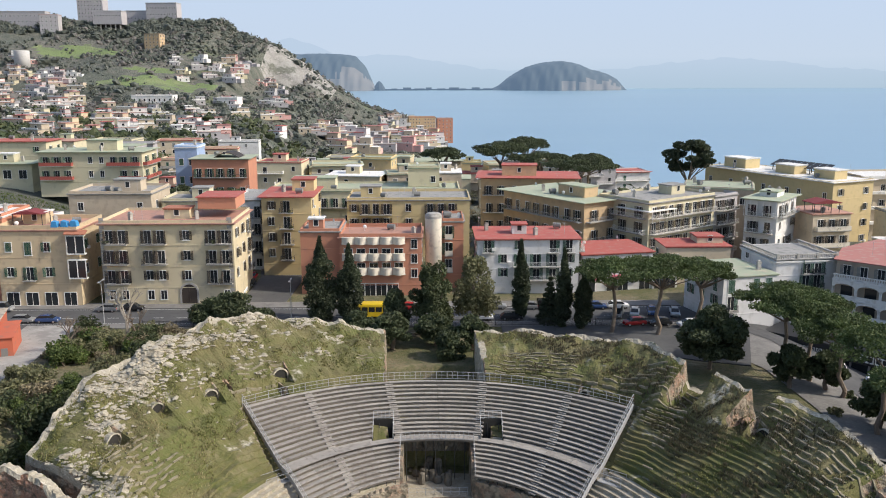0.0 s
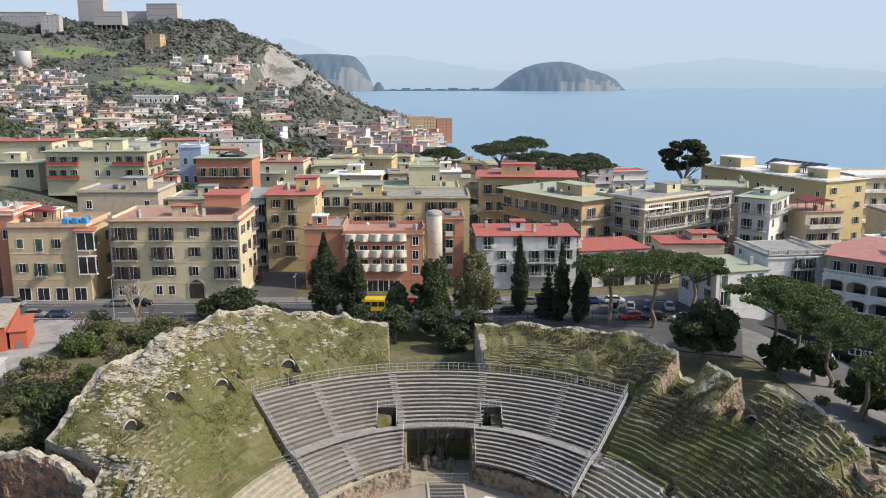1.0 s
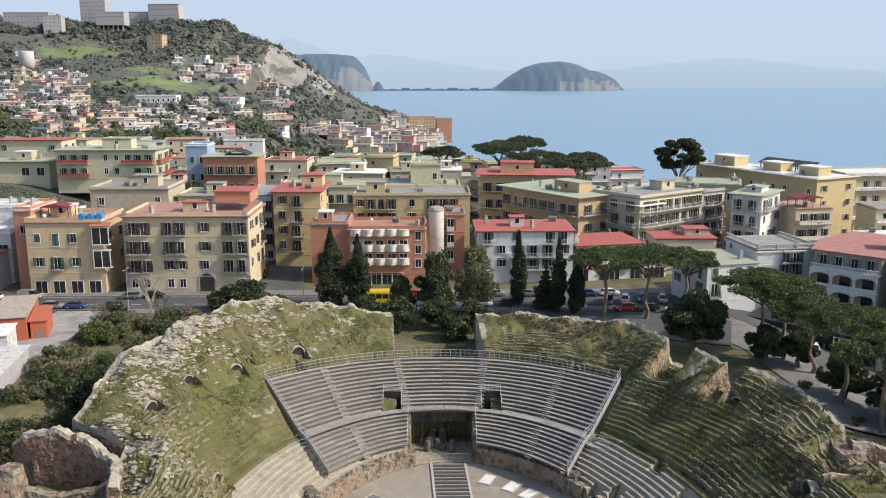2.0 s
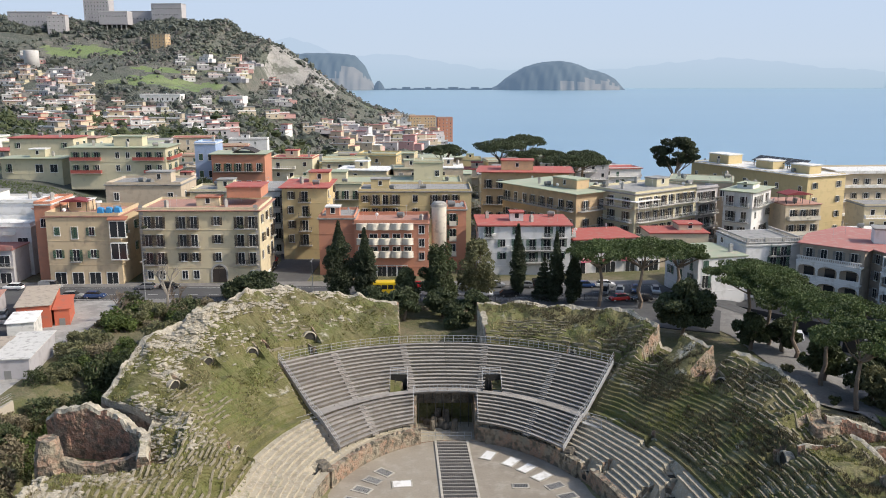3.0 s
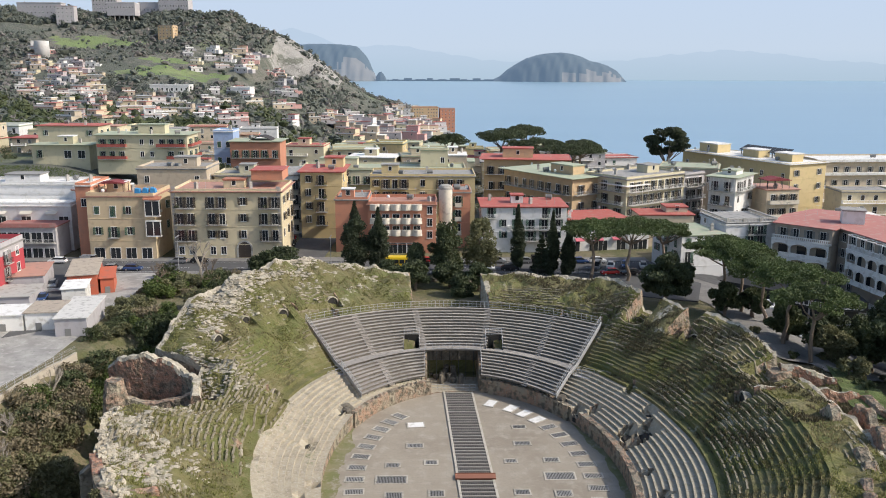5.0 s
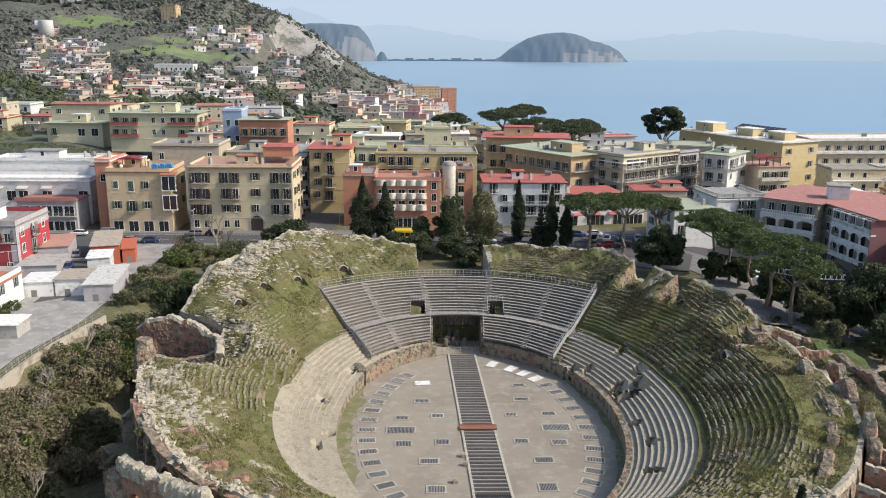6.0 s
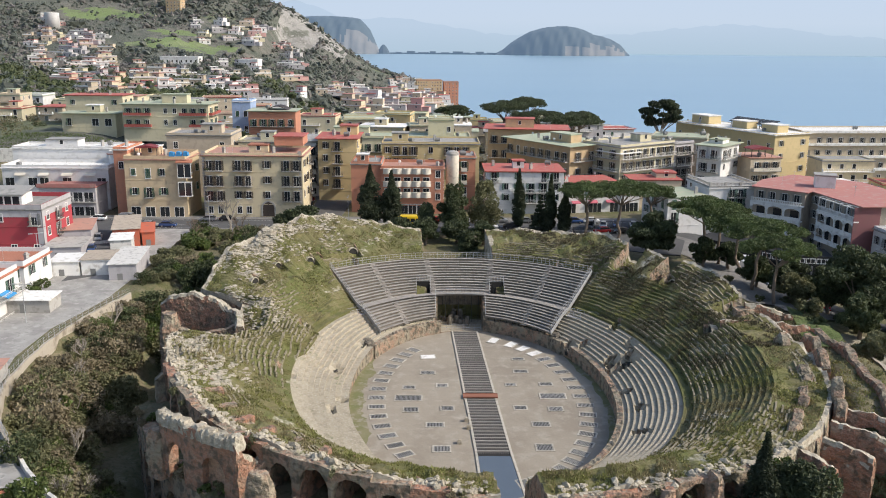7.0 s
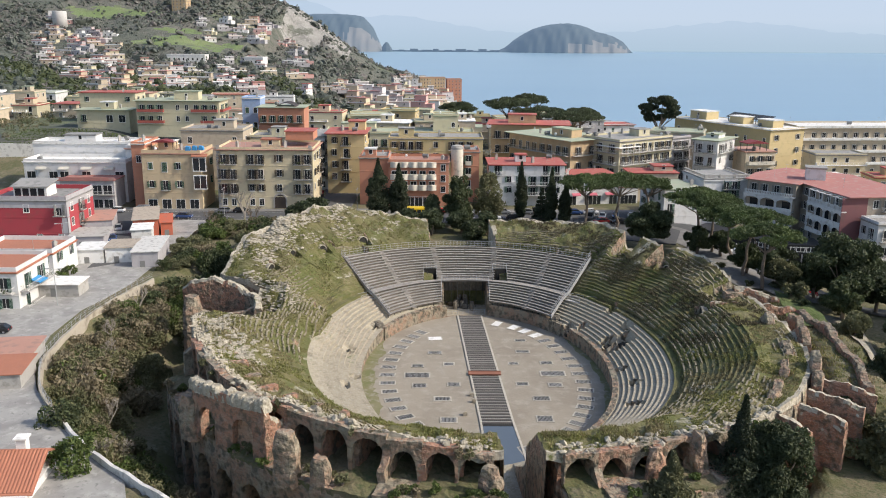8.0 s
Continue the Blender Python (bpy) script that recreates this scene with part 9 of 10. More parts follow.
car(-62.5, 33.5, 9.37, 75, "blue", words="in the concrete yard")
car(-80, 60.5, 9.37, 0, "white", words="in the concrete yard")

# yellow bus
bus = thing("bus", "small yellow bus waiting by the kerb", "bus", pose(-9.5, 150.0, 9.43, 0, 0, 0), "")
YEL = mat("yellow_bus_paint", (0.72, 0.50, 0.02), (0.68, 0.47, 0.02), rough=0.35)
body = Blocks()
body.sweep([[(x, -1.15 * k, 0.4), (x, 1.15 * k, 0.4), (x, 1.15 * k, h - 0.25), (x, 0.95 * k, h), (x, -0.95 * k, h), (x, -1.15 * k, h - 0.25)] for x, k, h in ((-3.6, 0.92, 2.6), (-3.45, 1, 2.8), (3.45, 1, 2.8), (3.6, 0.95, 2.7))])
child("body", body.mesh("body", YEL), bus)
for k in range(5):
    child("window", cached("bus_window", lambda: Blocks().box(-0.55, -1.18, 1.3, 0.55, -1.13, 2.2).mesh("window", PANE)), bus, pose(-2.6 + 1.3 * k, 0, 0))
for sx in (-2.3, 2.2):
    for sy in (-1, 1):
        child("tyre", cached("bus_tyre", lambda: Blocks().sweep([[(math.cos(a) * r, y, math.sin(a) * r) for a in np.linspace(0, 6.283, 15)[:-1]] for r, y in ((0.35, -0.14), (0.45, -0.12), (0.45, 0.12), (0.35, 0.14))]).mesh("tyre", TYRE)), bus, pose(sx, sy * 1.02, 0.45))

# iron fence between garden and street
street_fence = thing("iron_fence", "dark iron fence along the garden", "fence")
panel = Blocks()
for k in range(20):
    panel.box(k * 0.15, -0.015, 0.05, k * 0.15 + 0.03, 0.015, 1.25)
panel.box(0, -0.02, 1.15, 3.0, 0.02, 1.2).box(0, -0.02, 0.15, 3.0, 0.02, 0.2).box(-0.05, -0.05, -0.2, 0.05, 0.05, 1.4)
panel_me = panel.mesh("panel", IRON)
for k in range(32):
    child("panel", panel_me, street_fence, pose(-50 + 3.0 * k, 143.8, 9.5))

# ---- trees and scrub ----
LEAF_PINE = leaf_mat("pine_needles", (0.050, 0.080, 0.024), (0.100, 0.130, 0.042))
LEAF_CYPRESS = leaf_mat("cypress_leaves", (0.034, 0.048, 0.026), (0.066, 0.080, 0.038))
LEAF_OLIVE = leaf_mat("olive_leaves", (0.125, 0.128, 0.062), (0.19, 0.185, 0.09))
LEAF_DRY = leaf_mat("dry_scrub", (0.16, 0.135, 0.08), (0.24, 0.20, 0.125))
LEAF_BRIGHT = leaf_mat("bright_leaves", (0.065, 0.10, 0.022), (0.11, 0.14, 0.035))
# leaves on the hill, lightened and greyed to imitate haze
HAZED_LEAF = leaf_mat("hazed_evergreen", (0.085, 0.098, 0.082), (0.122, 0.136, 0.112))
HAZED_LEAF_PALE = leaf_mat("hazed_shrub", (0.11, 0.125, 0.105), (0.15, 0.162, 0.135))
HAZED_LEAF_BARE = leaf_mat("hazed_bare_shrub", (0.145, 0.137, 0.128), (0.20, 0.187, 0.172))
LEAF_DARK = leaf_mat("holm_oak_leaves", (0.042, 0.058, 0.026), (0.080, 0.098, 0.042))


def leaves(points, size, rng):
    """Vertices and faces of leaf clumps, one bent pair of triangles a point (points: n by 3)."""
    n = len(points)
    a = rng.normal(size=(n, 3))
    a /= np.linalg.norm(a, axis=1, keepdims=True)
    b = np.cross(a, rng.normal(size=(n, 3)))
    b /= np.linalg.norm(b, axis=1, keepdims=True)
    s = size * rng.uniform(0.6, 1.4, (n, 1))
    c = np.cross(a, b) * s * 0.25
    v = np.stack([points - a * s, points - b * s * 0.55 + c, points + a * s, points + b * s * 0.55 + c], 1).reshape(-1, 3)
    k = np.arange(n)[:, None] * 4
    f = np.concatenate([k + [[0, 1, 2]], k + [[0, 2, 3]]])
    return v, f


def crown_mesh(name, clumps, per, size, m, seed, wood=None):
    """clumps: list of (centre, radii); leaves fill the outer shell of each. wood: branches that grow through them."""
    rng = np.random.default_rng(seed)
    pts = []
    for c, r in clumps:
        q = rng.normal(size=(per, 3))
        q /= np.linalg.norm(q, axis=1, keepdims=True)
        q *= rng.uniform(0.45, 1.08, (per, 1)) ** 0.6
        pts.append(np.array(c) + q * np.array(r))
    v, f = leaves(np.concatenate(pts), size, rng)
    v, f = v.tolist(), f.tolist()
    n = len(f)
    if wood:
        k = len(v)
        v += [tuple(p) for p in wood.v]
        f += [tuple(i + k for i in q) for q in wood.f]
    me = bpy.data.meshes.new(name)
    me.from_pydata(v, [], f)
    me.materials.append(m)
    if wood:
        me.materials.append(BARK)
        me.polygons.foreach_set("material_index", [0] * n + [1] * (len(f) - n))
    return me


def limb(b, a, c, r0, r1, rnd, bends=3):
    p = Vector(a)
    for k in range(bends):
        q = Vector(a).lerp(Vector(c), (k + 1) / bends) + Vector((rnd.uniform(-1, 1), rnd.uniform(-1, 1), 0)) * (0.06 * (Vector(c) - Vector(a)).length if k < bends - 1 else 0)
        b.tube(p, q, r0 + (r1 - r0) * k / bends, r0 + (r1 - r0) * (k + 1) / bends, 7)
        p = q


def tree(name, label, x, y, z, h, spread, m, seed, kind="round", bark=None, per=150, size=0.42, group="trees", trunk=0.4):
    rnd = random.Random(seed)
    t = thing(name, label, "tree", pose(x, y, z, 0, 0, rnd.uniform(0, 360)), group)
    b, clumps = Blocks(), []
    bark = bark or BARK
    if kind == "cypress":
        b.tube((0, 0, -0.4), (0, 0, h * 0.7), trunk * 0.5, trunk * 0.15, 8)
        for k in range(26):
            f = k / 25
            r = spread * 0.5 * (math.sin(math.pi * (0.12 + 0.86 * f) ** 0.8) ** 0.8) * (1.0 if f < 0.7 else 1.35 * (1.02 - f) ** 0.55 + 0.05)
            for _ in range(2):
                a = rnd.uniform(0, 6.28)
                clumps.append(((math.cos(a) * r * 0.55, math.sin(a) * r * 0.55, h * (0.10 + 0.88 * f)), (r * 0.62 + 0.2, r * 0.62 + 0.2, h * 0.06 + 0.3)))
    elif kind == "umbrella":
        lean = (rnd.uniform(-0.08, 0.08) * h, rnd.uniform(-0.08, 0.08) * h)
        fork = (lean[0] * 0.6, lean[1] * 0.6, h * 0.58)
        limb(b, (0, 0, -0.4), fork, trunk, trunk * 0.7, rnd, 4)
        for k in range(34):
            a, r = rnd.uniform(0, 6.28), math.sqrt(rnd.uniform(0.0, 1.0)) * spread * 0.5
            cz = h * 0.93 - 0.12 * h * (r / (spread * 0.5)) ** 2 + rnd.uniform(-0.03, 0.03) * h
            c = (lean[0] + math.cos(a) * r, lean[1] + math.sin(a) * r, cz)
            clumps.append((c, (spread * 0.15, spread * 0.15, h * 0.042)))
            if k % 3 == 0:
                limb(b, fork, (c[0], c[1], c[2] - 0.3), trunk * 0.42, trunk * 0.1, rnd, 3)
    elif kind == "tall":                                  # high-headed pine: bare forked stem and a deep rounded crown
        fork = (0.4, 0.2, h * 0.56)
        limb(b, (0, 0, -0.4), fork, trunk, trunk * 0.75, rnd, 4)
        for k in range(30):
            a, f = rnd.uniform(0, 6.28), rnd.uniform(0, 1)
            r = spread * 0.5 * math.sin(math.pi * (0.25 + 0.62 * f)) * math.sqrt(rnd.uniform(0.1, 0.9))
            c = (fork[0] + math.cos(a) * r, fork[1] + math.sin(a) * r, h * (0.70 + 0.26 * f))
            clumps.append((c, (spread * rnd.uniform(0.09, 0.15), spread * rnd.uniform(0.09, 0.15), h * rnd.uniform(0.025, 0.045))))
            if k % 2 == 0:
                limb(b, fork, c, trunk * 0.45, trunk * 0.12, rnd, 3)
    elif kind == "fir":
        b.tube((0, 0, -0.4), (0, 0, h * 0.97), trunk * 0.4, 0.03, 7)
        for k in range(9):
            f = k / 8
            r = spread * 0.5 * (1 - f) + 0.2
            for j in range(7):
                a = 6.283 * j / 7 + k
                clumps.append(((math.cos(a) * r * 0.6, math.sin(a) * r * 0.6, h * (0.10 + 0.85 * f) - 0.12 * r), (r * 0.45, r * 0.45, 0.22 + 0.05 * r)))
    else:
        fork = (rnd.uniform(-0.3, 0.3), rnd.uniform(-0.3, 0.3), h * 0.35)
        limb(b, (0, 0, -0.4), fork, trunk, trunk * 0.7, rnd, 3)
        for k in range(24):
            a, f = rnd.uniform(0, 6.28), rnd.uniform(0, 1)
            r = spread * 0.5 * math.sin(math.pi * (0.2 + 0.7 * f)) * rnd.uniform(0.3, 0.85)
            c = (math.cos(a) * r, math.sin(a) * r, h * (0.32 + 0.58 * f))
            clumps.append((c, (spread * rnd.uniform(0.12, 0.22), spread * rnd.uniform(0.12, 0.22), h * rnd.uniform(0.07, 0.13))))
            if k % 3 == 0:
                limb(b, fork, c, trunk * 0.45, trunk * 0.08, rnd, 3)
    child("trunk", b.mesh("trunk", bark), t)
    child("crown", crown_mesh("crown", clumps, per, size, m, seed), t)
    return t


def bare_tree(x, y, z, h, seed, bark):
    rnd = random.Random(seed)
    t = thing("bare_tree", "leafless grey tree with many fine branches", "tree", pose(x, y, z), "trees")
    b = Blocks()

    def grow(p, way, length, r, level):
        q = p + way * length
        b.tube(p, q, r, r * 0.65, 5)
        if level:
            for _ in range(3 if level > 1 else 4):
                w = (way + Vector((rnd.uniform(-1, 1), rnd.uniform(-1, 1), rnd.uniform(-0.2, 0.8))) * 0.75).normalized()
                grow(q, w, length * rnd.uniform(0.55, 0.8), r * 0.6, level - 1)

    grow(Vector((0, 0, -0.3)), Vector((0, 0, 1)), h * 0.3, h * 0.03, 4)
    child("trunk", b.mesh("trunk", bark), t)
    return t


def bush(name, label, x, y, z, w, d, h, m, seed, per=130, size=0.3, n=16, group="shrubs"):
    rnd = random.Random(seed)
    t = thing(name, label, "shrub", pose(x, y, z), group)
    b, clumps = Blocks(), []
    for k in range(n):
        a, r = rnd.uniform(0, 6.28), math.sqrt(rnd.random()) * 0.8
        c = (math.cos(a) * r * w / 2, math.sin(a) * r * d / 2, h * rnd.uniform(0.2, 0.8) * (1.05 - 0.5 * r))
        clumps.append((c, (w * 0.17, d * 0.17, h * 0.19)))
        if k % 2 == 0:
            limb(b, (c[0] * 0.2, c[1] * 0.2, -0.3), c, 0.08, 0.025, rnd, 2)
    me = crown_mesh("crown", clumps, per, size, m, seed, b)
    child("crown", me, t)
    return t


# along the street
tree("cypress", "tall dark cypress by the street", -18.6, 147.5, 8.9, 15.5, 5.4, LEAF_CYPRESS, 1, "cypress", per=260, size=0.27)
tree("cypress", "dark slender cypress by the street", -13.4, 147.5, 8.9, 14.2, 4.2, LEAF_CYPRESS, 2, "cypress", per=240, size=0.27)
tree("cypress", "tall slim cypress before the white house", 18.0, 149, 9.0, 14.4, 2.7, LEAF_CYPRESS, 3, "cypress", per=190, size=0.25)
tree("cypress", "slim dark cypress beside the street", 25.0, 143, 9.0, 14.0, 2.5, LEAF_CYPRESS, 4, "cypress", per=180, size=0.25)
tree("cypress", "bushy dark cypress beside the street", 28.4, 142, 9.0, 11.0, 2.9, LEAF_CYPRESS, 5, "cypress", per=180, size=0.25)
tree("fir", "small dark fir by the street", 23.0, 146.0, 9.0, 9.0, 5.2, LEAF_CYPRESS, 6, "fir", per=60, size=0.3)
tree("umbrella_pine", "umbrella pine with a broad flat crown", 33.0, 140, 9.0, 14.0, 13, LEAF_PINE, 7, "umbrella", per=330, size=0.21)
tree("umbrella_pine", "umbrella pine with a broad flat crown", 40.5, 138, 9.0, 14.4, 15, LEAF_PINE, 8, "umbrella", per=360, size=0.21)
tree("umbrella_pine", "umbrella pine with a broad flat crown", 48.5, 141, 9.0, 13.5, 10, LEAF_PINE, 9, "umbrella", per=240, size=0.21)
for k, (x, y, h, s) in enumerate(((54.3, 119.5, 14.6, 13), (57.0, 115.5, 14.0, 12), (59.0, 109.5, 13.0, 12), (57.5, 96.5, 14.5, 13), (57.6, 86.0, 14.0, 11))):
    tree("umbrella_pine", "tall umbrella pine at the pavement edge", x, y, 8.7, h, s, LEAF_PINE, 20 + k, "umbrella", bark=BARK, per=340, size=0.21, trunk=0.36)
tree("plane_tree", "tall leafy dark tree over the sunk garden", 2.0, 139, 7.0, 15.5, 8.0, LEAF_OAK, 31, per=330, size=0.27)
tree("plane_tree", "greyish green tree over the sunk garden", 9.5, 143, 8.0, 14.5, 8.5, LEAF_OLIVE, 32, per=300, size=0.27)
tree("plane_tree", "dark tree in the sunk garden", -4.5, 139, 6.0, 11.5, 6.0, LEAF_DARK, 33, per=260, size=0.27)
tree("holm_oak", "dark low holm oak in the sunk garden", 4.2, 127, 5.5, 8.5, 6.0, LEAF_DARK, 34, per=260, size=0.27)
bush("holm_oak_bush", "broad dark green bush before the cream house", -34.5, 146, 9.0, 15, 8, 7.0, LEAF_DARK, 35, per=330, n=26, size=0.32)
tree("holm_oak", "dense dark holm oak beside the rim", 44.5, 121, 8.5, 11.0, 11.0, LEAF_DARK, 36, per=420, size=0.36)
tree("holm_oak", "small dark holm oak by the pavement", 53.0, 113, 8.5, 7.5, 6.0, LEAF_DARK, 37, per=220, size=0.34)
tree("holm_oak", "large dark tree in the garden by the path", 69.5, 81, 6.5, 15.5, 14.0, LEAF_DARK, 38, per=520, size=0.36)
tree("holm_oak", "large dark tree in the garden by the shops", 74, 92, 7.5, 11.5, 10.0, LEAF_DARK, 39, per=350, size=0.36)
tree("olive_tree", "dark leafy tree at the garden edge", 62.5, 90, 8.0, 7.0, 6.5, LEAF_OLIVE, 40, per=230, size=0.3)
tree("palm_like_tree", "small spreading garden tree", 60.0, 78, 8.0, 6.0, 5.0, LEAF_OLIVE, 41, per=180, size=0.3)
tree("holm_oak", "dark tree at the garden corner", 84, 74, 6.0, 13, 13.0, LEAF_DARK, 42, per=380, size=0.38)
# before the near wall
tree("cypress", "dark cypress before the ruined outer wall", 29.6, 18.8, -0.8, 18.2, 5.4, LEAF_CYPRESS, 51, "cypress", per=520, size=0.2)
tree("holm_oak", "dense dark tree before the ruined outer wall", 34.2, 19.0, -0.8, 16.5, 8.0, LEAF_DARK, 52, per=900, size=0.22)
tree("cypress", "yellowish bushy conifer before the outer wall", 20.8, 14.2, -0.8, 14.0, 7.0, LEAF_OLIVE, 53, "cypress", per=320, size=0.28)
tree("olive_tree", "grey-green tree at the garden corner", 51.5, 28, 1.5, 10, 10, LEAF_OLIVE, 54, per=480, size=0.3)
tree("olive_tree", "grey-green tree at the garden corner", 50.0, 36, 3, 8.5, 8, LEAF_OAK, 55, per=420, size=0.3)
tree("olive_tree", "grey-green low tree before the outer wall", 28.0, 13.0, -0.8, 9, 8, LEAF_OLIVE, 56, per=420, size=0.28)
for k, (x, y, h, sp, m) in enumerate(((66, 72, 8, 8, LEAF_OAK), (78, 84, 10, 10, LEAF_DARK), (90, 86, 11, 11, LEAF_DARK), (62, 60, 7, 7, LEAF_OLIVE), (70, 58, 9, 9, LEAF_DARK), (60, 44, 9, 9, LEAF_DARK), (67, 40, 10, 10, LEAF_OAK), (76, 50, 10, 11, LEAF_DARK), (58, 33, 8, 8, LEAF_OLIVE), (80, 66, 10, 11, LEAF_DARK))):
    tree("garden_tree", "dark leafy tree in the garden beside the ruins", x, y, float(land(x, y)) - 0.2, h, sp, m, 80 + k, per=260, size=0.36)
for k in range(60):
    c = random.Random(k).uniform(198, 312)
    if 268 < c < 282:
        continue
    rr = random.Random(k + 900)
    d = rim_out(radians(c)) + rr.choice((0.6, 3.0, 3.6, 4.4))
    zt = 9.1 if d > rim_out(radians(c)) + 2 else rim_up(radians(c)) - 0.6
    bush("wall_weeds", "tuft of weeds growing on the ruined wall", *ring(radians(c), d), zt, rr.uniform(1.2, 2.6), rr.uniform(1.2, 2.2), rr.uniform(0.8, 1.6), rr.choice((LEAF_BRIGHT, LEAF_DRY, LEAF_OLIVE)), 700 + k, per=50, size=0.16, n=7, group="wall weeds")
# skyline pines
tree("umbrella_pine", "tall dark umbrella pine on the skyline", 81, 256, 3.0, 31.0, 15, LEAF_CYPRESS, 60, "tall", per=300, size=0.42, trunk=0.55)
for k, (x, y, h, s) in enumerate(((29, 330, 22.5, 21), (41, 345, 25.0, 18), (6, 335, 20, 16), (53, 285, 17.5, 21), (43, 318, 18.5, 22), (58, 300, 18, 14))):
    tree("umbrella_pine", "broad umbrella pine above the roofs", x, y, float(land(x, y)) - 0.5, h, s, LEAF_DARK, 61 + k, "umbrella", per=260, size=0.36, trunk=0.6)
for k, (x, y, h, s) in enumerate(((-68, 238, 14, 16), (-58, 242, 13, 14), (-74, 229, 12, 10), (-104, 205, 9, 10), (-96, 200, 7, 9))):
    tree("cedar", "dark spreading cedar among the houses", x, y, float(land(x, y)) - 0.3, h, s, LEAF_DARK, 70 + k, per=260, size=0.4)
for k, (x, y, h, sp) in enumerate(((-5.0, 131.5, 6.5, 7), (2.0, 133.5, 5.5, 7), (8.0, 131.0, 6.0, 6), (-10.5, 134, 6, 6))):
    tree("garden_tree", "dark leafy tree in the sunk garden", x, y, 9.1, h, sp, LEAF_DARK, 230 + k, per=170, size=0.34)
bare_tree(-51, 139, 9.0, 12, 1, BARK_PALE)
bare_tree(-58, 131, 8.8, 8, 2, BARK)
bare_tree(-48, 135, 9.0, 8, 3, BARK)
bare_tree(-104, 222, 14, 9, 4, BARK_PALE)
for k in range(11):
    x, y = ring(radians(216 - 5.2 * k), 36.5 + 0.5 * k + 1.5 * math.sin(k * 2.7))
    bare_tree(x, y, float(land(x, y)) - 0.2, 6 + k % 3, 10 + k, BARK_PALE)

# scrub on the ditch's bank and round the rim: some bushes of each kind, then copies of them
rnd = random.Random(21)
PATTERN = []
for k, (m, words) in enumerate(((LEAF_OLIVE, "grey-green"), (LEAF_OAK, "dark green"), (LEAF_DRY, "brown half-bare"), (LEAF_BRIGHT, "yellow-green"), (LEAF_OLIVE, "grey-green"), (LEAF_OAK, "dark green"), (LEAF_BRIGHT, "yellow-green"))):
    th = radians(150 + 11 * k)
    x, y = ring(th, 42)
    PATTERN.append(bush("scrub_bush", f"{words} tangled bush on the bank of the ditch", x, y, float(land(x, y)) - 0.3, 5.6, 5.2, 5.4, m, 100 + k, per=84, size=0.24, n=15))
for k in range(280):
    c = rnd.uniform(112, 236) if k < 170 else rnd.uniform(158, 226)
    th = radians(c)
    dw = float(np.interp(c, (142, 158, 188, 196, 206, 212, 222, 238), (48, 46.2, 46.2, 44.7, 41.5, 40.3, 38.3, 36.5)))
    d = rnd.uniform(33.4 if c > 165 else rim_out(th) + 3.5, dw - 2.2) if k < 170 else rnd.uniform(dw - 7.5, dw - 2.2)
    if d <= rim_out(th) + 2.5:
        continue
    x, y = ring(th, d)
    s = rnd.uniform(0.7, 1.3) * (0.85 if d > dw - 4 else 1.0)
    ob = copy_thing(PATTERN[rnd.choice((0, 4, 2, 2, 0, 4, 3, 1) if c > 150 else (1, 5, 5, 3))], pose(x, y, float(land(x, y)) - 0.3, 0, 0, rnd.uniform(0, 360)) @ Matrix.Diagonal((s, s, s * rnd.uniform(0.75, 1.15), 1)))
done = 0
while done < 48:
    x, y = rnd.uniform(-61, -40), rnd.uniform(99, 141)
    off = float(ring_offset(x, y)[0])
    th = math.atan2(to_local(x, y)[1] / (SEMI_V + off), to_local(x, y)[0] / (SEMI_U + off))
    if off < rim_out(th) + 3.0:
        continue
    done += 1
    s = rnd.uniform(0.6, 1.2)
    copy_thing(rnd.choice(PATTERN), pose(x, y, float(land(x, y)) - 0.3, 0, 0, rnd.uniform(0, 360)) @ Matrix.Diagonal((s, s, s * rnd.uniform(0.6, 1.0), 1)))
for k, (x, y, h, sp, m) in enumerate(((59, 99, 7, 7, LEAF_OAK), (63, 93, 8, 8, LEAF_DARK), (74, 103, 8, 8, LEAF_DARK), (79, 97, 9, 9, LEAF_DARK), (58, 112, 6, 6, LEAF_DARK), (86, 101, 9, 9, LEAF_DARK), (68, 88, 8, 8, LEAF_OAK))):
    tree("garden_tree", "dark leafy tree beside the street", x, y, float(land(x, y)) - 0.2, h, sp, m, 180 + k, per=200, size=0.34)
for k in range(22):
    x, y = -60 + rnd.uniform(0, 52), rnd.uniform(127, 142)
    s = rnd.uniform(2.0, 4.5)
    bush("scrub_bush", "dry bush between rim and street", x, y, 8.9, s * 1.3, s, s * 0.8, rnd.choice((LEAF_DRY, LEAF_OLIVE, LEAF_OAK, LEAF_DRY)), 400 + k, per=80, size=0.22)
for k in range(16):
    x, y = rnd.uniform(50, 68), rnd.uniform(70, 112)
    bush("garden_shrub", "clipped garden shrub by the path", x, y, float(land(x, y)) - 0.1, 2.2, 2.0, 1.6, rnd.choice((LEAF_OAK, LEAF_OLIVE)), 500 + k, per=60, size=0.18, n=8)
for k in range(14):
    x, y = rnd.uniform(-100, -70), rnd.uniform(60, 100)
    bush("garden_shrub", "green shrub in a house yard", x, y, float(land(x, y)) - 0.1, 3, 3, 2.4, rnd.choice((LEAF_BRIGHT, LEAF_OAK)), 600 + k, per=60, size=0.2, n=8)


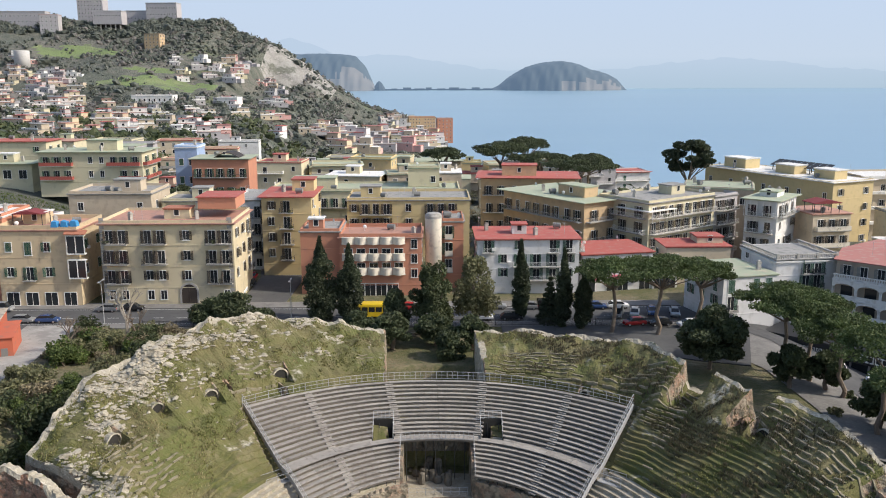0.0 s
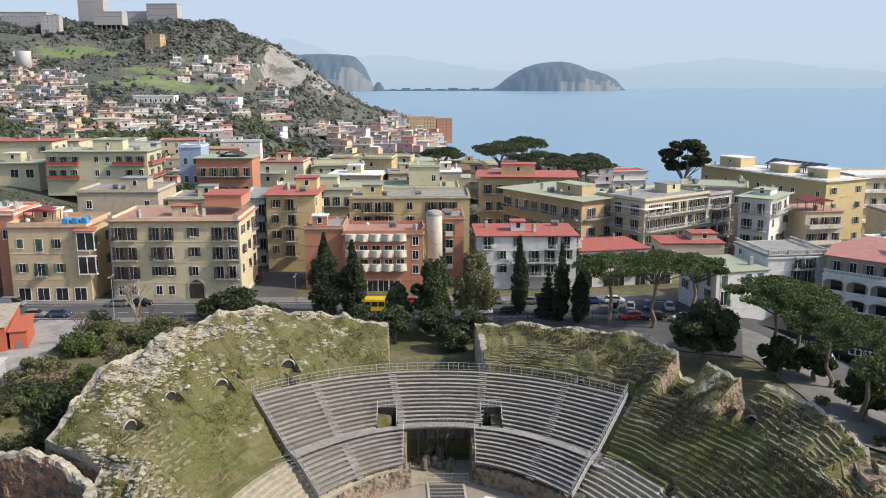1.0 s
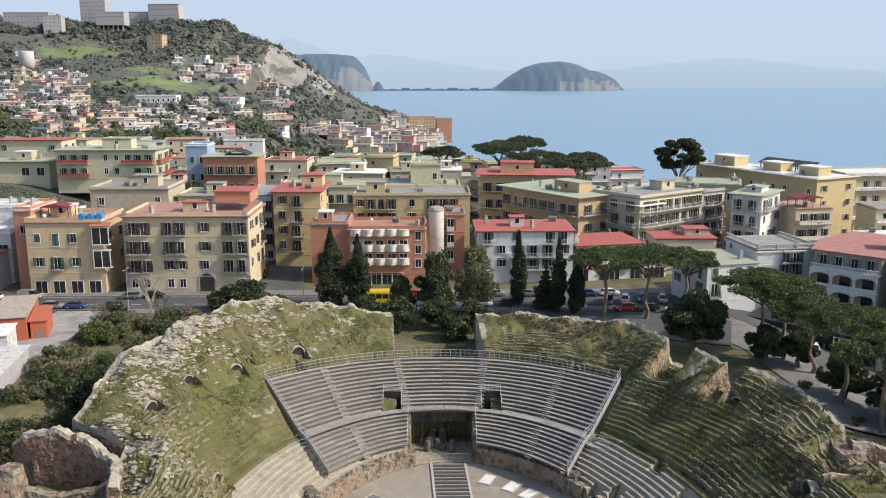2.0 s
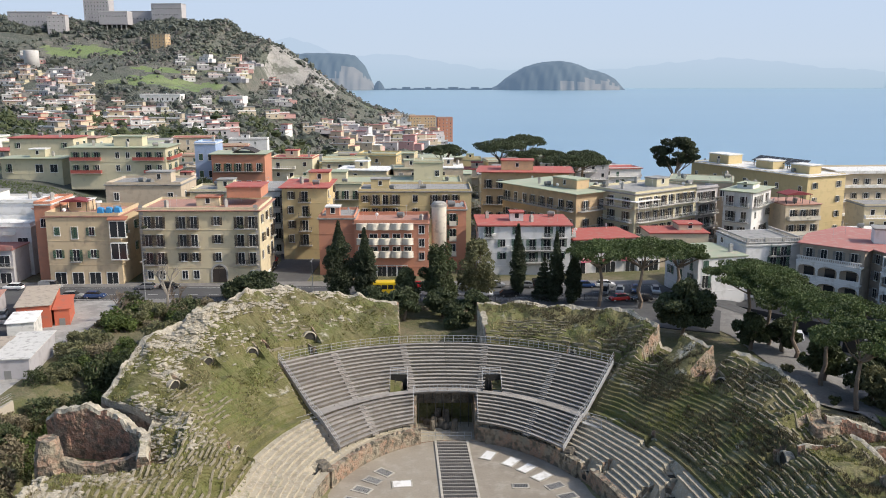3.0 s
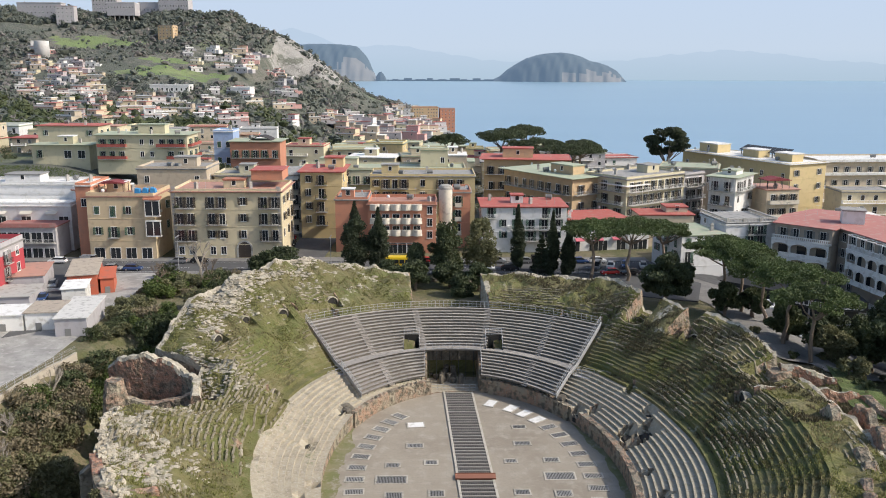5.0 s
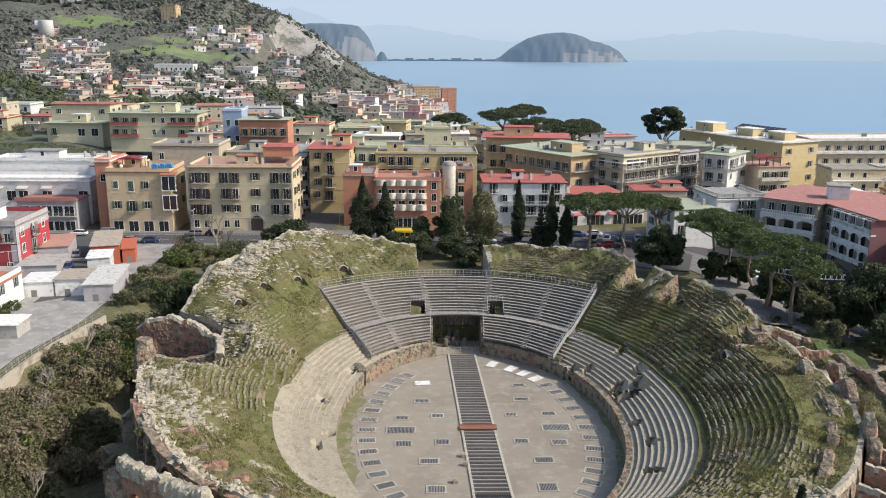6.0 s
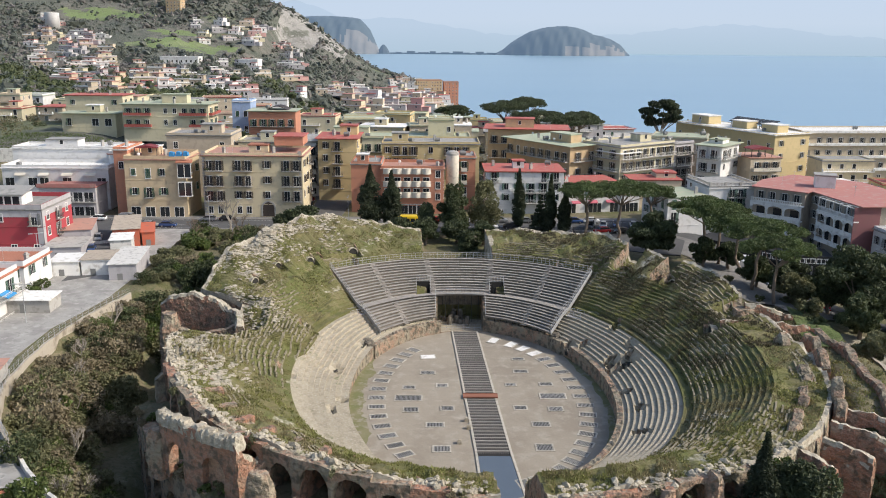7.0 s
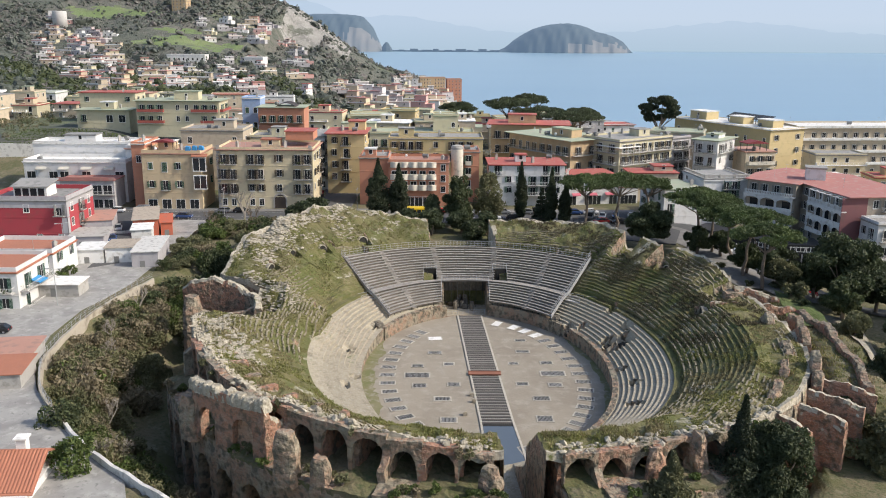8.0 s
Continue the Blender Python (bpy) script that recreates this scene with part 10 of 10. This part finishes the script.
def scatter_clumps(name, label, spots, sizes, m, seed):
    """Many small crowns as one piece of cover: a knobbly head each, ringed by loose sprays (spots: n by 3)."""
    rng = np.random.default_rng(seed)
    n = len(spots)
    bm = bmesh.new()
    bmesh.ops.create_icosphere(bm, subdivisions=1, radius=1.0)
    ball = np.array([v.co[:] for v in bm.verts])
    tris = np.array([[v.index for v in f.verts] for f in bm.faces])
    bm.free()
    nv = len(ball)
    head = ball[None] * rng.uniform(0.45, 1.3, (n, nv, 1)) * np.array((1, 1, 0.8)) * rng.uniform(0.75, 1.3, (n, 1, 3))
    head = spots[:, None, :] + (head + np.array((0, 0, 0.45))) * sizes[:, None, None]
    v1 = head.reshape(-1, 3)
    f1 = (tris[None] + (np.arange(n) * nv)[:, None, None]).reshape(-1, 3)
    per = 6
    q = rng.normal(size=(n, per, 3))
    q /= np.linalg.norm(q, axis=2, keepdims=True)
    q[..., 2] = np.abs(q[..., 2])
    pts = (spots[:, None, :] + (q * np.array((1, 1, 0.9)) + np.array((0, 0, 0.45))) * sizes[:, None, None]).reshape(-1, 3)
    v2, f2 = leaves(pts, 1.0, rng)
    mid = np.repeat(pts, 4, 0)
    v2 = mid + (v2 - mid) * np.repeat(sizes, per * 4)[:, None] * 0.38
    me = bpy.data.meshes.new(name)
    me.from_pydata(np.concatenate([v1, v2]).tolist(), [], np.concatenate([f1, f2 + len(v1)]).tolist())
    me.materials.append(m)
    return tagged(new(name, me), label, "woods", kind="stuff")


rng = np.random.default_rng(3)
for j, (m, n, label) in enumerate(((HAZED_LEAF, 10500, "dark evergreen scrub and trees on the hill"), (HAZED_LEAF_PALE, 8000, "grey-green scrub on the hill"), (HAZED_LEAF_BARE, 8500, "bare brown winter scrub on the hill"))):
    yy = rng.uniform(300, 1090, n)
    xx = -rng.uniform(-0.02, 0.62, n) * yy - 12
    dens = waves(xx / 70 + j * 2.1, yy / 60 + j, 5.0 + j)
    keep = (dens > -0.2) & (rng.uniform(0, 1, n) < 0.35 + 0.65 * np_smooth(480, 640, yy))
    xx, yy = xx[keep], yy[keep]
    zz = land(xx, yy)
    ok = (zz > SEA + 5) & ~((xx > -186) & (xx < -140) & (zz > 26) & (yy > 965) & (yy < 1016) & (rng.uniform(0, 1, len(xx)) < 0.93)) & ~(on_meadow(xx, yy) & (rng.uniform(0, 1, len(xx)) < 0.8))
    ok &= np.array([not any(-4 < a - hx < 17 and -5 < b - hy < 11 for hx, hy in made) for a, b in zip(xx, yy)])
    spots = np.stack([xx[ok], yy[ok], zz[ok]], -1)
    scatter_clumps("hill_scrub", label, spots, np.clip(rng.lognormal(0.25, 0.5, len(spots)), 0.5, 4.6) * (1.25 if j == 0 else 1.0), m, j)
# trees and shrubs among the town houses
yy = rng.uniform(196, 640, 3400)
xx = rng.uniform(-0.6, 0.30, 3400) * (yy + 60)
ok = np.array([free(a - 2, b - 2, a + 2, b + 2) for a, b in zip(xx, yy)])
xx, yy = xx[ok], yy[ok]
keep = np.array([not any(-4 < a - hx < 17 and -6 < b - hy < 11 for hx, hy in made) for a, b in zip(xx, yy)])
xx, yy = xx[keep], yy[keep]
spots = np.stack([xx, yy, land(xx, yy)], -1)
spots = spots[spots[:, 2] > SEA + 3]
scatter_clumps("town_greenery", "small trees and shrubs between the houses", spots[spots[:, 1] > 330], rng.uniform(1.5, 3.8, len(spots))[spots[:, 1] > 330], LEAF_OAK, 9)
near_spots = spots[(spots[:, 1] <= 330) & (np.abs(spots[:, 0]) < 190)][:420]
for k, (m, words) in enumerate(((LEAF_OAK, "dark green"), (LEAF_OLIVE, "grey-green"), (LEAF_DRY, "brown winter"))):
    sizes = [rng.uniform(1.0, 2.6) for _ in near_spots[k::3]]
    me = crown_mesh("town_greenery", [((p[0], p[1], p[2] + 0.5 * s), (s, s, s * 0.8)) for p, s in zip(near_spots[k::3], sizes)], 85, 0.3, m, 30 + k)
    tagged(new("town_greenery", me), f"{words} shrubs and small trees between the houses", "shrubs", kind="stuff")
rows = [((x + rng.uniform(-0.4, 0.4), y, float(land(x, y)) + 0.4), (0.9, 0.5, 0.45)) for y in range(216, 246, 4) for x in np.arange(-150, -104, 1.5)]
tagged(new("vegetable_rows", crown_mesh("vegetable_rows", rows, 26, 0.22, LEAF_BRIGHT, 40)), "rows of green vegetables in a terraced garden", "vegetables", kind="stuff")
yy = 1025 + rng.uniform(-20, 15, 420)
xx = rng.uniform(-640, -205, 420)
spots = np.stack([xx, yy, land(xx, yy)], -1)
yy = rng.uniform(972, 1006, 190)
xx = rng.uniform(-500, -300, 190)
spots = np.concatenate([spots, np.stack([xx, yy, land(xx, yy)], -1)])
scatter_clumps("hill_crest_trees", "dark pines along the hill crest", spots, rng.uniform(2.5, 4.5, len(spots)), HAZED_LEAF, 12)
